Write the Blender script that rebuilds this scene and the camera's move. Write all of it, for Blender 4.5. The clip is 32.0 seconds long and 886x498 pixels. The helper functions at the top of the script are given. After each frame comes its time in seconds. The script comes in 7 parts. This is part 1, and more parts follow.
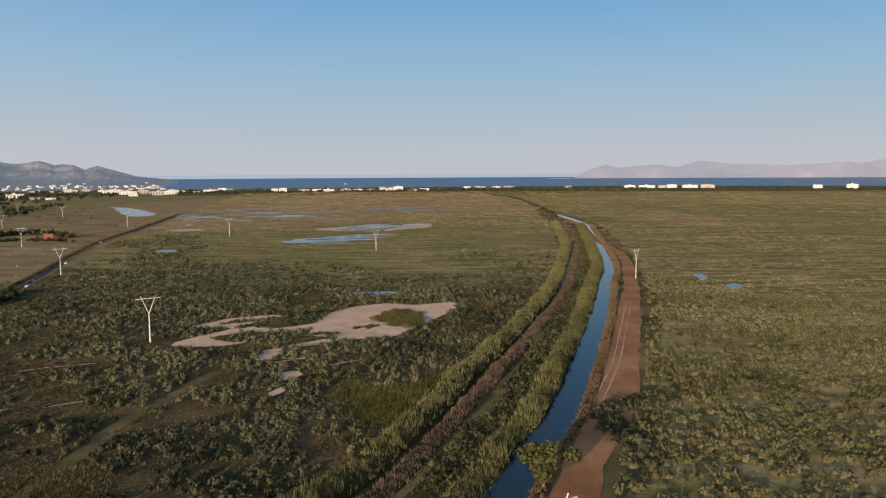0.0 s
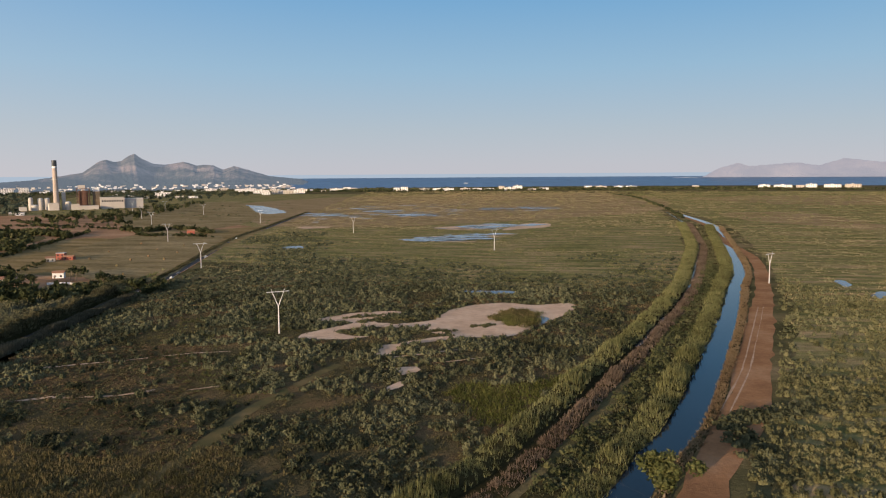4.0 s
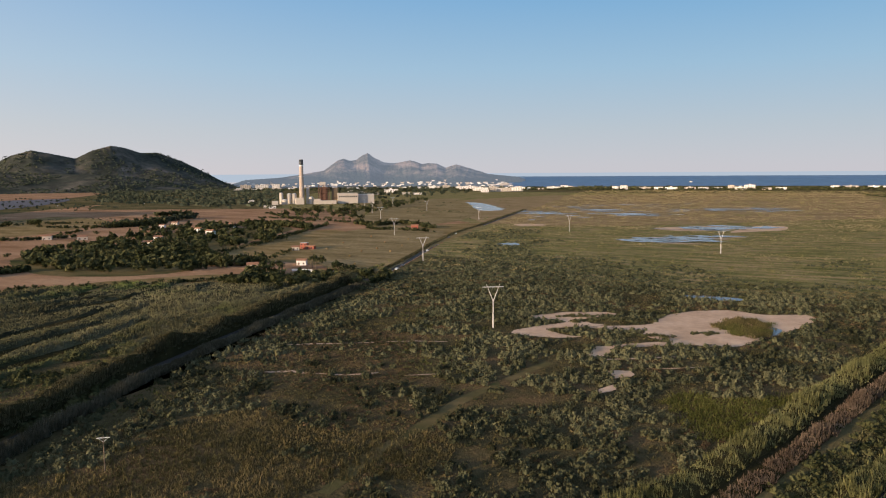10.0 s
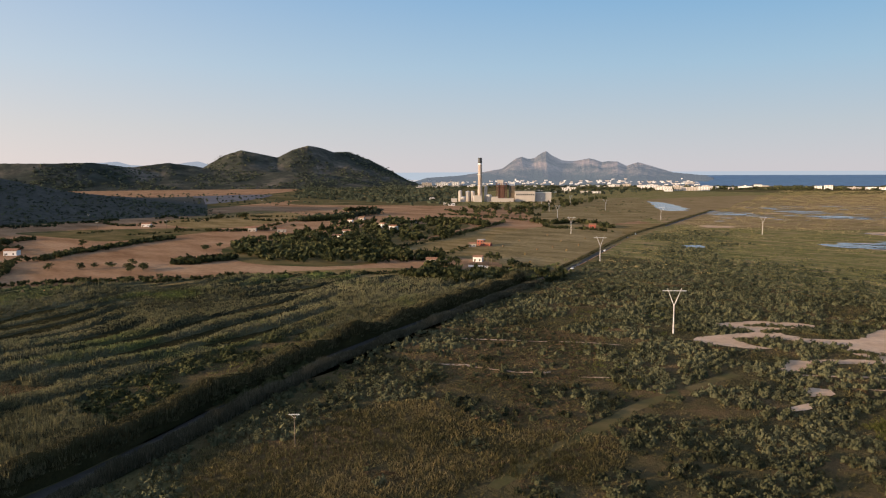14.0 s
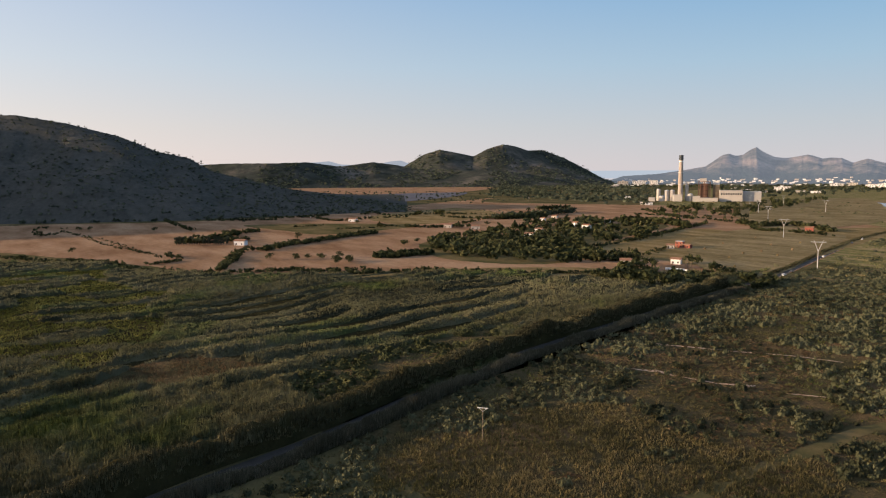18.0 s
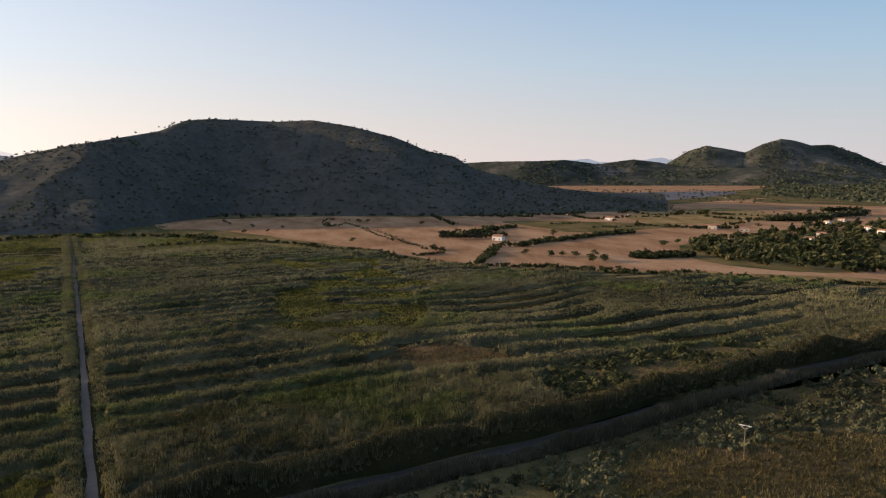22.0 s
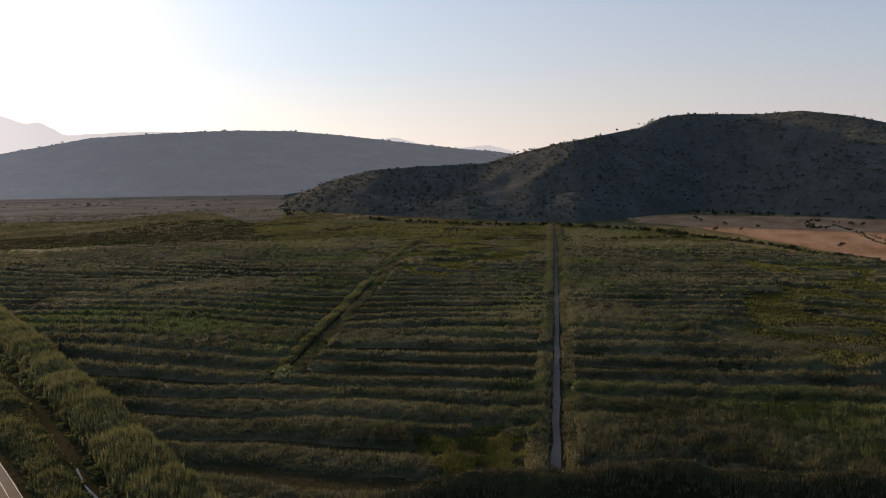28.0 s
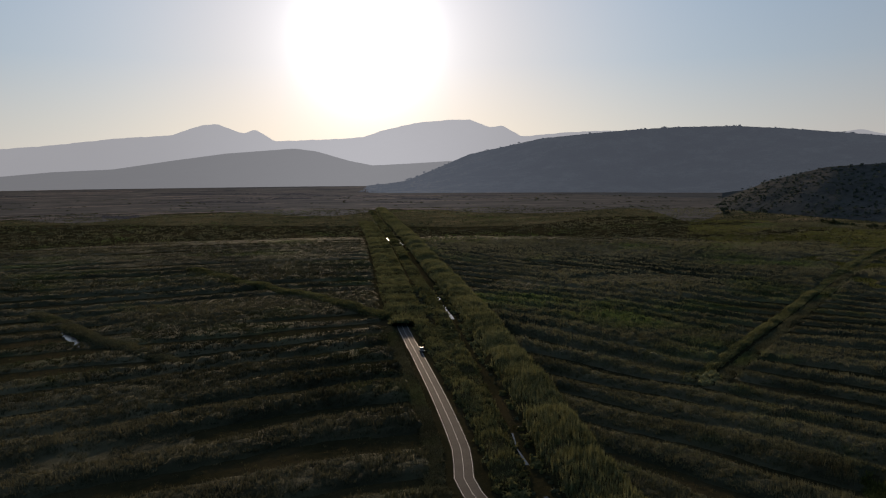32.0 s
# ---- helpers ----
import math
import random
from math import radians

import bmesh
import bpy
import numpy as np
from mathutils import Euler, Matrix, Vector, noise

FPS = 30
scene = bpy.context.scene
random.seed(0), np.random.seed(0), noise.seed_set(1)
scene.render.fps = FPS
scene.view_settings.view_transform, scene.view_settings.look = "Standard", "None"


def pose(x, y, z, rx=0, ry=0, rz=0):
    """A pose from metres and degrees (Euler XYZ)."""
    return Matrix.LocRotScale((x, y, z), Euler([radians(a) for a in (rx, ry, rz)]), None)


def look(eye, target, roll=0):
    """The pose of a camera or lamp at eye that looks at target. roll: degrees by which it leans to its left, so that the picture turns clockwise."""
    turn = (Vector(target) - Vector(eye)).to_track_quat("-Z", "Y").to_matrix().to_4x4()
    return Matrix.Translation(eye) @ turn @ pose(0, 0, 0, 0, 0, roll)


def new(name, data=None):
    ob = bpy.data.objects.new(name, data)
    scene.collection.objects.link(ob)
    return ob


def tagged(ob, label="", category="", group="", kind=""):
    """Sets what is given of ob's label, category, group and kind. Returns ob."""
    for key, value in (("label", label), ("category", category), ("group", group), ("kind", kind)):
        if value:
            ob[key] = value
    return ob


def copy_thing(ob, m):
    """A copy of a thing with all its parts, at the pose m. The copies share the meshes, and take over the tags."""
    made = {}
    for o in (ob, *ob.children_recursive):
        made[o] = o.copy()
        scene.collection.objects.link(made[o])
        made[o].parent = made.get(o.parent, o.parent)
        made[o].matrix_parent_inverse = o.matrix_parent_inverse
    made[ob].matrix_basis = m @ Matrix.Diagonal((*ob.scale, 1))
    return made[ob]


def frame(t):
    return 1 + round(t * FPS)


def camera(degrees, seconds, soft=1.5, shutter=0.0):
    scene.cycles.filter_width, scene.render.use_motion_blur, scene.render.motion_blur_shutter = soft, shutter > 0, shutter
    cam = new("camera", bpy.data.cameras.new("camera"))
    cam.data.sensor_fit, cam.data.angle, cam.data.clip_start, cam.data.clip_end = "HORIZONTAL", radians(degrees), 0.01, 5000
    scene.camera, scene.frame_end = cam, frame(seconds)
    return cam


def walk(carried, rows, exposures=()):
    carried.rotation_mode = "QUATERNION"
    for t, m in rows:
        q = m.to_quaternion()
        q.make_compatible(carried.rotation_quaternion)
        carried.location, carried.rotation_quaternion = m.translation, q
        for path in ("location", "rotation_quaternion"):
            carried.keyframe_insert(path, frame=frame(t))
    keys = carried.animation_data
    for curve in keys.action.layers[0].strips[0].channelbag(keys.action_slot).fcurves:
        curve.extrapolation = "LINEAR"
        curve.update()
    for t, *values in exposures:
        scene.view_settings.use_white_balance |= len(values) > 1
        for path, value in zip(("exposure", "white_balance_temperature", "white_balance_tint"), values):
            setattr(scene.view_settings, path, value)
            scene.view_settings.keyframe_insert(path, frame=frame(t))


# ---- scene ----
EYE = (0.0, 0.0, 70.0)


def heading(az, el):
    a, e = radians(az), radians(el)
    return (EYE[0] + 100 * math.sin(a) * math.cos(e), EYE[1] + 100 * math.cos(a) * math.cos(e), EYE[2] + 100 * math.sin(e))


# seconds, heading clockwise from +y, tilt, roll: the camera hovers and turns to its left
TURN = [
    (0.0, -0.02, -5.97, -0.3), (1.0, -2.39, -5.97, -0.33), (2.0, -4.75, -5.97, -0.35), (3.0, -7.13, -5.97, -0.37),
    (3.5, -8.34, -5.97, -0.39), (5.5, -13.21, -5.97, -0.38), (6.0, -14.52, -5.97, -0.37), (7.0, -17.38, -5.98, -0.35),
    (8.0, -20.33, -5.99, -0.34), (9.0, -23.52, -6.01, -0.33), (10.0, -26.78, -6.02, -0.33), (11.0, -30.15, -6.03, -0.3),
    (12.0, -33.71, -6.04, -0.27), (13.0, -37.32, -6.07, -0.23), (14.0, -40.89, -6.1, -0.23), (14.5, -42.66, -6.11, -0.24),
    (16.5, -49.72, -6.13, -0.31), (17.0, -51.84, -6.14, -0.33), (18.0, -56.28, -6.16, -0.34), (19.0, -60.99, -6.18, -0.34),
    (20.0, -66.02, -6.19, -0.33), (21.0, -71.28, -6.21, -0.36), (22.0, -76.64, -6.22, -0.39), (23.0, -82.47, -6.24, -0.36),
    (24.0, -88.36, -6.27, -0.3), (25.0, -94.24, -6.3, -0.27), (25.5, -97.2, -6.32, -0.27), (27.5, -109.52, -6.37, -0.24),
    (28.0, -113.21, -6.37, -0.26), (29.0, -121.13, -6.39, -0.3), (30.0, -129.47, -6.42, -0.34), (31.0, -138.13, -6.43, -0.37),
    (32.0, -147.06, -6.42, -0.35),
]
cam = camera(63.65, 32.0, 1.15)
walk(cam, [(t, look(EYE, heading(az, el), roll)) for t, az, el, roll in TURN],
     exposures=[(0,0.40,6900,12),(9,0.5,7000,13),(17,0.58,7400,15),(23,0.58,7400,16),(28,0.24,7300,17),(30,0.02,7000,16),(31,-0.3,6800,13),(32,-0.62,6700,12)])

# ---- world and sun ----
SUN_AZ, SUN_EL = -152.9, 10.0
world = bpy.data.worlds.new("sky")
scene.world = world
world.use_nodes = True
wn = world.node_tree
wn.nodes.clear()


def sky_layer(elevation, dust, ozone, air):
    s = wn.nodes.new("ShaderNodeTexSky")
    s.sky_type = "NISHITA"
    s.sun_disc = False
    s.sun_elevation, s.sun_rotation = radians(elevation), radians(SUN_AZ)
    s.altitude, s.air_density, s.dust_density, s.ozone_density = 100, air, dust, ozone
    return s


# the clear evening air: a paler band along the horizon, blue above, and a round glow about the low sun
SUN_WAY = (math.sin(radians(SUN_AZ)) * math.cos(radians(SUN_EL)), math.cos(radians(SUN_AZ)) * math.cos(radians(SUN_EL)), math.sin(radians(SUN_EL)))
way = wn.nodes.new("ShaderNodeTexCoord").outputs["Generated"]
split = wn.nodes.new("ShaderNodeSeparateXYZ")
wn.links.new(way, split.inputs[0])
AIR = [(0.0, (0.325, 0.37, 0.445)), (0.06, (0.272, 0.361, 0.452)), (0.14, (0.188, 0.342, 0.497)), (0.24, (0.098, 0.272, 0.488)), (0.5, (0.065, 0.20, 0.40)), (1.0, (0.05, 0.15, 0.31))]
air = wn.nodes.new("ShaderNodeValToRGB")
while len(air.color_ramp.elements) < len(AIR):
    air.color_ramp.elements.new(0.5)
for e, (pos, col) in zip(air.color_ramp.elements, AIR):
    e.position, e.color = pos, (*col, 1)
wn.links.new(split.outputs["Z"], air.inputs[0])
toward = wn.nodes.new("ShaderNodeVectorMath")
toward.operation = "DOT_PRODUCT"
wn.links.new(way, toward.inputs[0])
toward.inputs[1].default_value = SUN_WAY


def maths(how, a, v):
    n = wn.nodes.new("ShaderNodeMath")
    n.operation = how
    for sock, val in zip(n.inputs, (a, v)):
        if isinstance(val, float):
            sock.default_value = val
        else:
            wn.links.new(val, sock)
    return n.outputs[0]


near_sun = maths("MULTIPLY", maths("ADD", toward.outputs["Value"], 1.0), 0.5)
low = maths("MAXIMUM", maths("SUBTRACT", 1.0, maths("MULTIPLY", maths("ABSOLUTE", split.outputs["Z"], 0.0), 7.1)), 0.0)


def layer(colour, strength):
    bg = wn.nodes.new("ShaderNodeBackground")
    for sock, val in ((bg.inputs["Color"], colour), (bg.inputs["Strength"], strength)):
        if isinstance(val, bpy.types.NodeSocket):
            wn.links.new(val, sock)
        else:
            sock.default_value = val
    return bg.outputs[0]


high = sky_layer(45, 0.3, 3.0, 1.0)
warm = wn.nodes.new("ShaderNodeMix")
warm.data_type, warm.blend_type = "RGBA", "MULTIPLY"
warm.inputs[0].default_value = 1.0
warm.inputs[7].default_value = (1.0, 0.56, 0.25, 1)
wn.links.new(high.outputs[0], warm.inputs[6])
layers = [layer(air.outputs[0], 1.0), layer(warm.outputs[2], 0.008),
          layer((0.34, 0.20, 0.085, 1), maths("POWER", near_sun, 2.0)),
          layer((0.08, 0.30, 0.47, 1), maths("POWER", near_sun, 9.0)),
          layer((0.72, 0.40, 0.15, 1), maths("POWER", near_sun, 50.0)),
          layer((0.56, 0.66, 0.78, 1), maths("POWER", near_sun, 300.0)),
          layer((6.0, 5.6, 5.0, 1), maths("POWER", near_sun, 1500.0)),
          layer((0.35, 0.25, 0.02, 1), maths("MULTIPLY", maths("POWER", near_sun, 9.0), low))]
total = layers[0]
for lay in layers[1:]:
    both = wn.nodes.new("ShaderNodeAddShader")
    wn.links.new(total, both.inputs[0])
    wn.links.new(lay, both.inputs[1])
    total = both.outputs[0]
wo = wn.nodes.new("ShaderNodeOutputWorld")
wn.links.new(total, wo.inputs[0])
sun = new("sun", bpy.data.lights.new("sun", "SUN"))
sun.data.energy = 5.0
sun.data.angle = radians(0.6)
sun.data.color = (1.0, 0.76, 0.52)
sun.matrix_world = look((0, 0, 300), (0 - math.sin(radians(SUN_AZ)) * 100, 0 - math.cos(radians(SUN_AZ)) * 100, 300 - 100 * math.tan(radians(SUN_EL))))

rng = np.random.default_rng(7)


# ---- materials ----
def shader(name):
    m = bpy.data.materials.new(name)
    m.use_nodes = True
    nt = m.node_tree
    nt.nodes.clear()
    out = nt.nodes.new("ShaderNodeOutputMaterial")
    p = nt.nodes.new("ShaderNodeBsdfPrincipled")
    nt.links.new(p.outputs[0], out.inputs[0])
    return m, nt, p, out


def node(nt, kind, **values):
    n = nt.nodes.new(kind)
    for key, v in values.items():
        n.inputs[key.replace("_", " ")].default_value = v
    return n


def place(nt, stretch=(1, 1, 1), turn=0.0):
    geo = nt.nodes.new("ShaderNodeNewGeometry")
    mp = nt.nodes.new("ShaderNodeMapping")
    mp.inputs["Scale"].default_value = stretch
    mp.inputs["Rotation"].default_value = (0, 0, radians(turn))
    nt.links.new(geo.outputs["Position"], mp.inputs["Vector"])
    return mp.outputs[0]


def noise_tex(nt, where, scale, detail=6.0, rough=0.6):
    n = node(nt, "ShaderNodeTexNoise", Scale=scale, Detail=detail, Roughness=rough)
    nt.links.new(where, n.inputs["Vector"])
    return n.outputs["Fac"]


def ramp(nt, fac, stops):
    r = nt.nodes.new("ShaderNodeValToRGB")
    els = r.color_ramp.elements
    while len(els) < len(stops):
        els.new(0.5)
    for e, (pos, col) in zip(els, stops):
        e.position, e.color = pos, (*col, 1)
    nt.links.new(fac, r.inputs[0])
    return r.outputs[0]


def mix(nt, fac, a, b, how="MIX"):
    m = nt.nodes.new("ShaderNodeMix")
    m.data_type, m.blend_type = "RGBA", how
    for sock, v in ((m.inputs[0], fac), (m.inputs[6], a), (m.inputs[7], b)):
        if isinstance(v, bpy.types.NodeSocket):
            nt.links.new(v, sock)
        elif isinstance(v, (int, float)):
            sock.default_value = v
        else:
            sock.default_value = (*v, 1)
    return m.outputs[2]


def bump(nt, p, height, strength, distance):
    b = nt.nodes.new("ShaderNodeBump")
    b.inputs["Strength"].default_value = strength
    b.inputs["Distance"].default_value = distance
    nt.links.new(height, b.inputs["Height"])
    nt.links.new(b.outputs[0], p.inputs["Normal"])


def land(name, stops, fine=0.35, wide=0.02, stretch=(1, 1, 1), turn=0.0, rough=0.95, relief=0.6, mottled=0.5):
    """Earth or low growth: wide patches by colour stops, broken up by a fine grain."""
    m, nt, p, out = shader(name)
    w = place(nt, stretch, turn)
    w0 = place(nt)
    a = noise_tex(nt, w, wide, 5.0, 0.62)
    col = ramp(nt, a, stops)
    g = noise_tex(nt, w0, fine, 8.0, 0.7)
    tone = ramp(nt, g, [(0.28, (0.35, 0.36, 0.38)), (0.52, (0.85, 0.85, 0.85)), (0.75, (1.3, 1.25, 1.15))])
    col = mix(nt, mottled, col, mix(nt, 1.0, col, tone, "MULTIPLY"))
    nt.links.new(col, p.inputs["Base Color"])
    p.inputs["Roughness"].default_value = rough
    p.inputs["Specular IOR Level"].default_value = 0.0
    bump(nt, p, g, relief, 1.2)
    return m


def foliage(name, dark, mid, light, through_light=0.25, patch=0.03, alt=None):
    """Leaves: tone per plant, wide patches, some light passing through."""
    m, nt, p, out = shader(name)
    at = nt.nodes.new("ShaderNodeAttribute")
    at.attribute_name = "tone"
    w = place(nt)
    a = noise_tex(nt, w, patch, 3.0, 0.6)
    add = nt.nodes.new("ShaderNodeMath")
    add.operation = "MULTIPLY_ADD"
    nt.links.new(a, add.inputs[0])
    add.inputs[1].default_value = 0.9
    sub = nt.nodes.new("ShaderNodeMath")
    sub.operation = "SUBTRACT"
    nt.links.new(at.outputs["Fac"], sub.inputs[0])
    sub.inputs[1].default_value = 0.45
    nt.links.new(sub.outputs[0], add.inputs[2])
    col = ramp(nt, add.outputs[0], [(0.1, dark), (0.5, mid), (0.9, light)])
    if alt:
        spread = ramp(nt, noise_tex(nt, place(nt, (1, 1, 0)), 0.011, 4.0, 0.65), [(0.52, (0, 0, 0)), (0.66, (0.9, 0.9, 0.9))])
        col = mix(nt, spread, col, mix(nt, 1.0, col, alt, "MULTIPLY"))
    nt.links.new(col, p.inputs["Base Color"])
    p.inputs["Roughness"].default_value = 0.9
    p.inputs["Specular IOR Level"].default_value = 0.05
    bump(nt, p, noise_tex(nt, place(nt, (1, 1, 0.35)), 1.6, 4.0, 0.7), 0.9, 0.8)
    tr = nt.nodes.new("ShaderNodeBsdfTranslucent")
    nt.links.new(col, tr.inputs[0])
    ms = nt.nodes.new("ShaderNodeMixShader")
    ms.inputs[0].default_value = through_light
    nt.links.new(p.outputs[0], ms.inputs[1])
    nt.links.new(tr.outputs[0], ms.inputs[2])
    nt.links.new(ms.outputs[0], out.inputs[0])
    return m


def plain(name, col, rough=0.7, metal=0.0, grain=1.2, amount=0.25, relief=0.15):
    m, nt, p, out = shader(name)
    a = noise_tex(nt, place(nt), grain, 6.0, 0.65)
    b = noise_tex(nt, place(nt, (1, 1, 0.2)), grain * 0.15, 4.0, 0.6)
    f = mix(nt, 0.5, a, b)
    lo, hi = [max(0, c * (1 - amount)) for c in col], [min(1, c * (1 + amount)) for c in col]
    nt.links.new(ramp(nt, f, [(0.3, lo), (0.7, hi)]), p.inputs["Base Color"])
    p.inputs["Roughness"].default_value = rough
    p.inputs["Specular IOR Level"].default_value = 0.5 if rough < 0.5 else 0.1
    p.inputs["Metallic"].default_value = metal
    bump(nt, p, a, relief, 0.05)
    return m


def water(name, col, rough=0.04, ripple=0.02, scale=0.8, gloss=0.5):
    m, nt, p, out = shader(name)
    a = noise_tex(nt, place(nt), scale, 3.0, 0.5)
    nt.links.new(ramp(nt, noise_tex(nt, place(nt), 0.02, 3.0), [(0.3, col), (0.7, [c * 1.5 for c in col])]), p.inputs["Base Color"])
    p.inputs["Roughness"].default_value = rough
    p.inputs["IOR"].default_value = 1.33
    p.inputs["Specular IOR Level"].default_value = gloss
    bump(nt, p, a, ripple, 1.0)
    return m


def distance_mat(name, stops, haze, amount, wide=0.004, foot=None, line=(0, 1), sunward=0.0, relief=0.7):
    """Far ranges: woods and rock, with the light of the air between painted in as emission."""
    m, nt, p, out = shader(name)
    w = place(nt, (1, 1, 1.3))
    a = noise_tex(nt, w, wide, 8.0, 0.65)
    col = ramp(nt, a, stops)
    if foot:
        # woods below an uneven tree line
        geo = nt.nodes.new("ShaderNodeNewGeometry")
        xyz = nt.nodes.new("ShaderNodeSeparateXYZ")
        nt.links.new(geo.outputs["Position"], xyz.inputs[0])
        lift = nt.nodes.new("ShaderNodeMath")
        lift.operation = "MULTIPLY_ADD"
        nt.links.new(a, lift.inputs[0])
        lift.inputs[1].default_value = 90.0
        nt.links.new(xyz.outputs["Z"], lift.inputs[2])
        rise = nt.nodes.new("ShaderNodeMapRange")
        rise.inputs["From Min"].default_value, rise.inputs["From Max"].default_value = line[0] + 45, line[1] + 45
        nt.links.new(lift.outputs[0], rise.inputs["Value"])
        col = mix(nt, rise.outputs[0], foot, col)
    nt.links.new(col, p.inputs["Base Color"])
    p.inputs["Roughness"].default_value = 1.0
    p.inputs["Specular IOR Level"].default_value = 0.0
    bump(nt, p, noise_tex(nt, w, wide * 5, 8.0, 0.7), relief, 40.0)
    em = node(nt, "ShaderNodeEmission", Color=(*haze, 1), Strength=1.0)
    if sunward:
        # haze emission painted brighter below the sun
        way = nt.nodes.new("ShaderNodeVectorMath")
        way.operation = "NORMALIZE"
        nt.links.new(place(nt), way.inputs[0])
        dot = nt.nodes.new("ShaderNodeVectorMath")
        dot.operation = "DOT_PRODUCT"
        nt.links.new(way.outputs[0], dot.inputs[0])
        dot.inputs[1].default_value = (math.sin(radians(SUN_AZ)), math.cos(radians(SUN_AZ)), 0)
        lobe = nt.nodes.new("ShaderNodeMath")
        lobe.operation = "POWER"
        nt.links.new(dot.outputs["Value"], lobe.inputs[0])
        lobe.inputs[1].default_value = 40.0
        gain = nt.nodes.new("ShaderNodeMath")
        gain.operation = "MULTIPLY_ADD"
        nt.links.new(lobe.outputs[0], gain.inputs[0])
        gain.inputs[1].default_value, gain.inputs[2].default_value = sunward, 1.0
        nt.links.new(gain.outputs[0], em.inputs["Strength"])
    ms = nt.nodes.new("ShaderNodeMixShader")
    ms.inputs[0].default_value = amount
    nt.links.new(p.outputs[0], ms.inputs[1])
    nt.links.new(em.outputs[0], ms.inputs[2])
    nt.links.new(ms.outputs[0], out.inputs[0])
    return m


M_GROUND = land("marsh_ground", [(0.30, (0.055, 0.052, 0.024)), (0.45, (0.095, 0.084, 0.04)), (0.58, (0.15, 0.12, 0.06)), (0.72, (0.26, 0.19, 0.11))], 0.3, 0.008, (1, 3.2, 1), 8)
M_SCRUBSOIL = land("scrub_soil", [(0.30, (0.05, 0.047, 0.024)), (0.5, (0.10, 0.082, 0.042)), (0.7, (0.18, 0.115, 0.062))], 0.6, 0.03, relief=1.0)
M_MEADOW = land("sedge_meadow", [(0.32, (0.098, 0.105, 0.038)), (0.44, (0.172, 0.16, 0.064)), (0.55, (0.25, 0.203, 0.096)), (0.68, (0.38, 0.27, 0.152))], 0.16, 0.016, (1, 6, 1), 4, relief=1.0, mottled=0.75)
# near-black soil; also laid in the ditch as painted shade
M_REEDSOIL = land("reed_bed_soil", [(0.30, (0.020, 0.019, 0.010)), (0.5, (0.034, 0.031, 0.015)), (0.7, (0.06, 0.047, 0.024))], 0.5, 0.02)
M_STUBBLE = land("stubble", [(0.36, (0.235, 0.132, 0.074)), (0.5, (0.32, 0.188, 0.11)), (0.64, (0.39, 0.245, 0.15))], 0.25, 0.010, (1, 3.0, 1), 30, relief=0.3, mottled=0.45)
M_STUBBLE2 = land("dry_grass_field", [(0.34, (0.16, 0.118, 0.052)), (0.5, (0.24, 0.172, 0.082)), (0.66, (0.32, 0.23, 0.12))], 0.25, 0.016, (1, 3.5, 1), 30, relief=0.4, mottled=0.6)
M_GREENFIELD = land("green_field", [(0.34, (0.07, 0.07, 0.03)), (0.5, (0.125, 0.10, 0.047)), (0.66, (0.19, 0.14, 0.07))], 0.25, 0.02, (1, 2, 1), 20, relief=0.3, mottled=0.3)
M_SAND = land("dry_mud_flat", [(0.30, (0.40, 0.27, 0.18)), (0.5, (0.54, 0.375, 0.26)), (0.7, (0.60, 0.43, 0.31))], 0.3, 0.06, relief=0.15, mottled=0.35)
M_DIRT = land("red_earth_track", [(0.30, (0.20, 0.10, 0.05)), (0.5, (0.29, 0.15, 0.075)), (0.7, (0.36, 0.205, 0.115))], 0.6, 0.05, relief=0.25, mottled=0.35)
M_ASPHALT = plain("asphalt", (0.05, 0.046, 0.042), 0.85, 0, 1.5, 0.3)
M_LANE = plain("pale_lane_gravel", (0.13, 0.108, 0.094), 0.9, 0, 0.6, 0.25)
M_PAINT = plain("white_road_paint", (0.5, 0.49, 0.47), 0.6)
M_RIVER = water("canal_water", (0.008, 0.014, 0.022), 0.03, 0.015, 0.5, 0.30)
M_POOL = water("shallow_pool_water", (0.10, 0.085, 0.075), 0.15, 0.0, 0.4, 0.3)
M_SEA = water("sea_water", (0.075, 0.130, 0.205), 0.5, 0.0, 0.05, 0.2)
M_BUSH = foliage("saltbush_leaves", (0.036, 0.038, 0.017), (0.105, 0.103, 0.049), (0.165, 0.155, 0.078), 0.12)
M_SALT = foliage("grey_bush_leaves", (0.023, 0.026, 0.014), (0.074, 0.079, 0.043), (0.132, 0.132, 0.073), 0.12)
M_REED = foliage("reed_leaves", (0.054, 0.054, 0.028), (0.132, 0.127, 0.067), (0.215, 0.198, 0.109), 0.22, 0.03, (0.78, 1.08, 0.58))
# darkened copy of the reed colour, painting backlit and inner shade
M_SHADEREED = foliage("shaded_reed_leaves", (0.032, 0.033, 0.018), (0.078, 0.076, 0.042), (0.14, 0.128, 0.074), 0.25, 0.03, (0.8, 1.06, 0.6))
M_PALEREED = foliage("pale_reed_plumes", (0.075, 0.07, 0.046), (0.165, 0.15, 0.105), (0.27, 0.245, 0.18), 0.35)
M_HEDGEREED = foliage("hedge_reed_leaves", (0.030, 0.030, 0.016), (0.085, 0.080, 0.044), (0.165, 0.148, 0.085), 0.06)
M_RUSSET = foliage("russet_reed_plumes", (0.065, 0.048, 0.033), (0.135, 0.100, 0.072), (0.22, 0.17, 0.125), 0.2)
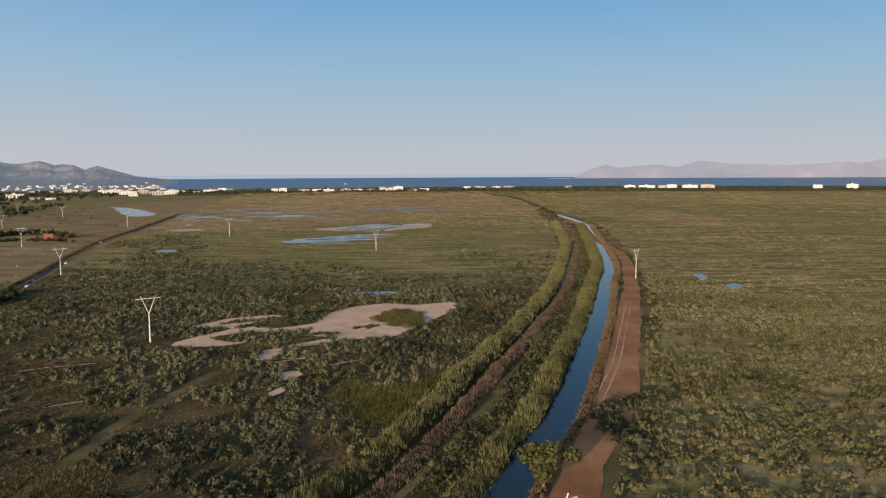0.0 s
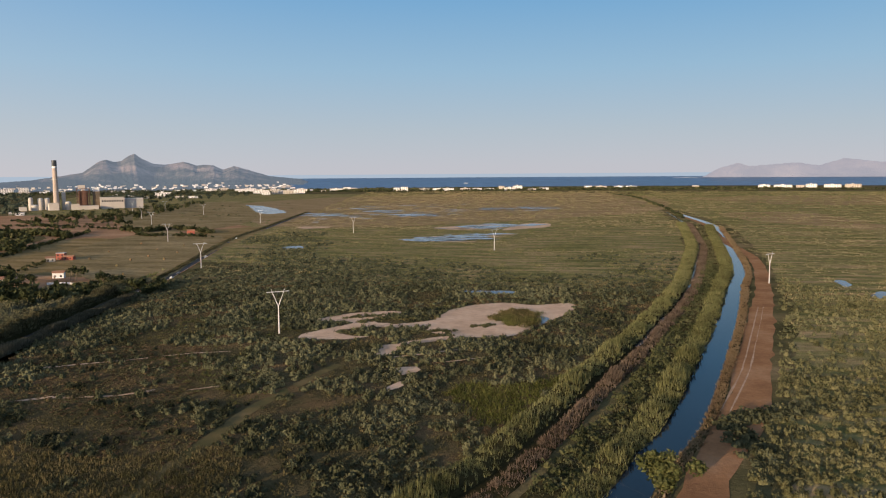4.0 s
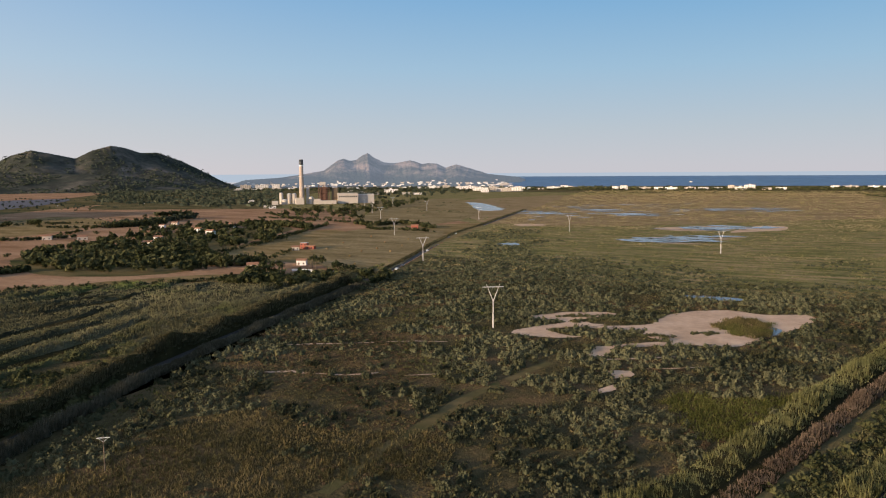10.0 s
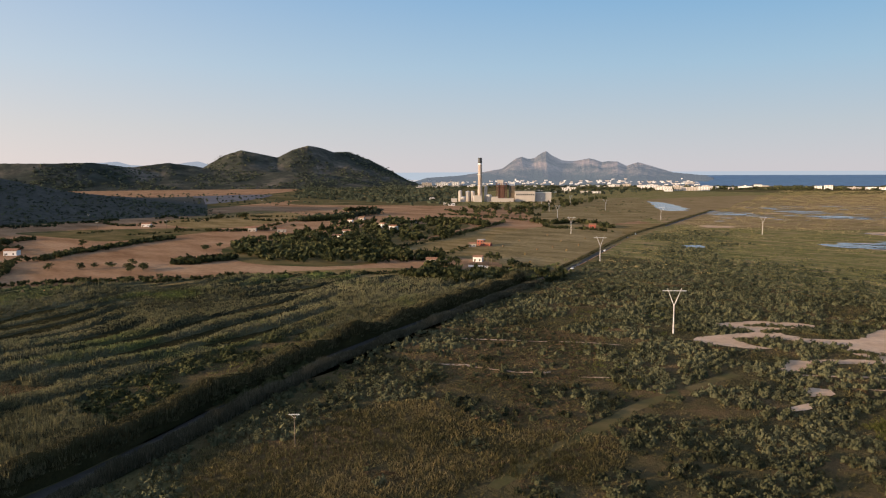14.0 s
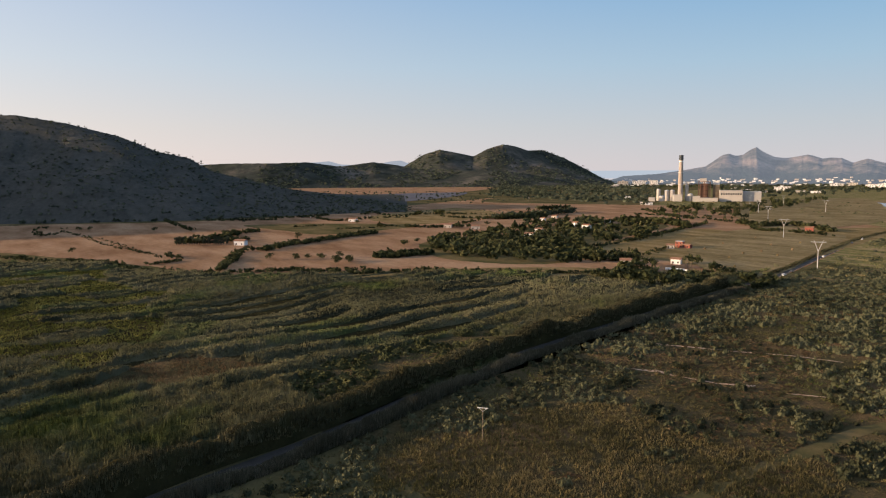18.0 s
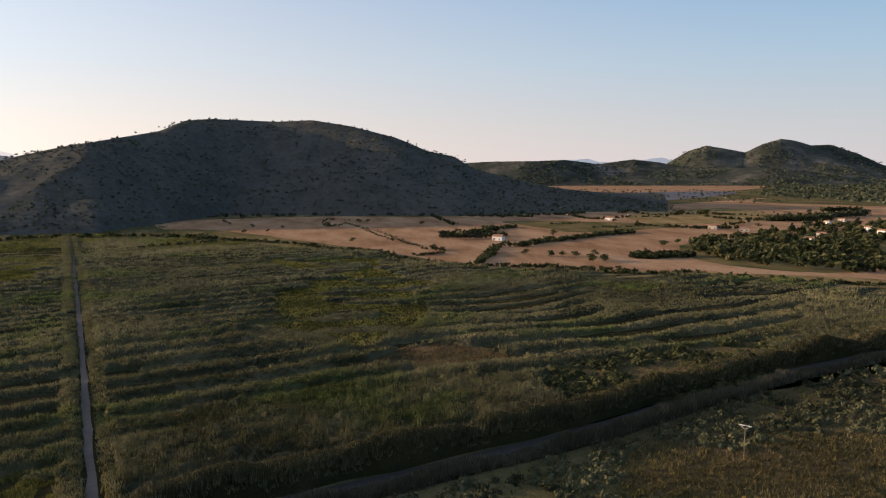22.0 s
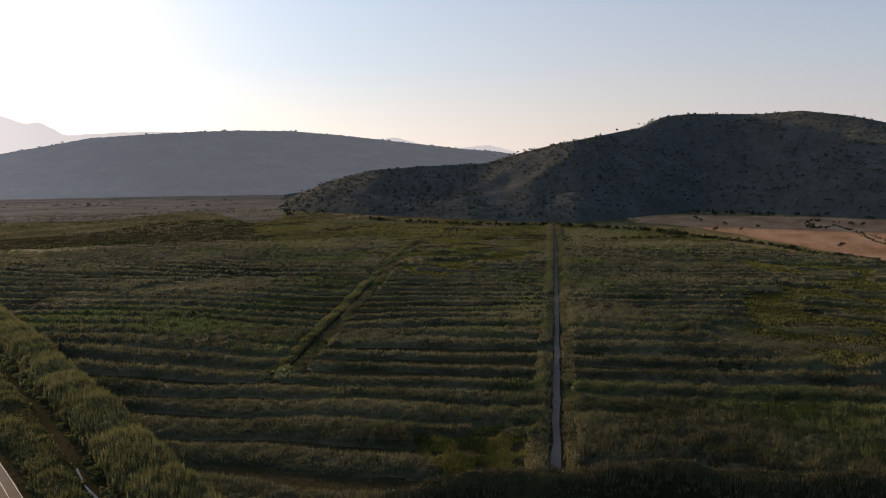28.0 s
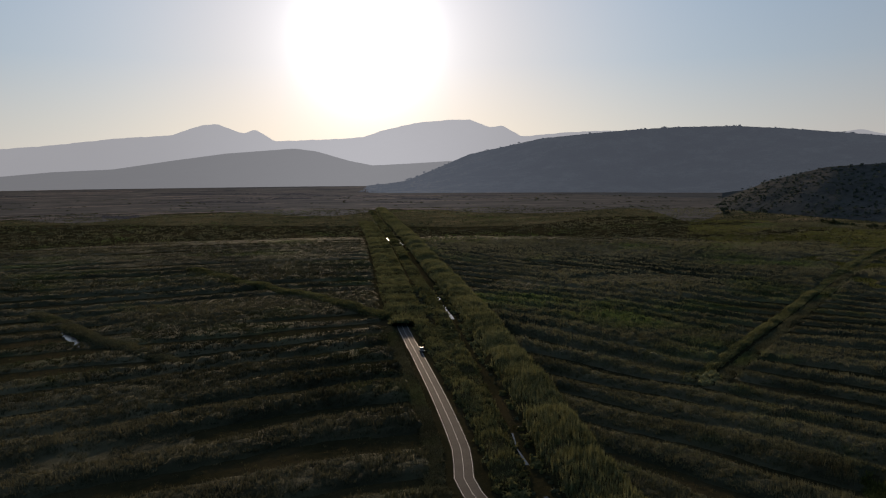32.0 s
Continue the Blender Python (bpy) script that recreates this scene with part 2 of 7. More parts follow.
# dark filler for hedge cores: shade between the tufts put into colour
M_CORESHADE = land("reed_core_shade", [(0.30, (0.030, 0.027, 0.013)), (0.5, (0.048, 0.042, 0.019)), (0.7, (0.075, 0.058, 0.028))], 1.2, 0.05)
M_CANE = foliage("giant_cane_leaves", (0.055, 0.06, 0.022), (0.135, 0.135, 0.055), (0.225, 0.22, 0.10), 0.26)
M_DRYREED = foliage("dry_reed", (0.08, 0.055, 0.03), (0.16, 0.11, 0.06), (0.26, 0.19, 0.11), 0.3)
M_SEDGE = foliage("sedge_leaves", (0.055, 0.052, 0.022), (0.125, 0.106, 0.046), (0.21, 0.165, 0.078), 0.2, 0.03, (0.75, 1.1, 0.6))
M_SEDGEGREEN = foliage("fresh_sedge_leaves", (0.05, 0.056, 0.015), (0.11, 0.115, 0.032), (0.18, 0.175, 0.055), 0.25)
M_MARSH = foliage("marsh_grass_blades", (0.105, 0.112, 0.042), (0.225, 0.200, 0.088), (0.33, 0.262, 0.138), 0.2, 0.006)
M_BROWNMARSH = land("brown_marsh", [(0.30, (0.17, 0.13, 0.06)), (0.48, (0.25, 0.18, 0.095)), (0.62, (0.32, 0.23, 0.135)), (0.76, (0.42, 0.32, 0.22))], 0.1, 0.012, (1, 7, 1), 4)
# far plain and plots: haze painted in as emission, stronger sunward
M_FARMARSH = distance_mat("hazed_dry_marsh", [(0.36, (0.05, 0.048, 0.034)), (0.48, (0.085, 0.075, 0.055)), (0.6, (0.14, 0.115, 0.085)), (0.72, (0.24, 0.19, 0.14))], (0.098, 0.094, 0.100), 0.38, 0.012, sunward=0.6, relief=0.05)
M_FARTAWNY = distance_mat("hazed_tawny_plots", [(0.4, (0.16, 0.12, 0.08)), (0.6, (0.28, 0.21, 0.15))], (0.12, 0.11, 0.12), 0.38, 0.02, sunward=0.6, relief=0.05)
M_FARDARK = distance_mat("hazed_dark_plots", [(0.4, (0.03, 0.032, 0.022)), (0.6, (0.06, 0.058, 0.04))], (0.085, 0.08, 0.095), 0.36, 0.02, sunward=0.6, relief=0.05)
M_TREE = foliage("tree_leaves", (0.024, 0.030, 0.013), (0.055, 0.062, 0.027), (0.11, 0.11, 0.05), 0.15)
M_WILLOW = foliage("light_tree_leaves", (0.05, 0.06, 0.02), (0.10, 0.11, 0.04), (0.18, 0.17, 0.07), 0.3)
M_PINE = foliage("pine_needles", (0.032, 0.041, 0.027), (0.064, 0.077, 0.050), (0.108, 0.118, 0.074), 0.12)
M_BARK = plain("bark", (0.16, 0.125, 0.09), 0.9, 0, 3.0, 0.4, 0.5)
M_CONCRETE = plain("weathered_concrete", (0.56, 0.54, 0.52), 0.8, 0, 0.8, 0.12)
M_STEEL = plain("galvanised_steel", (0.55, 0.55, 0.54), 0.5, 0.2, 2.0, 0.12)
M_WHITE = plain("white_render", (0.72, 0.71, 0.70), 0.8, 0, 0.4, 0.08)
M_CREAM = plain("cream_render", (0.47, 0.43, 0.385), 0.8, 0, 0.4, 0.10)
M_CHIMNEY = plain("stained_chimney_concrete", (0.40, 0.335, 0.29), 0.85, 0, 0.4, 0.15)
M_RUST = plain("rusty_cladding", (0.15, 0.085, 0.065), 0.85, 0, 0.5, 0.4)
M_TILE = plain("terracotta_tile", (0.28, 0.15, 0.095), 0.85, 0, 2.0, 0.3)
M_REDWALL = plain("red_render", (0.33, 0.105, 0.075), 0.8, 0, 0.6, 0.2)
M_DARKGLASS = plain("dark_window_glass", (0.03, 0.035, 0.04), 0.15, 0, 1.0, 0.3)
M_SOLAR = plain("solar_panel_rows", (0.095, 0.093, 0.105), 0.9, 0, 0.05, 0.3)
M_ROOFGREY = plain("grey_flat_roof", (0.40, 0.38, 0.36), 0.9, 0, 0.3, 0.2)
M_HILL = land("hill_scrub", [(0.30, (0.070, 0.071, 0.062)), (0.48, (0.082, 0.082, 0.073)), (0.64, (0.096, 0.094, 0.084)), (0.8, (0.13, 0.122, 0.108))], 0.10, 0.02, relief=0.7, mottled=0.6)


# ---- mesh helpers ----
def mesh_np(name, verts, faces, material, tone=None, smooth=False):
    """One mesh object from arrays of points and of triangles or quads."""
    me = bpy.data.meshes.new(name)
    verts = np.asarray(verts, dtype=np.float32)
    faces = np.asarray(faces, dtype=np.int32)
    n, k = faces.shape
    me.vertices.add(len(verts))
    me.vertices.foreach_set("co", verts.ravel())
    me.loops.add(n * k)
    me.loops.foreach_set("vertex_index", faces.ravel())
    me.polygons.add(n)
    me.polygons.foreach_set("loop_start", np.arange(0, n * k, k, dtype=np.int32))
    if smooth:
        me.polygons.foreach_set("use_smooth", np.ones(n, dtype=bool))
    if tone is not None:
        me.attributes.new("tone", "FLOAT", "POINT").data.foreach_set("value", np.asarray(tone, dtype=np.float32))
    me.update(calc_edges=True)
    me.materials.append(material)
    return new(name, me)


def part(name, bm, material, parent, label=""):
    me = bpy.data.meshes.new(name)
    bm.to_mesh(me)
    bm.free()
    me.materials.append(material)
    ob = new(name, me)
    ob.parent = parent
    if label:
        ob["label"] = label
    return ob


def box(bm, x0, x1, y0, y1, z0, z1):
    m = Matrix.Translation(((x0 + x1) / 2, (y0 + y1) / 2, (z0 + z1) / 2)) @ Matrix.Diagonal((x1 - x0, y1 - y0, z1 - z0, 1))
    bmesh.ops.create_cube(bm, size=1, matrix=m)
    return bm


def rod(bm, a, b, r0, r1, sides=6):
    a, b = Vector(a), Vector(b)
    d = b - a
    m = Matrix.Translation((a + b) / 2) @ d.to_track_quat("Z", "Y").to_matrix().to_4x4()
    bmesh.ops.create_cone(bm, cap_ends=True, segments=sides, radius1=r0, radius2=r1, depth=d.length, matrix=m)
    return bm


def dense(points, step=8.0, closed=False):
    """Points along a smooth curve through the given ones."""
    P = np.array(points, dtype=float)
    if closed:
        P = np.vstack([P[-1], P, P[0], P[1]])
    else:
        P = np.vstack([2 * P[0] - P[1], P, 2 * P[-1] - P[-2]])
    out = []
    for i in range(1, len(P) - 2):
        n = max(1, int(np.hypot(*(P[i + 1] - P[i])[:2]) / step))
        for k in range(n):
            t = k / n
            a, b, c, d = P[i - 1], P[i], P[i + 1], P[i + 2]
            out.append(0.5 * (2 * b + (c - a) * t + (2 * a - 5 * b + 4 * c - d) * t * t + (3 * b - a - 3 * c + d) * t ** 3))
    if not closed:
        out.append(P[-2])
    return np.array(out)


def sides_of(line):
    d = np.gradient(line[:, :2], axis=0)
    d /= np.linalg.norm(d, axis=1)[:, None] + 1e-9
    return np.stack([d[:, 1], -d[:, 0]], 1)


def ribbon(name, points, offset, width, z, material, label, category, wobble=0.0, thick=0.0):
    """A strip along a line; offset to the right of its direction."""
    c = dense(points)
    nrm = sides_of(c)
    w = np.full(len(c), width) if c.shape[1] == 2 else c[:, 2] * width
    wl = w / 2 + wobble * rng.normal(size=len(c))
    wr = w / 2 + wobble * rng.normal(size=len(c))
    L = c[:, :2] + nrm * (offset - wl)[:, None]
    R = c[:, :2] + nrm * (offset + wr)[:, None]
    n = len(c)
    v = np.zeros((2 * n, 3))
    v[:n, :2], v[n:, :2], v[:, 2] = L, R, z
    i = np.arange(n - 1)
    f = np.stack([i, i + n, i + n + 1, i + 1], 1)
    if thick:
        v = np.vstack([v, v - [0, 0, thick]])
        f = np.vstack([f, np.stack([i, i + 1, i + 1 + 2 * n, i + 2 * n], 1), np.stack([i + n, i + 3 * n, i + 1 + 3 * n, i + 1 + n], 1)])
    return tagged(mesh_np(name, v, f, material), label, category, kind="structure")


def patch(name, points, z, material, label, category, rough=2.0, step=6.0):
    """A flat sheet with an uneven outline."""
    c = dense(points, step, True)[:, :2]
    c = c + rng.normal(size=c.shape) * rough * 0.35 + rough * np.stack([np.sin(np.arange(len(c)) * 0.9 + c[:, 1]), np.cos(np.arange(len(c)) * 0.7)], 1) * 0.5
    bm = bmesh.new()
    vs = [bm.verts.new((x, y, z)) for x, y in c]
    face = bm.faces.new(vs)
    if face.normal.z < 0:
        face.normal_flip()
    face.normal_update()
    bmesh.ops.triangulate(bm, faces=[face])
    bmesh.ops.recalc_face_normals(bm, faces=bm.faces[:])
    for fc in bm.faces:
        fc.normal_update()
        if fc.normal.z < 0:
            fc.normal_flip()
    me = bpy.data.meshes.new(name)
    bm.to_mesh(me)
    bm.free()
    me.materials.append(material)
    return tagged(new(name, me), label, category, kind="structure")


def inside(px, py, poly):
    poly = np.asarray(poly, dtype=float)
    r = np.zeros(len(px), dtype=bool)
    x1, y1 = poly[-1]
    for x2, y2 in poly:
        cross = ((y2 > py) != (y1 > py)) & (px < (x1 - x2) * (py - y2) / (y1 - y2 + 1e-12) + x2)
        r ^= cross
        x1, y1 = x2, y2
    return r


def line_coords(px, py, points):
    """Distance along and signed distance to the right of a polyline, for arrays of points."""
    P = np.asarray(points, dtype=float)[:, :2]
    best = np.full(len(px), 1e9)
    side = np.zeros(len(px))
    for a, b in zip(P[:-1], P[1:]):
        d = b - a
        L = np.hypot(*d)
        t = np.clip(((px - a[0]) * d[0] + (py - a[1]) * d[1]) / L ** 2, 0, 1)
        ex, ey = px - a[0] - t * d[0], py - a[1] - t * d[1]
        dist = np.hypot(ex, ey)
        s = np.sign(ex * d[1] - ey * d[0])
        m = dist < best
        best[m], side[m] = dist[m], s[m]
    return best * np.where(side == 0, 1, side)


def wave(px, py, scale, seed=0.0):
    """Smooth patchiness, about -1 to 1."""
    x, y = px / scale + seed, py / scale - seed * 0.7
    return (np.sin(x * 1.7 + 1.3 * np.sin(y * 1.1 + seed)) + np.sin(y * 2.1 + 1.7 * np.sin(x * 0.9)) + np.sin((x + y) * 1.3 + 2 * np.sin((x - y) * 0.8))) / 2.2


# ---- plants ----
def bush_shape(leaves, seed, flat=0.75, leaf=(0.14, 0.24)):
    """A lumpy dome about 1 m in radius, covered with small sprays of leaves."""
    r = np.random.default_rng(seed)
    V, Fc = [], []
    lumps = [(np.array([math.cos(a), math.sin(a), 0.4 * r.uniform(0, 1)]) * r.uniform(0.3, 0.6), r.uniform(0.35, 0.6)) for a in np.arange(3) * 2.1 + r.uniform(0, 2)]
    for i in range(leaves):
        d = r.normal(size=3)
        d[2] = abs(d[2]) * 1.1 + 0.05
        d /= np.linalg.norm(d)
        o, rad = lumps[i % 3]
        c = o + d * rad * r.uniform(0.85, 1.15) * np.array([1, 1, flat * 1.35])
        n = d + r.normal(size=3) * 0.4
        n /= np.linalg.norm(n)
        u = np.cross(n, r.normal(size=3))
        u /= np.linalg.norm(u)
        w = np.cross(n, u)
        s = r.uniform(*leaf)
        k = len(V)
        V += [c - u * s, c - w * s * 0.7 + n * s * 0.25, c + u * s, c + w * s * 0.7 + n * s * 0.25]
        Fc += [(k, k + 1, k + 2), (k, k + 2, k + 3)]
    k = len(V)
    for ring, (q, z) in enumerate(((0.66, 0.0), (0.48, flat * 0.42))):
        for j in range(6):
            a = j * math.pi / 3 + 0.5 * ring
            V.append(np.array([math.cos(a) * q * r.uniform(0.85, 1.15), math.sin(a) * q * r.uniform(0.85, 1.15), z * r.uniform(0.85, 1.15)]))
    V.append(np.array([0, 0, flat * 0.66]))
    for j in range(6):
        i = (j + 1) % 6
        Fc += [(k + j, k + i, k + 6 + j), (k + i, k + 6 + i, k + 6 + j), (k + 6 + j, k + 6 + i, k + 12)]
    return np.array(V), np.array(Fc)


def tuft_shape(blades, seed, spread=0.5, lean=0.25, width=0.10):
    """Upright narrow blades of unit height that lean outward."""
    r = np.random.default_rng(seed)
    V, Fc = [], []
    for i in range(blades):
        a = r.uniform(0, 2 * math.pi)
        b = np.array([math.cos(a), math.sin(a), 0]) * spread * math.sqrt(r.uniform(0, 1))
        o = np.array([math.cos(a + r.normal() * 0.7), math.sin(a + r.normal() * 0.7), 0])
        f = r.uniform(0, 2 * math.pi)
        s = np.array([math.cos(f), math.sin(f), 0]) * width * r.uniform(0.7, 1.3)
        t = b + o * lean * r.uniform(0.3, 1.3) + np.array([0, 0, r.uniform(0.65, 1.0)])
        k = len(V)
        V += [b + s, b - s, t]
        Fc.append((k, k + 1, k + 2))
    return np.array(V), np.array(Fc)


def strew(name, shapes, x, y, z, size, height, material, label, category, tone=None, kind="stuff"):
    """Many plants of a few shapes joined in one mesh."""
    n = len(x)
    which = rng.integers(0, len(shapes), n)
    ang = rng.uniform(0, 2 * math.pi, n)
    tone = rng.uniform(0, 1, n) if tone is None else tone
    Vs, Fs, Ts, base = [], [], [], 0
    z = np.broadcast_to(z, n)
    for k, (sv, sf) in enumerate(shapes):
        idx = np.where(which == k)[0]
        if not len(idx):
            continue
        c, s = np.cos(ang[idx]), np.sin(ang[idx])
        X = (sv[None, :, 0] * c[:, None] - sv[None, :, 1] * s[:, None]) * size[idx, None] + x[idx, None]
        Y = (sv[None, :, 0] * s[:, None] + sv[None, :, 1] * c[:, None]) * size[idx, None] + y[idx, None]
        Z = sv[None, :, 2] * height[idx, None] + z[idx, None]
        Vs.append(np.stack([X, Y, Z], 2).reshape(-1, 3))
        Fs.append((sf[None] + (np.arange(len(idx)) * len(sv))[:, None, None]).reshape(-1, 3) + base)
        Ts.append((tone[idx, None] + rng.normal(size=(len(idx), len(sv))) * 0.06).ravel())
        base += len(idx) * len(sv)
    ob = mesh_np(name, np.vstack(Vs), np.vstack(Fs), material, np.concatenate(Ts))
    return tagged(ob, label, category, kind=kind)


def sector(n, az0, az1, r0, r1, power=1.0):
    """Random points of a fan; power 2 spreads them evenly over the area, less draws them inward."""
    a = np.radians(rng.uniform(az0, az1, n))
    r = (r0 ** power + (r1 ** power - r0 ** power) * rng.uniform(0, 1, n)) ** (1 / power)
    return r * np.sin(a), r * np.cos(a), r


BUSHES = [bush_shape(36, s, 0.75, (0.15, 0.28)) for s in range(8)]
CLUMPS = [bush_shape(10, s + 20, 0.75, (0.2, 0.33)) for s in range(7)]
TUFTS = [tuft_shape(11, s, 0.85, 0.4, 0.15) for s in range(7)]
SMALL = [tuft_shape(8, s + 50, 0.7, 0.5, 0.12) for s in range(5)]

# ---- the plan: lines run from north to south ----
ROAD = [(-474, 1300), (-429, 1080), (-389, 896), (-352, 721), (-272, 461), (-254, 378), (-214, 200), (-192, 129), (-172, 79), (-158, 32), (-150, 3), (-139, -31),
        (-113, -60), (-85, -88), (-85.2, -120.2), (-97.3, -142.5), (-112.5, -175), (-130, -215), (-154, -271), (-184, -335), (-240, -450), (-330, -640), (-420, -840)]
DITCH = [(165, 2433), (186, 2034), (184, 1325), (166, 1017), (130, 725), (110, 614), (84, 485), (67, 415), (53, 366), (44, 338), (37.5, 316), (30, 292), (12.5, 241), (2.2, 208), (-5.6, 185.6), (-13, 164), (-20, 148), (-50, 90), (-80, 20)]
RIVER = [(196, 1250), (194, 959), (133, 578), (104, 456), (76, 346), (53, 265), (35, 205), (23, 175), (13, 148), (-2, 105), (-25, 40)]
BANK = [(188, 1250, 6), (189, 1000, 7), (165, 780, 8), (153, 608, 9), (121, 456, 9), (91, 346, 12), (66.5, 261, 12.5), (55, 220, 13), (48, 203, 13), (37, 174, 9), (28, 148, 11), (12, 105, 9)]
LANE = [(-860, -220), (-740, -188), (-379, -95), (-253, -63), (-185, -46), (-139, -34)]
CANAL = [(-85, -80), (-100, -118), (-122, -158), (-150, -212), (-193, -297), (-268, -455), (-345, -615), (-430, -800), (-560, -1080)]
DIAG = [(-640, -300), (-525, -265), (-346, -200), (-244, -163), (-197, -146)]
FIELDS = [(-939, -132), (-837, -72), (-688, -1), (-610, 83), (-520, 117), (-465, 182), (-441, 235), (-388, 309), (-330, 390), (-282, 440), (-300, 540), (-366, 770), (-400, 900),
          (-560, 1020), (-900, 1180), (-1300, 1000), (-1500, 1150), (-1250, 700), (-1090, 420), (-1080, 235), (-1140, 69), (-1098, -147)]

# ---- ground, sea and ranges ----
def ring_sheet(name, radii, az0, az1, n, zfun, material, label, category):
    a = np.radians(np.linspace(az0, az1, n))
    R, A = np.meshgrid(np.asarray(radii, dtype=float), a, indexing="ij")
    x, y = R * np.sin(A), R * np.cos(A)
    v = np.stack([x, y, zfun(R, A)], 2).reshape(-1, 3)
    i, j = np.meshgrid(np.arange(len(radii) - 1), np.arange(n - 1), indexing="ij")
    k = (i * n + j).ravel()
    f = np.stack([k, k + 1, k + n + 1, k + n], 1)
    return tagged(mesh_np(name, v, f, material, smooth=True), label, category, kind="structure")


ring_sheet("ground", [0.004, 40, 90, 130, 160, 200, 260, 340, 450, 600, 800, 1100, 1500, 2100, 3000, 4000, 4980], 0, 360, 181, lambda R, A: R * 0,
           M_GROUND, "flat olive and brown marshland with patchy growth", "ground")
bpy.data.objects["ground"].location = (1.3, 0.8, 0)
ring_sheet("sea", np.linspace(0, 1, 14), -21.5, 75, 124, lambda R, A: R * 0, M_SEA, "calm blue sea reaching the horizon", "sea")
sea = bpy.data.objects["sea"]
co = np.zeros(len(sea.data.vertices) * 3, dtype=np.float32)
sea.data.vertices.foreach_get("co", co)
co = co.reshape(-1, 3)
ra = np.hypot(co[:, 0], co[:, 1])
aa = np.repeat(np.linspace(-21.5, 75, 124)[None], 14, 0).ravel()
near = np.interp(aa, [-47, -30, -20, -8, 12, 30, 75], [3350, 3500, 3700, 3900, 4150, 4250, 4300]) + 14 * np.sin(aa * 2.1)
rr = near + (4985 - near) * ra
co[:, 0], co[:, 1] = rr * np.sin(np.radians(aa)), rr * np.cos(np.radians(aa))
co[:, 2] = 0.4 + 47.6 * (rr - near) / (4985 - near)
sea.data.vertices.foreach_set("co", co.ravel())
sea.data.update()


def fractal(x, y, scale, seed):
    return wave(x, y, scale, seed) + 0.5 * wave(x, y, scale * 0.47, seed + 3) + 0.27 * wave(x, y, scale * 0.21, seed + 7) + 0.15 * wave(x, y, scale * 0.1, seed + 11)


def ridge(name, skyline, front, top, back, material, label, gully=0.12, bottom=0.0, n=220, curve=1.25, seed=1.0, crag=0.0, spurs=0.0):
    """A range of hills: foot, crest and back at given distances; crest heights follow a few elevation angles."""
    az = np.array([s[0] for s in skyline])
    el = np.array([s[1] for s in skyline])
    o = np.argsort(az)
    az, el = az[o], el[o]
    spread = 0.08 * (az[-1] - az[0])
    foot = -math.degrees(math.atan((96 if isinstance(top, list) else 75) / (top[0][1] if isinstance(top, list) else top)))
    az = np.concatenate([[az[0] - spread], az, [az[-1] + spread]])
    el = np.concatenate([[min(foot, el[0])], el, [min(foot, el[-1])]])
    A = np.linspace(az[0], az[-1], n)
    E = np.interp(A, az, el)
    E = E + crag * (np.sin(A * 7.1) * 0.3 + np.sin(A * 17.3 + 1) * 0.3 + np.sin(A * 41.7 + 2) * 0.2)
    tops = top if isinstance(top, list) else [(-400, top), (400, top)]
    tp = np.interp(A, *zip(*sorted(tops)))
    top = float(tp.mean())
    tp = tp + 0.03 * tp * np.sin(A * 0.35 + seed)
    fr = np.interp(A, *zip(*sorted(front))) if isinstance(front, list) else np.full(n, float(front))
    H = np.maximum(70 + tp * np.tan(np.radians(E)) - bottom, -5.0)
    u = np.concatenate([np.linspace(0, 1, 40), 1 + np.linspace(0.1, 1, 8)])
    U, _ = np.meshgrid(u, A, indexing="ij")
    R = np.where(U <= 1, fr + (tp - fr) * U, tp + (back - tp) * (U - 1))
    x, y = R * np.sin(np.radians(A)), R * np.cos(np.radians(A))
    S = np.where(U <= 1, np.minimum(U, 1) ** curve, 1 - np.maximum(U - 1, 0) ** 1.5)
    N = fractal(x, y, top * 0.12, seed)
    # spurs and ravines that run down from the crest
    run = np.meshgrid(u, A, indexing="ij")[1] * 26 / (az[-1] - az[0])
    fall = 1 - 2 * np.abs(np.sin(run * 2.3 + 0.8 * np.sin(3.1 * U + run * 0.7) + seed)) + 0.6 * (1 - 2 * np.abs(np.sin(run * 6.1 + 1.9 * np.sin(2.3 * U + 0.4 * run) + 2 * seed)))
    fall = fall * (0.4 + 0.6 * np.sin(run * 0.83 + 2.0 * U) ** 2)
    z = bottom + H * np.clip(S + (gully * N + spurs * fall) * np.clip(4 * U * (1 - U), 0, 1) * (U <= 1), 0, None)
    v = np.stack([x, y, z], 2).reshape(-1, 3)
    i, j = np.meshgrid(np.arange(len(u) - 1), np.arange(n - 1), indexing="ij")
    k = (i * n + j).ravel()
    ob = mesh_np(name, v, np.stack([k, k + n, k + n + 1, k + 1], 1), material, smooth=True)
    return tagged(ob, label, "hill", kind="structure"), v.reshape(len(u), n, 3)


WOODS = [(0.3, (0.02, 0.026, 0.014)), (0.5, (0.035, 0.042, 0.022)), (0.66, (0.07, 0.068, 0.042)), (0.8, (0.22, 0.19, 0.15))]
ROCK = [(0.34, (0.035, 0.04, 0.028)), (0.46, (0.08, 0.075, 0.058)), (0.58, (0.18, 0.15, 0.12)), (0.72, (0.32, 0.27, 0.22))]
M_TWIN = land("wooded_hill_far", [(0.36, (0.04, 0.047, 0.038)), (0.5, (0.062, 0.067, 0.056)), (0.62, (0.12, 0.11, 0.09)), (0.74, (0.25, 0.21, 0.18))], 0.02, 0.006, relief=1.0, mottled=0.8)
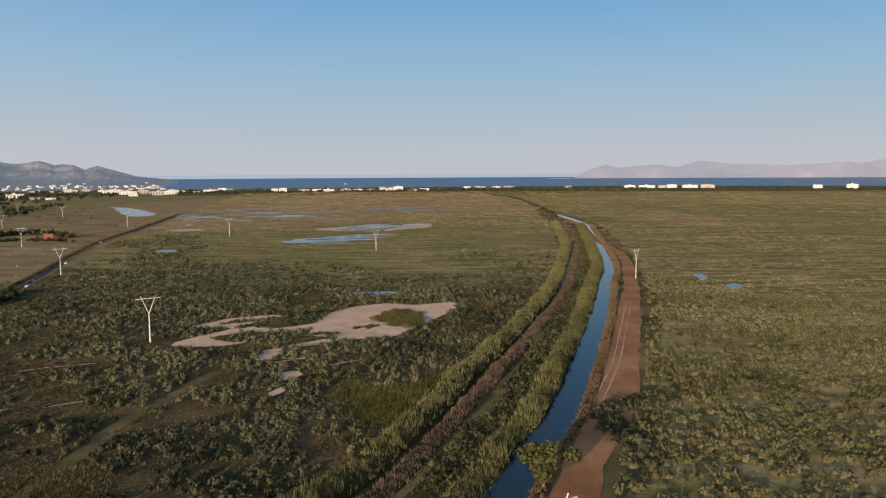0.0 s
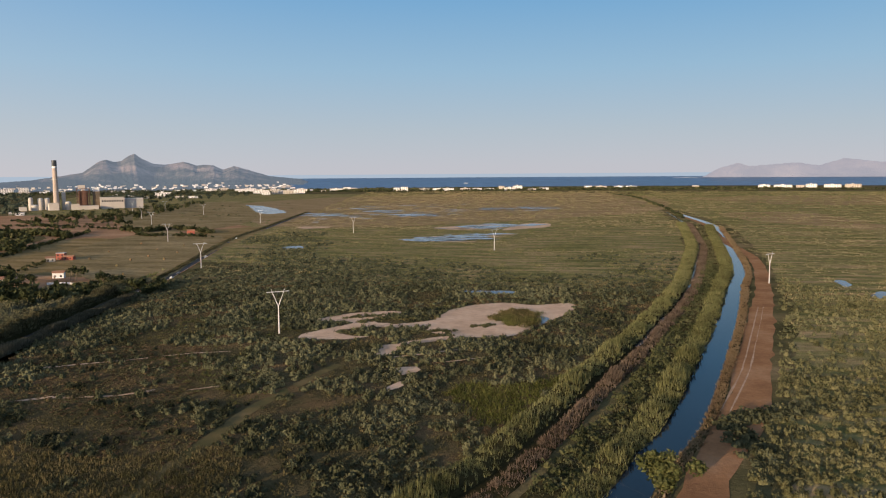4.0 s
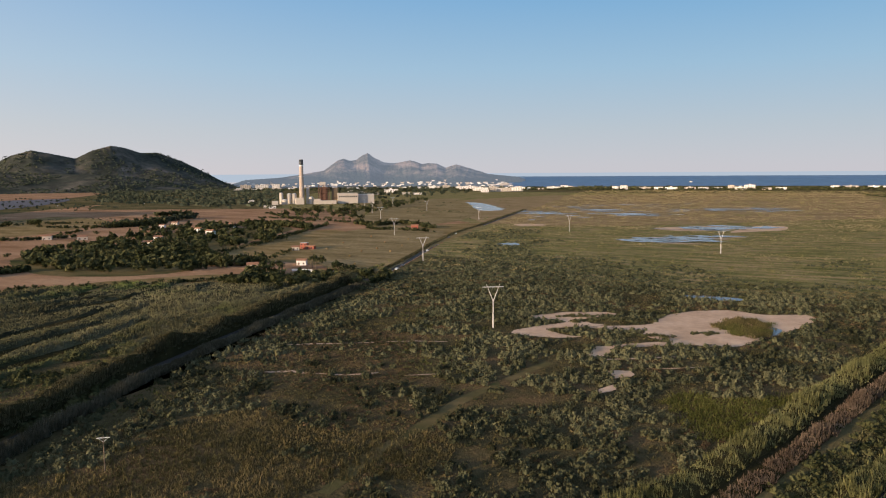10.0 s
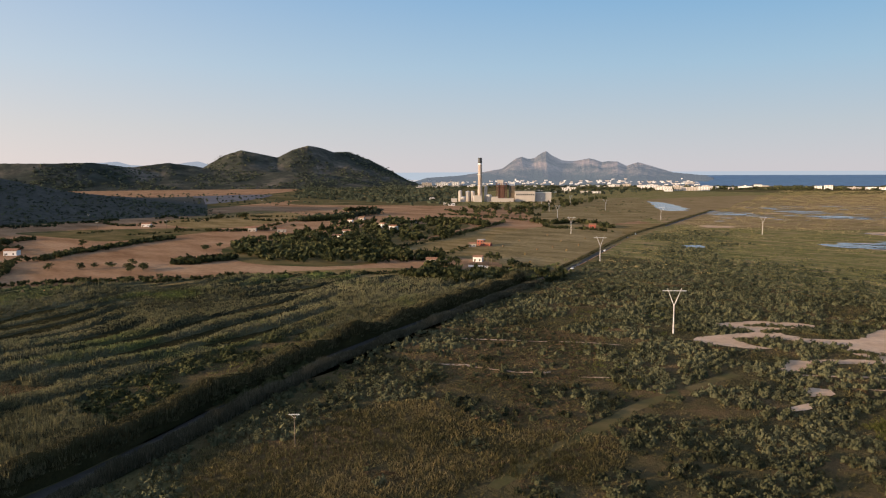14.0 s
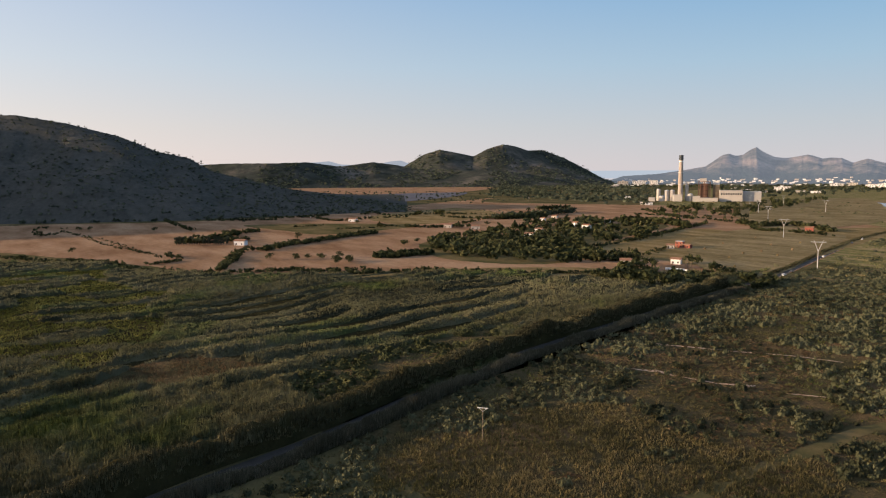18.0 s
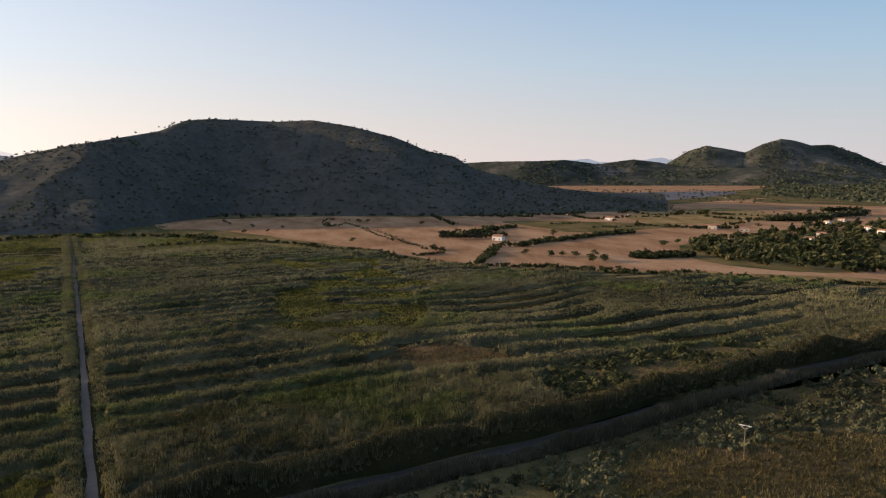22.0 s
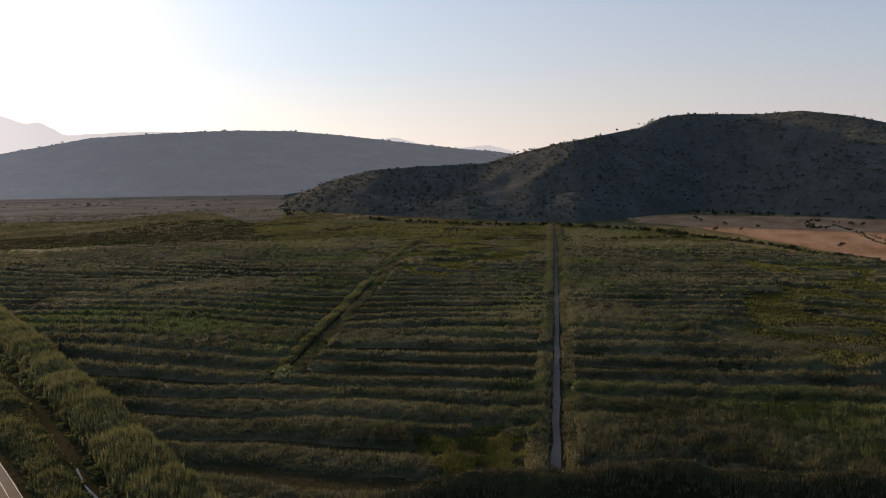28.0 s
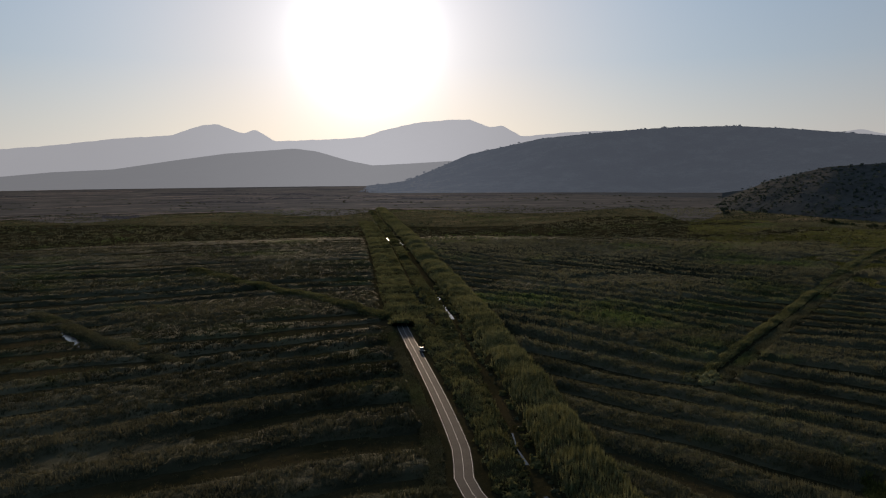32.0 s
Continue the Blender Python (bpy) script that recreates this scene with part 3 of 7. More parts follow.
# the distance_mat ranges below glow faintly: haze painted into the surface
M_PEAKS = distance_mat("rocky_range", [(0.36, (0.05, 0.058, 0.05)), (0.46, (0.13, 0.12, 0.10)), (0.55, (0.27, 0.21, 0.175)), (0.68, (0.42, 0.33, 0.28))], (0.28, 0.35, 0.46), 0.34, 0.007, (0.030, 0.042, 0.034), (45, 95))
M_CAPE = distance_mat("hazed_cape", ROCK, (0.40, 0.41, 0.50), 0.68, 0.003)
M_BLUEHILL = distance_mat("hazed_hills_far", ROCK, (0.29, 0.36, 0.47), 0.75, 0.004)
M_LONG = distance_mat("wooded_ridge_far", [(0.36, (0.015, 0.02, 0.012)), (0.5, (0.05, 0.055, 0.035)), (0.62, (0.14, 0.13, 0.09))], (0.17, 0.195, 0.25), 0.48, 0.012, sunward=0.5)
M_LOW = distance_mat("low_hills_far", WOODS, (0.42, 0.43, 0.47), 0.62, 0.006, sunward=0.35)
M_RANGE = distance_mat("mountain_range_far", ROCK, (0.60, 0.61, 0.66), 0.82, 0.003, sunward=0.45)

HILL_FOOT = [(-127, 1300), (-119, 1111), (-111, 977), (-102.5, 930), (-98, 1067), (-93.5, 1240), (-84.5, 1158), (-76, 1130), (-62, 1250)]
hill, hill_grid = ridge("hill", [(-126.1, -2.88), (-124.7, -2.15), (-122.6, -1.01), (-118.9, -0.04), (-115.0, 0.23), (-109.8, 0.47), (-106.8, 1.33), (-104.2, 1.94), (-100.6, 2.60), (-98.0, 3.09), (-96.2, 3.88), (-94.4, 4.04), (-89.5, 3.88), (-86.8, 4.02), (-83.7, 3.54), (-80.3, 2.66), (-77.8, 1.60), (-75.7, 1.15), (-74.1, 0.16), (-71.7, -0.47), (-68.3, -1.29), (-64.7, -1.85), (-62.7, -2.09)] + [(-60.8, -2.42), (-59.0, -2.72), (-56.0, -3.3)],
      HILL_FOOT, [(-128, 1480), (-118, 1330), (-110, 1230), (-103, 1260), (-96, 1560), (-84, 1520), (-74, 1420), (-60, 1480)], 2300, M_HILL, "dark scrub-covered limestone hill in shade", 0.10, n=320, curve=0.9, seed=2.0)
woods, woods_grid = ridge("hill_woods", [(-76.5, 0.42), (-74.4, 0.66), (-72.6, 0.74), (-69.4, 0.74), (-66.9, 0.82), (-64.4, 0.47), (-61.8, 0.81), (-60.0, 0.58), (-58.3, 0.26), (-55.6, 0.16), (-51.1, 0.00), (-46.6, -0.60), (-43.9, -1.06)],
      3300, 3700, 3900, M_TWIN, "low pine-covered hills", 0.06, n=160, seed=4.0, crag=0.02)
twin, twin_grid = ridge("hill_twin", [(-61.8, -0.25), (-60.0, 0.05), (-57.8, 1.37), (-56.5, 1.77), (-55.1, 1.50), (-53.8, 1.22), (-52.7, 1.80), (-51.5, 2.15), (-50.6, 2.01), (-49.5, 1.64), (-48.4, 1.68), (-46.6, 1.00), (-44.8, 0.06), (-43.7, -0.57)],
      3500, 4150, 4280, M_TWIN, "twin wooded hills with rocky tops", 0.10, n=160, seed=5.0, crag=0.015)
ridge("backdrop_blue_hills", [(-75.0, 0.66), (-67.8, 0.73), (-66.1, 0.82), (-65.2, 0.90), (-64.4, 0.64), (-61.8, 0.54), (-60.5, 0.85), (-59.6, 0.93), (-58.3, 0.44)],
      4300, 4600, 4900, M_BLUEHILL, "far hills, pale blue with painted haze", 0.05, n=80, seed=5.5)
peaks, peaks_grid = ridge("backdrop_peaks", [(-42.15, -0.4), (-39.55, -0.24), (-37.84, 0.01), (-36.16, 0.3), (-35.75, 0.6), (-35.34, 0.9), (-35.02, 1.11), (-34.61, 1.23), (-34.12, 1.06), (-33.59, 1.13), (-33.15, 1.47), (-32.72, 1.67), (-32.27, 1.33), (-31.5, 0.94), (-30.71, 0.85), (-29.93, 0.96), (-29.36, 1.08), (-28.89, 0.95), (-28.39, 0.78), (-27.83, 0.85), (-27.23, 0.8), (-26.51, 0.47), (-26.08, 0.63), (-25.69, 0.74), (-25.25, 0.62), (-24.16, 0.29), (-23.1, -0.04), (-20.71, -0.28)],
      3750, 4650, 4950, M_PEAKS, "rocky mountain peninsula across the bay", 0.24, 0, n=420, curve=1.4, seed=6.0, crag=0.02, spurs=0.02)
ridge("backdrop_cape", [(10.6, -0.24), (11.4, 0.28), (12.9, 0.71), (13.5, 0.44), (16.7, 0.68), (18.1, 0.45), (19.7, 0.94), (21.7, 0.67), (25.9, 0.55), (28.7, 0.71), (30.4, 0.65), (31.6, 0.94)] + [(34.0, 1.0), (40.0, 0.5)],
      4800, 4900, 4960, M_CAPE, "pale pink cape beyond the sea, haze painted in", 0.10, 40, n=160, curve=1.0, seed=7.0, crag=0.04)
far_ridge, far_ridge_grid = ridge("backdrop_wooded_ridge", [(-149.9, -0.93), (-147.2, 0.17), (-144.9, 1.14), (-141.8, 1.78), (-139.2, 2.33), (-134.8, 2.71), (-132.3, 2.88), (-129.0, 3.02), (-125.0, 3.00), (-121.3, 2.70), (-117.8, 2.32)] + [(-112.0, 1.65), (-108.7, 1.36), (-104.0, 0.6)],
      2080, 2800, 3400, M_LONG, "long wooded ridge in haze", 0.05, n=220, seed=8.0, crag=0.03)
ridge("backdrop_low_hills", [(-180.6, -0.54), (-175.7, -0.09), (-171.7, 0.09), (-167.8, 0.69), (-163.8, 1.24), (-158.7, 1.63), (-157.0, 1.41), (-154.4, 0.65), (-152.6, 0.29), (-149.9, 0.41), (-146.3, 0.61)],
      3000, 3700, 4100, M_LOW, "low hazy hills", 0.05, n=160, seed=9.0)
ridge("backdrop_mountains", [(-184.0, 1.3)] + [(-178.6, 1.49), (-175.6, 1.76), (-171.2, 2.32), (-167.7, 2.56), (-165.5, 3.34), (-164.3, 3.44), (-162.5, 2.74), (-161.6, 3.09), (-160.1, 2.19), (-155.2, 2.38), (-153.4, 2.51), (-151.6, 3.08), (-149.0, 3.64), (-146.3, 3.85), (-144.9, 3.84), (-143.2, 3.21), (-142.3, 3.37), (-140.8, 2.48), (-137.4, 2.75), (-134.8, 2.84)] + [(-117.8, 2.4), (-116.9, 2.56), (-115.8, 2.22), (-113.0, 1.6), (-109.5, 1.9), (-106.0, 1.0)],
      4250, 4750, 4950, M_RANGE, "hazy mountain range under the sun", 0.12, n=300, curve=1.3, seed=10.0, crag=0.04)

# ---- flat surfaces ----
ribbon("road", ROAD[:19] + [(-164, -291)], 0, 4.8, 0.12, M_ASPHALT, "grey asphalt country road", "road")
ribbon("road_line", ROAD[:12], -2.25, 0.12, 0.13, M_PAINT, "thin white line along the road edge", "road line")
for off in (-2.2, 0.0, 2.2):
    ribbon("road_line", ROAD[11:19] + [(-164, -291)], off, 0.10, 0.13, M_PAINT, "white painted road line", "road line")
ribbon("road_verge", ROAD[:12], -2.9, 0.9, 0.10, M_DIRT, "dusty earth road verge", "verge", 0.3)
ribbon("lane", LANE, 0, 2.2, 0.10, M_LANE, "pale gravel farm lane", "lane", 0.15)
ribbon("river", RIVER, 0, 9.5, 0.10, M_RIVER, "still blue canal water", "river", 0.35)
# dark strip paints the cane's shade over the near ditch water
ribbon("ditch_shade", DITCH[10:], 0, 3.0, 0.07, M_REEDSOIL, "dark strip put in for the shade in the ditch", "ditch", 0.2)
ribbon("ditch", [(x, y, 3.2 if y > 310 else 1.0) for x, y in DITCH[2:12]], 0.3, 1.0, 0.08, M_RIVER, "narrow water ditch beside reeds", "ditch", 0.3)
ribbon("river_bank", BANK, 0, 1.0, 0.16, M_DIRT, "bare red earth embankment track", "track", 0.5)
M_RUT = land("pale_wheel_rut", [(0.3, (0.30, 0.19, 0.12)), (0.5, (0.40, 0.27, 0.18)), (0.7, (0.48, 0.34, 0.24))], 0.8, 0.2, relief=0.15, mottled=0.4)
for line, width in (([(101.0, 389.0), (78.3, 311.8), (64.0, 263.9), (53.8, 234.8), (46.2, 213.9)], 0.55), ([(103.6, 389.0), (80.9, 311.8), (66.6, 263.9), (56.4, 234.8), (48.8, 213.9)], 0.35)):
    ribbon("wheel_rut", line, 0, width, 0.175, M_RUT, "pale wheel rut on the earth track", "wheel rut", 0.12)
for a, b in (((-104, -126), (-114, -144)), ((-90, -96), (-97, -111)), ((-181, -273), (-196, -304)), ((-203, -317), (-207, -326)), ((-322, -567), (-350, -626))):
    ribbon("south_canal", [a, ((a[0] + b[0]) / 2 + 0.5, (a[1] + b[1]) / 2), b], 0.8, 0.5 + abs(a[1]) / 170, 0.08, M_RIVER, "open canal water between tall reeds", "canal", 0.4)

patch("meadow", [(-478, 431), (-274, 542), (-103, 452), (42, 459), (87, 544), (120, 755), (160, 1152), (161, 2368), (-560, 2499), (-1706, 2444), (-894, 1039)] , 0.05, M_MEADOW, "green sedge meadow with wet hollows", "meadow", 3)
patch("brown_marsh", [(-759, 1489), (-764, 1997), (-531, 2366), (76, 2672), (261, 2121), (213, 1531), (117, 1274), (-72, 1073), (-214, 947), (-353, 918), (-440, 984)], 0.09, M_BROWNMARSH, "tawny brown marsh between shallow pools", "marsh", 4, 25)
patch("brown_marsh", [(273, 1296), (414, 1321), (415, 1034), (464, 982), (412, 903), (327, 993), (264, 1128)], 0.09, M_BROWNMARSH, "tawny strip across the green marsh", "marsh", 4, 20)
patch("brown_marsh", [(359, 2105), (933, 2290), (1796, 1869), (1344, 1397), (768, 1576), (485, 1676)], 0.09, M_BROWNMARSH, "tawny band of dry reeds", "marsh", 4, 25)
patch("east_meadow", [(44, 148), (58, 190), (133, 456), (206, 908), (220, 1228), (222, 2422), (1138, 2793), (2573, 2302), (1057, 733), (425, 290), (135, 147)], 0.04, M_MEADOW, "wide olive sedge marsh", "meadow", 3)
patch("scrub", [(-197, 85), (-193, 147), (-234, 280), (-239, 398), (-74, 450), (61, 398), (47, 302), (-24, 151), (-57, 108), (-123, 80)], 0.06, M_SCRUBSOIL, "dark scrubland soil", "scrub", 3)
patch("reed_bed", [(-243, 338), (-386, 320), (-446, 178), (-604, 39), (-801, -307), (-797, -723)] + [(-541, -688), (-316, -857), (-20, -1081), (190, -1047), (40, -196), (-66, -100)] + [(-120, -60), (-165, 30)], 0.06, M_REEDSOIL, "near-black reed bed soil", "reed bed", 3)
patch("field", FIELDS, 0.08, M_STUBBLE, "orange-brown stubble fields", "field", 3, 12)
for k, (pts, m, lab) in enumerate((
        ([(-449, 446), (-515, 579), (-551, 712), (-490, 717), (-309, 461), (-330, 447), (-386, 454)], M_STUBBLE2, "dry grass field beside farmhouses"),
        ([(-477, 708), (-465, 807), (-401, 918), (-309, 574), (-271, 450), (-295, 439)], M_STUBBLE2, "olive dry pasture beside the road"),
        ([(-676, 573), (-653, 745), (-590, 738), (-519, 575), (-469, 458), (-529, 470)], M_GREENFIELD, "green orchard plot"),
        ([(-604, 385), (-575, 511), (-422, 412), (-405, 360), (-438, 331), (-499, 323)], M_GREENFIELD, "green plot under trees"),
        ([(-484, 126), (-470, 181), (-460, 218), (-434, 267), (-382, 361), (-321, 391), (-322, 357), (-410, 252), (-434, 167)], M_STUBBLE2, "strip of dry ground along the marsh edge"),
        ([(-1012, 540), (-1142, 781), (-962, 751), (-821, 561), (-847, 486)], M_STUBBLE2, "dry field below the hill"),
        ([(-948, 315), (-867, 463), (-791, 488), (-745, 341), (-824, 320)], M_GREENFIELD, "dull green fallow strip"),
        ([(-939, -132), (-894, -58), (-663, 69), (-548, 119), (-584, 61), (-678, -1), (-817, -93)], M_GREENFIELD, "weedy field margin"))):
    patch("field_plot", pts, 0.12 + 0.012 * k, m, lab, "field", 2, 10)
patch("far_field", [(-3011, 937), (-3317, 1351), (-3480, 1729), (-3170, 1958), (-2544, 1956), (-1970, 1348), (-1827, 977), (-2049, 834)], 0.2, M_STUBBLE, "orange stubble field at the foot of the woods", "field", 3, 30)
patch("solar_field", [(-1901, 908), (-2012, 1076), (-1995, 1412), (-1659, 1135), (-1447, 832), (-1450, 747)], 0.6, M_SOLAR, "grey rows of a solar field", "solar field", 2, 30)

SAND = [[(-60, 310), (-59, 350), (-49, 373), (-32, 384), (-14, 380), (5, 388), (7, 374), (-1, 349), (-12, 323), (-23, 303), (-40, 300), (-56, 306)],
        [(-118.2, 325.3), (-113.2, 334.9), (-104.5, 344.8), (-86.2, 353.7), (-80.5, 348.0), (-92.2, 332.7), (-97.1, 320.7), (-105.0, 323.2)],
        [(-113.9, 291.5), (-106.6, 307.3), (-102.1, 314.5), (-90.8, 327.5), (-85.7, 323.9), (-78.6, 322.6), (-87.3, 315.1), (-99.5, 306.3), (-98.8, 300.1), (-89.4, 295.4), (-83.1, 295.6), (-90.1, 289.2), (-102.1, 286.7)],
        [(-88.1, 316.1), (-64.3, 329.8), (-56.1, 342.9), (-52.3, 335.9), (-59.7, 319.7), (-76.5, 314.2)],
        [(-68.7, 282.6), (-57.3, 294.7), (-33.9, 308.6), (-22.6, 309.9), (-43.8, 296.9), (-60.0, 285.1)],
        [(-69.7, 261.6), (-65.4, 269.0), (-64.7, 283.2), (-71.7, 280.3), (-73.0, 273.7)],
        [(-59.7, 246.0), (-52.6, 250.5), (-49.3, 246.3), (-55.3, 237.8)],
        [(-56.4, 223.2), (-54.1, 231.0), (-51.9, 226.4), (-54.9, 220.5)],
        [(-75, 892), (-53, 1007), (-20, 1013), (-19, 949), (-48, 915)],
        [(-166, 925), (-112, 976), (-66, 972), (-84, 918), (-131, 892)],
        [(-355, 925), (-316, 931), (-310, 911), (-336, 896)],
        [(-219, 163), (-222, 173), (-218, 174), (-215, 165)]]
FLATS = len(SAND)
for k, s in enumerate(SAND):
    patch("mud_flat", s, 0.15 + 0.006 * k, M_SAND, "pale dry mud flat among scrub", "mud flat", 0.8, 3)
for line in ([(-188.6, 228.6), (-175.3, 237.1), (-157.5, 247.5)], [(-153.7, 251.2), (-144.2, 257.2), (-130.6, 262.7)], [(-171.4, 190.8), (-160.8, 197.4), (-153.0, 198.3)], [(-152.1, 198.7), (-140.7, 202.6), (-131.3, 209.6)], [(-63.9, 263.0), (-52.3, 269.6), (-38.9, 278.8)], [(-49.3, 254.3), (-38.2, 260.5), (-26.2, 268.8)], [(-200.1, 134.0), (-196.3, 138.3), (-194.4, 142.4)], [(-122.9, 210.7), (-112.9, 217.1)]):
    ribbon("mud_flat", line, 0, 1.2, 0.13, M_SAND, "thin pale streak of dry mud among scrub", "mud flat", 0.5)
WET = [[(-467, 1272), (-406, 1252), (-351, 1177), (-390, 1144), (-430, 1184)],
       [(-427, 1431), (-336, 1389), (-288, 1276), (-339, 1238)],
       [(-276, 1224), (-231, 1259), (-214, 1195), (-253, 1163)],
       [(-163, 750), (-131, 800), (-88, 826), (-72, 803), (-90, 749), (-119, 730), (-150, 729)],
       [(-142, 926), (-117, 967), (-79, 1004), (-64, 988), (-92, 927), (-124, 895)],
       [(-189, 1397), (-121, 1516), (-6, 1510), (-10, 1421), (-92, 1391), (-163, 1343)]]
POOLS = [[(-754, 1590), (-691, 1564), (-568, 1385), (-514, 1259), (-554, 1253), (-663, 1425)],
         [(172, 488), (179, 493), (177, 474), (170, 462)], [(171, 431), (184, 449), (186, 437), (174, 421)],
         [(-13, 339), (-10, 349), (-6, 346), (-8, 333), (-13, 323)], [(-272, 673), (-256, 676), (-244, 655), (-247, 649), (-256, 642)], [(-59, 420), (-46, 426), (-29, 423), (-23, 417), (-44, 411)],
         [(-186, -282), (-189, -292), (-195, -306), (-192, -308), (-185, -294)], [(-330, -594), (-337, -608), (-350, -632), (-344, -633), (-331, -606)],
         [(-25, -346), (-29, -346), (-31, -324), (-30, -309), (-28, -318)], [(-127, -453), (-135, -439), (-135, -426), (-127, -436)]]
for zone, count in (([(-406, 1026), (-408, 1187), (-360, 1283), (-305, 1354), (-233, 1410), (7, 1555), (1, 1408), (-108, 1315), (-208, 1169), (-298, 1092), (-287, 994)], 90),
                    ([(-158, 727), (-141, 791), (-94, 817), (-63, 839), (-73, 773), (-108, 736), (-133, 714)], 60),
                    ([(-160, 878), (-139, 952), (-76, 1012), (-19, 997), (-102, 892)], 50),
                    ([(-502, 1461), (-359, 1599), (-193, 1698), (-263, 1483), (-370, 1321)], 40)):
    wx, wy = np.array(zone, dtype=float).T
    for k in range(count):
        cx, cy = rng.uniform(wx.min(), wx.max()), rng.uniform(wy.min(), wy.max())
        if inside(np.array([cx]), np.array([cy]), zone)[0]:
            a, c = rng.uniform(8, 34), rng.uniform(2.5, 9)
            q = [(cx - a, cy), (cx - a * 0.4, cy + c), (cx + a * 0.5, cy + c * 0.6), (cx + a, cy + c * 0.2), (cx + a * 0.3, cy - c * 0.7), (cx - a * 0.5, cy - c)]
            (POOLS if rng.uniform() < 0.7 else SAND).append(q)
for zone in WET:
    wx, wy = np.array(zone, dtype=float).T
    far = float(np.hypot(wx, wy).mean()) / 1000
    for k in range(34):
        cx, cy = rng.uniform(wx.min(), wx.max()), rng.uniform(wy.min(), wy.max())
        if inside(np.array([cx]), np.array([cy]), zone)[0]:
            a, c = rng.uniform(8, 30) * far, rng.uniform(2.0, 8) * far
            POOLS.append([(cx - a, cy - 0.2 * a), (cx - a * 0.4, cy + c), (cx + a * 0.1, cy + c * 0.3), (cx + a * 0.5, cy + c * 0.8), (cx + a, cy + c * 0.2 + 0.1 * a), (cx + a * 0.3, cy - c * 0.7), (cx, cy - c * 0.2), (cx - a * 0.5, cy - c)])
for k, s in enumerate(SAND[FLATS:]):
    patch("mud_flat", s, 0.145 - 0.002 * k, M_SAND, "pale dry mud beside shallow pools", "mud flat", 1.0, 4)
for k, s in enumerate(POOLS):
    far = math.hypot(*s[0]) > 600
    patch("pool", s, 0.23 + 0.004 * k, M_POOL, "shallow pool reflecting the sky", "pool", 7.0 if far else 0.8, 9 if far else 4)

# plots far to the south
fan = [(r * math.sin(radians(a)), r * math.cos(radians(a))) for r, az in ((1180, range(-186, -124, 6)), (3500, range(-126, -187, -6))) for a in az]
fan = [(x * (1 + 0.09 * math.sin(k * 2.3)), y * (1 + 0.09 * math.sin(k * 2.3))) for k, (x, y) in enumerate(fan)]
patch("backdrop_far_marsh", fan, 0.17, M_FARMARSH, "dry marsh plain running to the hills, paled by painted haze", "marsh", 6, 40)
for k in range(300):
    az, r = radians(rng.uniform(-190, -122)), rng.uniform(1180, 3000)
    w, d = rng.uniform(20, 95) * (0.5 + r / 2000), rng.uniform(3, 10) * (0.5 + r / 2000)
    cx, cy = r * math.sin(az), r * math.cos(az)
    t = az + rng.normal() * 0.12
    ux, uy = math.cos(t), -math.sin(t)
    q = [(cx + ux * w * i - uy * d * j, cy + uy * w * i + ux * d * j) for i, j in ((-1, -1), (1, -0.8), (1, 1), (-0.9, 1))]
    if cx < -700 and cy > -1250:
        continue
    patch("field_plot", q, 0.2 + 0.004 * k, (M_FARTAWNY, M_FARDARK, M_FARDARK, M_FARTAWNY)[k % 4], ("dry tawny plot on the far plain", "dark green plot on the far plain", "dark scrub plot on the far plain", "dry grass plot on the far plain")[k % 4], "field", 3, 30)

M_PASTURE = land("dry_pasture", [(0.34, (0.16, 0.122, 0.06)), (0.5, (0.24, 0.182, 0.094)), (0.66, (0.33, 0.25, 0.138))], 0.2, 0.014, (1, 3, 1), 25, relief=0.5, mottled=0.7)
patch("field_plot", [(-573, 863), (-951, 1442), (-945, 1635), (-874, 1803), (-582, 1295), (-465, 995), (-474, 835)], 0.32, M_PASTURE, "olive dry pasture under the power lines", "field", 4, 14)
patch("field_plot", [(-325, 441), (-405, 531), (-484, 665), (-497, 810), (-421, 791), (-373, 737), (-274, 463), (-285, 432)], 0.33, M_PASTURE, "dry pasture dotted with bales", "field", 3, 10)
THICKET = [(-220, 84), (-236, 107), (-242, 130), (-248, 168), (-241, 190), (-197, 156), (-190, 130), (-188, 101), (-191, 85), (-206, 81)]
GREENS = [[(-386, -3), (-469, 19), (-523, 64), (-464, 94), (-365, 77), (-301, 56), (-292, 31), (-309, 8)], [(-517, -304), (-669, -330), (-711, -195), (-506, -136), (-456, -162), (-416, -197)], [(-626, -64), (-579, 5), (-586, 71), (-537, 91), (-519, 21), (-556, -30)]]
REDSOIL = [(-256, 31), (-274, 47), (-278, 66), (-269, 77), (-247, 89), (-241, 59), (-245, 40)]
patch("bare_soil", REDSOIL, 0.17, M_SCRUBSOIL, "dark reddish soil among the reeds", "soil", 2, 5)
patch("bare_soil", THICKET, 0.17, M_SCRUBSOIL, "dark reddish soil between bushes", "soil", 2, 5)
patch("marsh_strip", [(-455, 90), (-465, 114), (-466, 171), (-446, 188), (-442, 138), (-431, 99)], 0.19, M_GREENFIELD, "mown dry strip with hay bales", "field", 2, 6)

# ---- growth ----
def keep(mask, *arrays):
    return [a[mask] for a in arrays]


def clear_of(x, y, polys):
    ok = np.ones(len(x), dtype=bool)
    for p in polys:
        ok &= ~inside(x, y, p)
    return ok


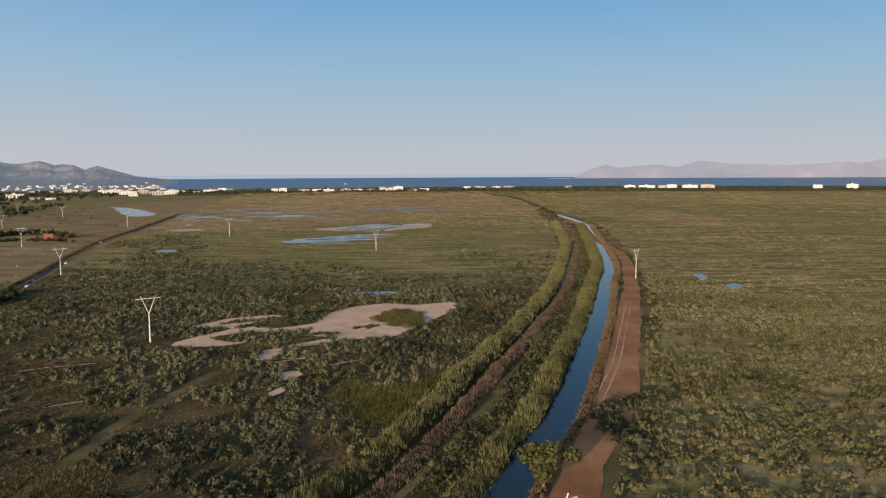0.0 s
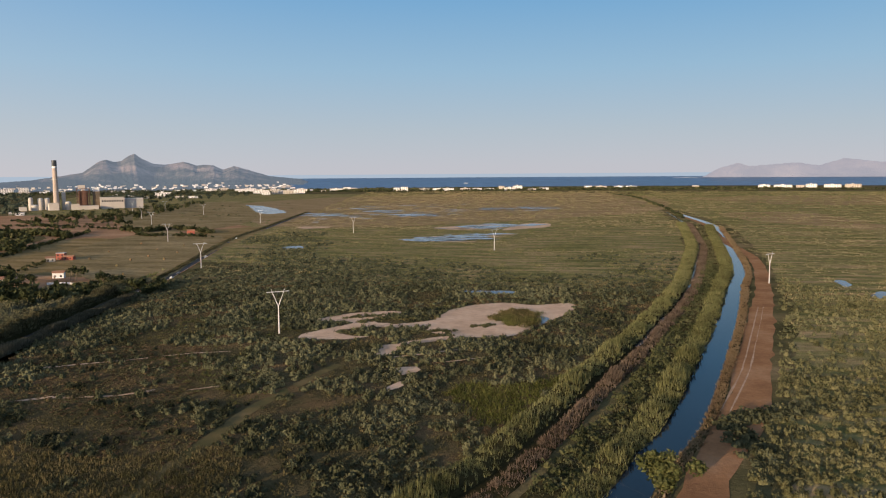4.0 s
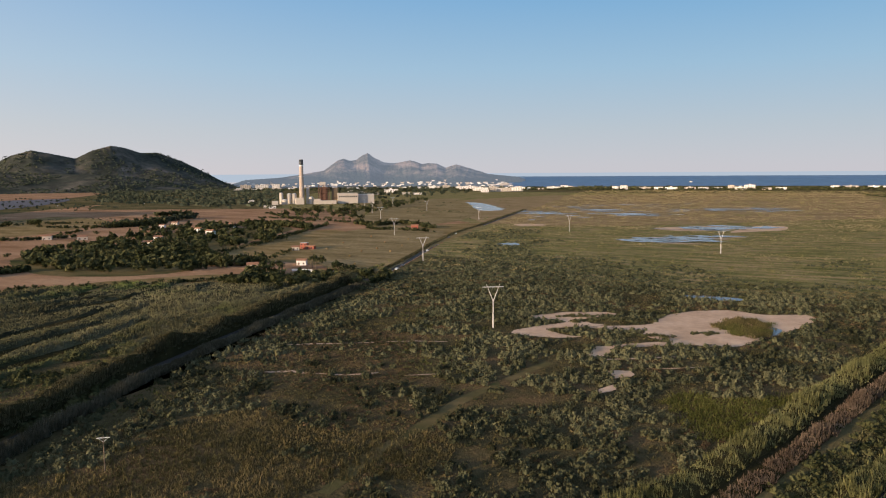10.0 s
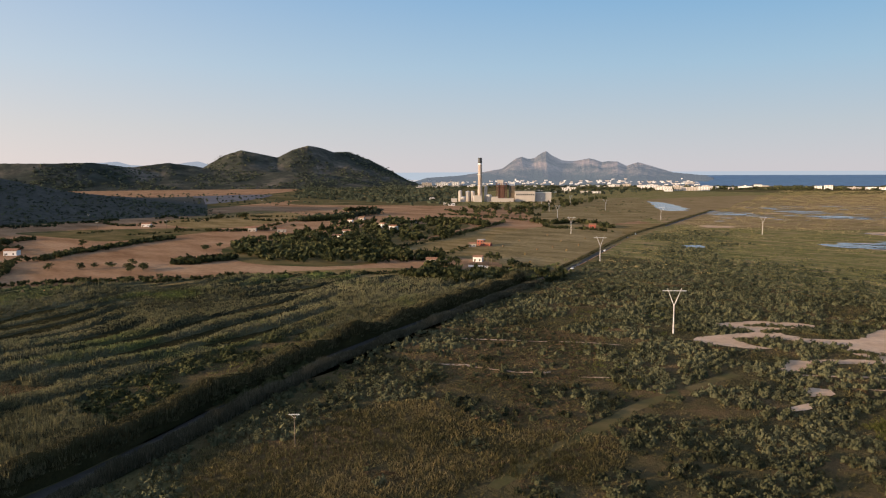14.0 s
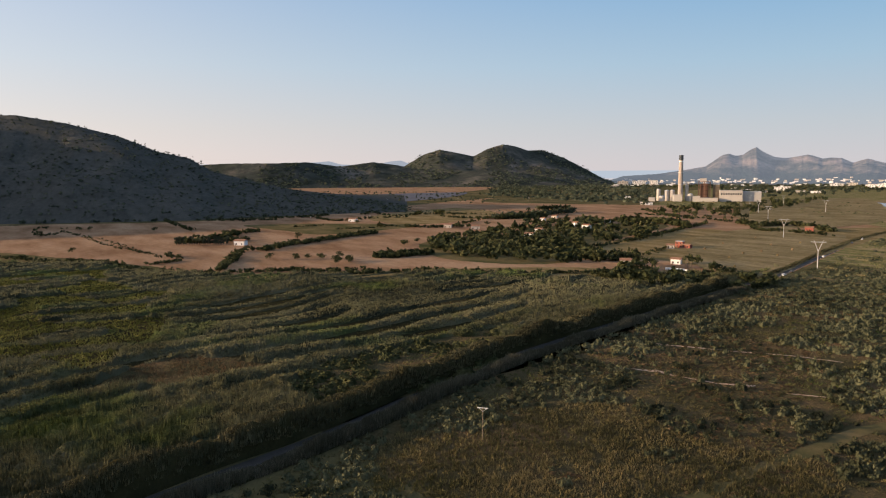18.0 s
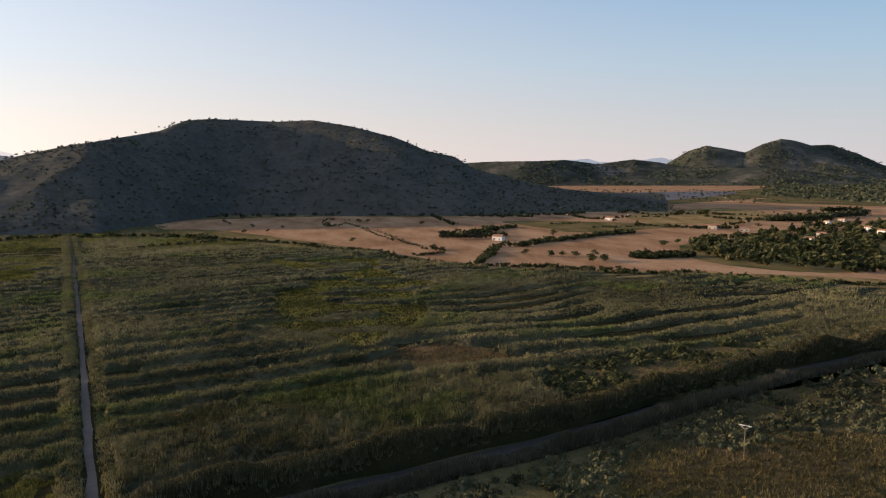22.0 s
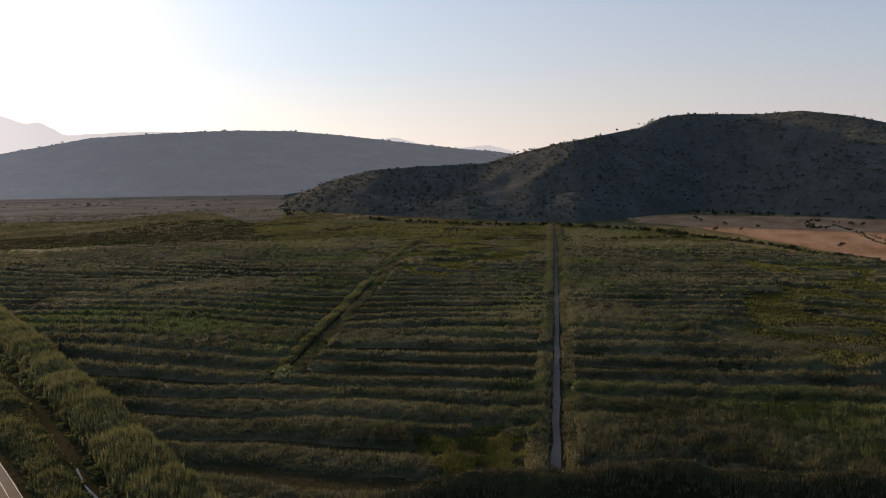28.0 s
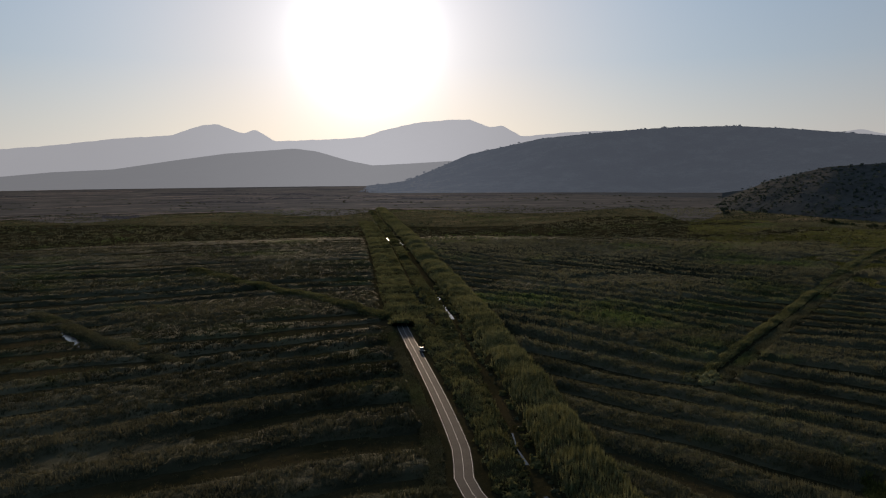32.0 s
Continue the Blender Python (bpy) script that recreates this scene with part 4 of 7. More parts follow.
def field_mesh(name, x, y, h, material, label, category, floor=0.12, smooth=True):
    """A canopy over a grid of points, left open where nothing grows."""
    n, m = x.shape
    v = np.stack([x, y, h - 0.05], 2).reshape(-1, 3)
    i, j = np.meshgrid(np.arange(n - 1), np.arange(m - 1), indexing="ij")
    k = (i * m + j).ravel()
    f = np.stack([k, k + 1, k + m + 1, k + m], 1)
    hv = h.ravel()
    f = f[hv[f].max(axis=1) > floor]
    tone = 0.5 + 0.25 * wave(x, y, 9, 2.0).ravel() + 0.2 * wave(x, y, 60, 5.0).ravel()
    a, b, c = v[f[:, 0]], v[f[:, 1]], v[f[:, 2]]
    if len(f) and np.cross(b - a, c - a)[:, 2].mean() < 0:
        f = f[:, ::-1]
    used = np.unique(f)
    back = np.zeros(len(v), dtype=np.int64)
    back[used] = np.arange(len(used))
    ob = mesh_np(name, v[used], back[f], material, np.clip(tone, 0, 1)[used], smooth=smooth)
    return tagged(ob, label, category, kind="stuff")


def tufts_on(name, x, y, z, hmin, hmax, material, label, tone=0.5, wide=0.8, shapes=TUFTS, category="reeds", spread=0.16):
    n = len(x)
    r = np.hypot(x, y)
    h = rng.uniform(hmin, hmax, n) if hmax is not None else hmin
    s = wide * rng.uniform(0.75, 1.3, n) * (0.75 + r / 600)
    t = np.clip(tone + rng.normal(size=n) * spread, 0, 1)
    return strew(name, shapes, x, y, z, s, h, material, label, category, t)


def hedge(name, points, side, width, height, material, label, count, tone=0.5, tuft=1.3, step=2.5, ragged=0.25, shapes=TUFTS, wide=0.9, category="reeds", seed=1.0, gaps=-9.0, body=0.62):
    """A mound of growth along a line, its crest uneven, covered with tufts."""
    c = dense(points, step)[:, :2]
    nrm = sides_of(c)
    u = np.linspace(-1, 1, 9)
    off = side + u[None, :] * (width / 2) * (1 + 0.18 * wave(c[:, 0], c[:, 1], 9, seed))[:, None]
    x = c[:, :1] + nrm[:, :1] * off
    y = c[:, 1:] + nrm[:, 1:] * off
    crest = height * (1 + ragged * wave(c[:, 0], c[:, 1], 13, seed + 2) + 0.5 * ragged * wave(c[:, 0], c[:, 1], 4, seed + 5))
    crest = np.where(wave(c[:, 0], c[:, 1], 30, seed + 8) > gaps, crest, 0.3)
    prof = np.sqrt(np.clip(1 - u ** 4, 0, 1))
    h = np.clip(crest[:, None] * prof[None], 0, None) * (1 + 0.12 * wave(x, y, 2.2, seed))
    h[:, 0] = h[:, -1] = 0
    # core body, coloured dark as the shade inside the growth
    field_mesh(name + "_body", x, y, h * body, M_CORESHADE, "dark core inside the reeds, shade put into its colour", category, 0.2)
    i = rng.integers(0, len(c) - 1, count)
    t = rng.uniform(0, 1, count)
    q = rng.uniform(-0.97, 0.97, count)
    hh = crest[i] * np.sqrt(np.clip(1 - q ** 4, 0, 1))
    o = side + q * width / 2
    px = c[i, 0] * (1 - t) + c[i + 1, 0] * t + nrm[i, 0] * o
    py = c[i, 1] * (1 - t) + c[i + 1, 1] * t + nrm[i, 1] * o
    tall = np.maximum(hh * (1.04 - body + 0.2), tuft * 0.8) * rng.uniform(0.75, 1.2, count)
    return tufts_on(name, px, py, np.maximum(hh * (body - 0.2) - 0.1, 0), tall, None, material, label, tone, wide, shapes, category)


def bushes(name, x, y, smin, smax, material, label, tone, tall=1.0, shapes=BUSHES, z=0.0):
    tone = np.broadcast_to(tone, len(x))
    if shapes is BUSHES and len(x) > 600:
        # simpler clumps where the bushes are far off
        far = np.hypot(x, y) > 270
        if far.any() and not far.all():
            bushes(name, x[far], y[far], smin, smax, material, label, tone[far], tall, CLUMPS, z)
            x, y, tone = x[~far], y[~far], tone[~far]
    s = rng.uniform(smin, smax, len(x)) * (0.9 + np.hypot(x, y) / 1500)
    return strew(name, shapes, x, y, z, s, s * tall * rng.uniform(0.8, 1.15, len(x)), material, label, "shrubs", np.clip(tone + rng.normal(size=len(x)) * 0.15, 0, 1))


ISLET = [(-34, 343), (-25, 367), (-13, 356), (-10, 342), (-13, 325), (-25, 325)]
SEDGE = [(-148, 84), (-166, 138), (-144, 160), (-113, 160), (-90, 164), (-67, 145), (-123, 57)]
GREEN = [(-167, -77), (-175, -70), (-178, -56), (-169, -47), (-153, -46), (-144, -48), (-142, -66)]
SCRUB_PATH = [(-91.7, 122.4), (-93.2, 148.0), (-91.9, 172.9), (-91.8, 199.6), (-87.1, 221.7), (-82.0, 249.4)]
DRY_POND = [(-113.0, 272.1), (-99.3, 242.3), (-87.8, 221.5), (-78.6, 210.1), (-81.2, 207.7), (-91.4, 220.0), (-102.2, 241.1), (-112.4, 265.8)]
LUSH = [(-33.4, 217.7), (-27.9, 227.2), (-14.6, 229.7), (-3.5, 243.7), (-1.5, 226.3), (-11.2, 203.9), (-19.4, 195.8), (-27.7, 202.0)]
TAWNY = [(-199.1, 241.6), (-179.1, 267.7), (-149.8, 267.3), (-123.2, 232.5), (-113.6, 198.3), (-125.6, 186.9), (-151.3, 182.7), (-173.9, 195.1)]
UMBER = [(-124.0, 184.4), (-112.3, 192.4), (-88.4, 169.5), (-77.1, 141.9), (-80.3, 127.2), (-89.4, 123.4), (-99.5, 147.4)]

def in_sedge(x, y):
    return inside(x + 14 * wave(x, y, 16, 2), y + 14 * wave(x, y, 13, 5), SEDGE) & (wave(x, y, 10, 3) > -1.1)


# scrub between the road and the ditch: a low cover, and bushes standing in it
def scrub_ground(x, y):
    return (line_coords(x, y, ROAD) < -10) & (line_coords(x, y, DITCH) > 11) & clear_of(x, y, SAND[:FLATS] + POOLS[:14]) & (np.abs(line_coords(x, y, SCRUB_PATH)) > 2.6) & clear_of(x, y, [DRY_POND])


def packed(az0, az1, r0, r1, step):
    """Points a step apart, shaken out of line, within a fan."""
    n = int(r1 / step) + 1
    x, y = np.meshgrid(np.arange(-n, n + 1) * step, np.arange(-n, n + 1) * step)
    x[::2] += step / 2
    x, y = x.ravel() + rng.normal(size=x.size) * step * 0.33, y.ravel() + rng.normal(size=x.size) * step * 0.33
    a, r = np.degrees(np.arctan2(x, y)), np.hypot(x, y)
    return keep((a > az0) & (a < az1) & (r > r0) & (r < r1), x, y, r)


ribbon("scrub_track", SCRUB_PATH, 0, 4.2, 0.10, M_GREENFIELD, "overgrown grass track through the scrub", "track", 0.5)
patch("dry_pond", DRY_POND, 0.11, M_SCRUBSOIL, "dark bed of a dried-out pond in the scrub", "pond bed", 0.8, 3)
x, y, r = packed(-100, 14, 70, 440, 2.75)
w = wave(x, y, 14, 1.0) + 0.6 * wave(x, y, 40, 2.0)
px, py = x + 7 * wave(x, y, 17, 2.0), y + 7 * wave(x, y, 15, 5.0)
brown = inside(px, py, TAWNY) | inside(px, py, UMBER)
green = inside(px, py, LUSH)
chance = rng.uniform(0, 1, len(x))
m = scrub_ground(x, y) & (w > -0.75) & (wave(x, y, 6.5, 4.0) + 0.4 * w > -0.42) & ~in_sedge(x, y) & ((r < 360) | (chance < 0.75)) & ~green & (~brown | (chance < 0.28))
dry = (wave(x, y, 22, 6.0) + 0.5 * rng.normal(size=len(x))) > 1.0
lit = 0.55 + 0.28 * w + 0.15 * wave(x, y, 70, 9)
bushes("saltbush_scrub", x[m & ~dry], y[m & ~dry], 0.8, 1.9, M_SALT, "grey-green saltbush scrub in dense clumps", lit[m & ~dry], 1.55)
bushes("dry_scrub", x[m & dry], y[m & dry], 0.7, 1.5, M_DRYREED, "brown dried-out scrub between green bushes", 0.35, 0.7)
m = scrub_ground(x, y) & brown
bushes("tawny_scrub", x[m], y[m], 0.7, 1.3, M_DRYREED, "low tawny scrub with few bushes", 0.3 + 0.2 * w[m], 0.6, CLUMPS)
m = scrub_ground(x, y) & green
xg, yg = np.repeat(x[m], 9) + rng.normal(size=9 * int(m.sum())) * 1.6, np.repeat(y[m], 9) + rng.normal(size=9 * int(m.sum())) * 1.6
tufts_on("lush_grass", xg, yg, 0.0, 0.7, 1.5, M_SEDGEGREEN, "fresh green grass hollow beside the ditch", 0.4, 1.1, SMALL, "grass")
x, y, r = sector(9000, -58, 14, 430, 680, 1.2)
x, y, r = keep(scrub_ground(x, y) & (y < 560 + 70 * wave(x, y, 60, 4)) & (rng.uniform(0, 1, len(x)) < np.clip(2.6 - r / 260, 0, 1)), x, y, r)
bushes("far_saltbush", x, y, 1.1, 2.2, M_SALT, "grey-green bushes thinning into the meadow", 0.5, 0.9, CLUMPS)
x, y, r = sector(22000, -100, 12, 122, 480, 1.35)
x, y = keep(scrub_ground(x, y), x, y)
tufts_on("scrub_grass", x, y, 0.1, 0.4, 0.9, M_SEDGE, "tawny grass between the bushes", 0.38 + 0.25 * wave(x, y, 25, 3), 1.3, SMALL)
x, y, r = packed(-50, 5, 330, 900, 5.0)
px, py = x + 22 * wave(x, y, 45, 2.0) + 9 * rng.normal(size=len(x)), y + 45 * wave(x, y, 50, 5.0) + 22 * rng.normal(size=len(x))
x, y = keep(inside(px, py, [(-162, 251), (-203, 385), (-357, 823), (-338, 882), (-233, 658), (-133, 509), (-85, 438), (-61, 398), (-82, 318)]) & scrub_ground(x, y) & (wave(x, y, 26, 6) > -0.7), x, y)
bushes("road_scrub", x, y, 1.0, 2.3, M_SALT, "grey-green scrub spreading along the road", 0.6, 1.0, CLUMPS)
# strips of bushes that cut into the pale flats
for line in ([(-95, 323), (-81, 334), (-66, 341)], [(-73, 302), (-59, 308), (-48, 311)], [(-41, 321), (-35, 322), (-32, 325)], [(-98, 302), (-93, 301), (-89, 304)], [(-103, 334), (-96, 337), (-90, 342)]):
    c = dense(line, 1.6)[:, :2]
    c = np.repeat(c, 3, 0) + rng.normal(size=(len(c) * 3, 2)) * 1.4
    bushes("flat_fringe", c[:, 0], c[:, 1], 0.8, 1.7, M_BUSH, "low bushes in a strip on the pale mud flat", 0.45, 0.9)

# bushes east of the embankment, thinning into marsh
x, y, r = packed(3, 60, 70, 520, 2.7)
m = (line_coords(x, y, BANK) < -8.5) & clear_of(x, y, POOLS[:14]) & (rng.uniform(0, 1, len(x)) < np.clip(2.2 - r / 230 + 0.35 * wave(x, y, 40, 8), 0, 1)) & (wave(x, y * 1.6, 6.5, 3) + 0.4 * wave(x, y, 23, 1) > -0.45)
x, y, r = keep(m, x, y, r)
bushes("marsh_bushes", x, y, 0.9, 1.8, M_BUSH, "olive bushes in close-set rounded clumps", 0.6 + 0.12 * wave(x, y, 30, 3), 1.6)
for line, n in (([(71, 220), (62, 214), (51, 207), (45, 200)], 9), ([(50, 178), (48, 186), (47, 197)], 5)):
    c = dense(line, 3.0)[:, :2]
    c = np.repeat(c, n, 0) + rng.normal(size=(len(c) * n, 2)) * 2.2
    bushes("bank_bushes", c[:, 0], c[:, 1], 1.8, 2.8, M_SALT, "large dark bushes across the earth track", 0.5, 1.1)
c = dense(RIVER[2:9], 3.0)
i = rng.integers(0, len(c), 620)
off = rng.uniform(12, 22, 620)
nr = sides_of(c)
bushes("canal_bank_bushes", c[i, 0] + nr[i, 0] * off, c[i, 1] + nr[i, 1] * off, 1.2, 2.5, M_TREE, "dark bushes among the canal reeds", 0.6, 1.2)

# open marsh and meadow, tufts growing sparser with distance
x, y, r = sector(28000, -32, 36, 330, 2900, 0.75)
m = ~inside(x, y, FIELDS) & clear_of(x, y, POOLS + WET + SAND) & clear_of(x * 0.985, y * 0.985, POOLS + WET) & (line_coords(x, y, ROAD) < -14) & (np.abs(line_coords(x, y, RIVER)) > 7) & (np.abs(line_coords(x, y, DITCH)) > 4) & (line_coords(x, y, BANK) ** 2 > 49)
w = wave(x, y * 4.5, 160, 3.0) + 0.5 * wave(x, y * 4, 50, 5.0)
m &= (w > -0.9) & ((y > 480) | (x > 60))
x, y, r, w = keep(m, x, y, r, w)
sz = 0.7 + r / 420
strew("marsh_grass", SMALL, x, y, 0.0, sz * rng.uniform(0.8, 1.6, len(x)), rng.uniform(0.5, 1.1, len(x)) * (0.8 + r / 1400), M_MARSH, "olive and tawny marsh grass", "grass", np.clip(0.34 + 0.42 * w + 0.42 * np.clip((r - 750) / 350, 0, 1) * (x < 150) + rng.normal(size=len(x)) * 0.2, 0, 1))

# along ditch, canal and road
hedge("ditch_cane", DITCH[3:], 5.6, 9.0, 3.8, M_CANE, "yellow-green cane hedge along the ditch", 6500, 0.62, 1.5, ragged=0.3, seed=1)
hedge("dry_cane", DITCH[3:], -4.0, 5.2, 2.1, M_RUSSET, "reddish brown dry reeds beside the ditch", 5200, 0.5, 1.6, ragged=0.4, seed=2, body=0.45)
hedge("canal_cane_west", RIVER[1:], 8.4, 7.4, 3.0, M_CANE, "drooping green cane along the canal bank", 6500, 0.55, 1.8, ragged=0.55, seed=3, wide=1.1)
hedge("canal_cane_mixed", RIVER[1:], 16.5, 8, 1.3, M_REED, "mixed brown and green reeds on the bank", 2600, 0.3, 1.2, ragged=0.5, seed=3.5)
hedge("bank_grass", RIVER[1:9], -6.3, 2.4, 1.3, M_DRYREED, "golden dry grass fringe on the canal edge", 3000, 0.75, 1.2, ragged=0.5, seed=4, gaps=-0.8)
hedge("road_hedge_far", ROAD[:6], 5.5, 3.0, 1.3, M_HEDGEREED, "low dark hedge along the open road", 2500, 0.4, 1.2, seed=5.5, ragged=0.4)
hedge("road_reeds_west", ROAD[5:13], 7.2, 8.0, 7.0, M_HEDGEREED, "tall reeds along the far side of the road", 9000, 0.5, 1.5, ragged=0.2, seed=5, body=0.9)
hedge("road_reeds_east", ROAD[5:12], -5.6, 5.0, 2.8, M_PALEREED, "greyish plumed reeds along the near side of the road", 9000, 0.25, 1.6, ragged=0.4, seed=6, body=0.4)
hedge("lane_reeds", LANE, 4.4, 5.0, 2.8, M_REED, "reeds beside the farm lane", 5000, 0.6, 1.5, seed=7, gaps=-0.9)
hedge("lane_reeds_south", LANE, -4.2, 4.0, 2.2, M_REED, "reeds along the lane edge", 4200, 0.55, 1.4, seed=8, gaps=-0.8)
hedge("giant_cane", CANAL, 12, 15, 6.0, M_CANE, "tall wall of giant cane along the canal", 15000, 0.68, 1.5, ragged=0.22, wide=0.9, seed=9)
hedge("canal_reeds", CANAL[1:], -4.4, 6.5, 2.6, M_CANE, "reeds on the road side of the canal", 6000, 0.45, 1.4, ragged=0.5, seed=10, gaps=-0.3)
hedge("road_end_cane", ROAD[18:], 0, 11, 3.4, M_CANE, "cane closing over the end of the road", 3500, 0.6, 1.4, seed=11.5)
hedge("roadside_cane", ROAD[14:], 8.5, 7, 3.0, M_CANE, "cane thicket beside the country road", 5000, 0.5, 1.4, ragged=0.35, seed=11)
hedge("roadside_bank", ROAD[13:19], -7, 4, 1.0, M_REED, "low reeds on the road shoulder", 4000, 0.3, 0.9, seed=12)
hedge("diagonal_reeds", DIAG, 2.0, 3.4, 1.9, M_CANE, "reed hedge along a field ditch", 4500, 0.55, 1.3, seed=13, ragged=0.5, gaps=-0.5)
hedge("diagonal_reeds_south", DIAG, -4.5, 4, 1.4, M_REED, "lower reed hedge along a field ditch", 3500, 0.4, 1.2, seed=14, ragged=0.6, gaps=0.1)
hedge("marsh_ditch_reeds", [(-19, -394), (-28, -364), (-35, -326), (-46, -297), (-57, -260)], 0, 8, 2.2, M_REED, "reeds round a marsh pool", 2500, 0.35, 1.2, seed=15)
hedge("marsh_line_reeds", [(-121, -509), (-139, -398), (-150, -358), (-158, -290)], 0, 9, 3.0, M_CANE, "reed line running to the road", 3500, 0.4, 1.4, seed=16)

# reed beds in rows
U1 = (math.sin(radians(-104.5)), math.cos(radians(-104.5)))
U2 = (math.sin(radians(-163)), math.cos(radians(-163)))


def row_height(x, y, u, period, seed, top):
    """Close reeds cut by dark furrows that wander, widen, break off and merge."""
    warp = 15.0 * wave(x, y, 210, seed) + 5.0 * wave(x, y, 62, seed + 1) + 1.3 * wave(x, y, 15, seed + 3)
    s = x * u[0] + y * u[1] + warp
    k = np.floor(s / period)
    band = s / period - k
    pick = np.sin(k * 12.9898 + seed) * 43758.5453
    pick = pick - np.floor(pick)
    q = y * u[0] - x * u[1]
    broken = wave(q + 70 * pick, s * 1.5, 60, seed + 4)
    loose = np.clip((-q - 110) / 170, 0, 1) if u is U1 else 0.25
    broken = broken + 0.9 * loose * wave(q, s, 33, seed + 15)
    width = np.clip(0.70 + 0.2 * (pick - 0.4) + 0.12 * loose + (0.30 + 0.15 * loose) * broken, 0.4, 1.3)
    p = np.where(width >= 0.97, 1.0, np.clip(1 - np.abs(2 * band / np.minimum(width, 0.97) - 1) ** 4, 0, 1) * (band < width))
    tall = np.clip(0.82 + 0.10 * broken + 0.24 * wave(x, y, 95, seed + 6) + (0.12 + 0.2 * loose) * wave(x, y, 27, seed + 7), 0.3, 1.25)
    low = np.where(wave(x, y, 48, seed + 9) > 0.85, 0.32, 0.0)
    clearing = wave(x, y * 0.6, 70, seed + 12) > 1.15
    return np.clip(top * np.where(clearing, 0.28, np.maximum(p * tall, low)) * (1 + 0.14 * wave(x, y, 3.1, seed + 2)), 0, None)


def in_greens(x, y):
    px, py = x + 12 * wave(x, y, 25, 2), y + 12 * wave(x, y, 21, 5)
    return ~clear_of(px, py, GREENS) & (wave(x, y * 0.5, 11, 4) > -0.25)


def in_green(x, y):
    return inside(x + 5 * wave(x, y, 8, 2), y + 5 * wave(x, y, 7, 5), GREEN)


def west_ground(x, y):
    dR, dC = line_coords(x, y, ROAD), line_coords(x, y, CANAL)
    m = (dR > 10) & (np.abs(line_coords(x, y, LANE)) > 5.5) & ((y > -45) | (dC > 20)) & ~inside(x, y, FIELDS) & clear_of(x, y, POOLS[:14] + [THICKET, REDSOIL]) & ~in_greens(x, y) & ~in_green(x, y) & ((line_coords(x, y, DIAG) > 5) | (line_coords(x, y, DIAG) < -8))
    return m


def south_ground(x, y):
    return (line_coords(x, y, ROAD) < -9) & (y < -45) & clear_of(x, y, POOLS[:14])


def grid_over(u, s0, s1, ds, q0, q1, dq):
    s, q = np.meshgrid(np.arange(s0, s1, ds), np.arange(q0, q1, dq), indexing="ij")
    return s * u[0] - q * u[1], s * u[1] + q * u[0]


def rows_bed(name, u, span, test, period, seed, top, thin, fan, material, label, tone):
    x, y = grid_over(u, *span)
    ok = test(x.ravel(), y.ravel()).reshape(x.shape)
    r = np.hypot(x, y)
    h = row_height(x, y, u, period, seed, top) * ok * (r > 120) * np.clip((760 - r) / 150, 0, 1)
    # canopy in the darkened reed colour, for shade down between the tufts
    field_mesh(name + "_canopy", x, y, h * np.clip(0.52 + 0.18 * rng.normal(size=h.shape), 0.15, 0.9), M_SHADEREED, "close reed growth in rows", "reeds", 0.2, False)
    az0, az1, r0, r1 = fan
    near, X, Y, S = r0, [], [], []
    for far, step in ((260, 1.15), (400, 1.75), (560, 2.7), (r1, 4.0)):
        px, py, pr = packed(az0, az1, near, far, step * thin) if az0 > -180 else packed_south(az0, az1, near, far, step * thin)
        ok = test(px, py)
        X.append(px[ok])
        Y.append(py[ok])
        S.append(np.full(int(ok.sum()), step * thin))
        near = far
    px, py, ps = np.concatenate(X), np.concatenate(Y), np.concatenate(S)
    hh = row_height(px, py, u, period, seed, top)
    m = hh > 0.9
    n = int(m.sum())
    # haze glare painted as paler far tufts; tall crests toned lighter too
    t = np.clip(tone + 0.2 * np.clip((np.hypot(px[m], py[m]) - 320) / 280, 0, 1) + 0.1 * (hh[m] / top - 0.6) + 0.2 * wave(px[m], py[m], 70, 9) + 0.12 * wave(px[m], py[m], 13, 4) + rng.normal(size=n) * 0.07, 0, 1)
    strew(name, TUFTS, px[m], py[m], hh[m] * 0.4, 0.66 * ps[m] ** 0.8 * rng.uniform(0.8, 1.3, n), np.maximum(hh[m] * 0.62, 0.9) * rng.uniform(0.75, 1.25, n), material, label, "reeds", t)
    m = ~m
    tufts_on(name + "_sedge", px[m][::7], py[m][::7], 0.0, 0.35, 0.8, M_SEDGE, "low sedge between the reed rows", 0.4, 0.8, SMALL)


def packed_south(az0, az1, r0, r1, step):
    x, y, r = packed(-180, 180, r0, r1, step)
    a = np.degrees(np.arctan2(x, y))
    a = np.where(a > 0, a - 360, a)
    return keep((a > az0) & (a < az1), x, y, r)


rows_bed("reed_rows", U1, (100, 790, 1.35, -420, 560, 1.9), west_ground, 16.5, 1.0, 3.7, 1.0, (-150, -30, 135, 700), M_REED, "olive reeds growing in long parallel rows", 0.5)
rows_bed("south_reed_rows", U2, (100, 780, 1.8, -160, 430, 2.4), south_ground, 23.0, 4.0, 2.8, 1.25, (-186, -138, 120, 700), M_SHADEREED, "reeds in rows south of the road, shade put into their colour", 0.36)
x, y, r = sector(16000, -117, -98, 140, 215)
m = in_green(x, y) & (wave(x, y, 4, 1) > -0.6)
x, y = keep(m, x, y)
tufts_on("fresh_sedge", x, y, 0.0, 0.5, 1.3, M_SEDGEGREEN, "bright green sedge hollow", 0.55 + 0.3 * wave(x, y, 6, 3), 0.8, SMALL)
x, y = np.meshgrid(np.linspace(-35, -5, 9), np.linspace(322, 366, 12))
x, y = x.ravel() + rng.normal(size=x.size), y.ravel() + rng.normal(size=x.size)
x, y = keep(inside(x, y, ISLET), x, y)
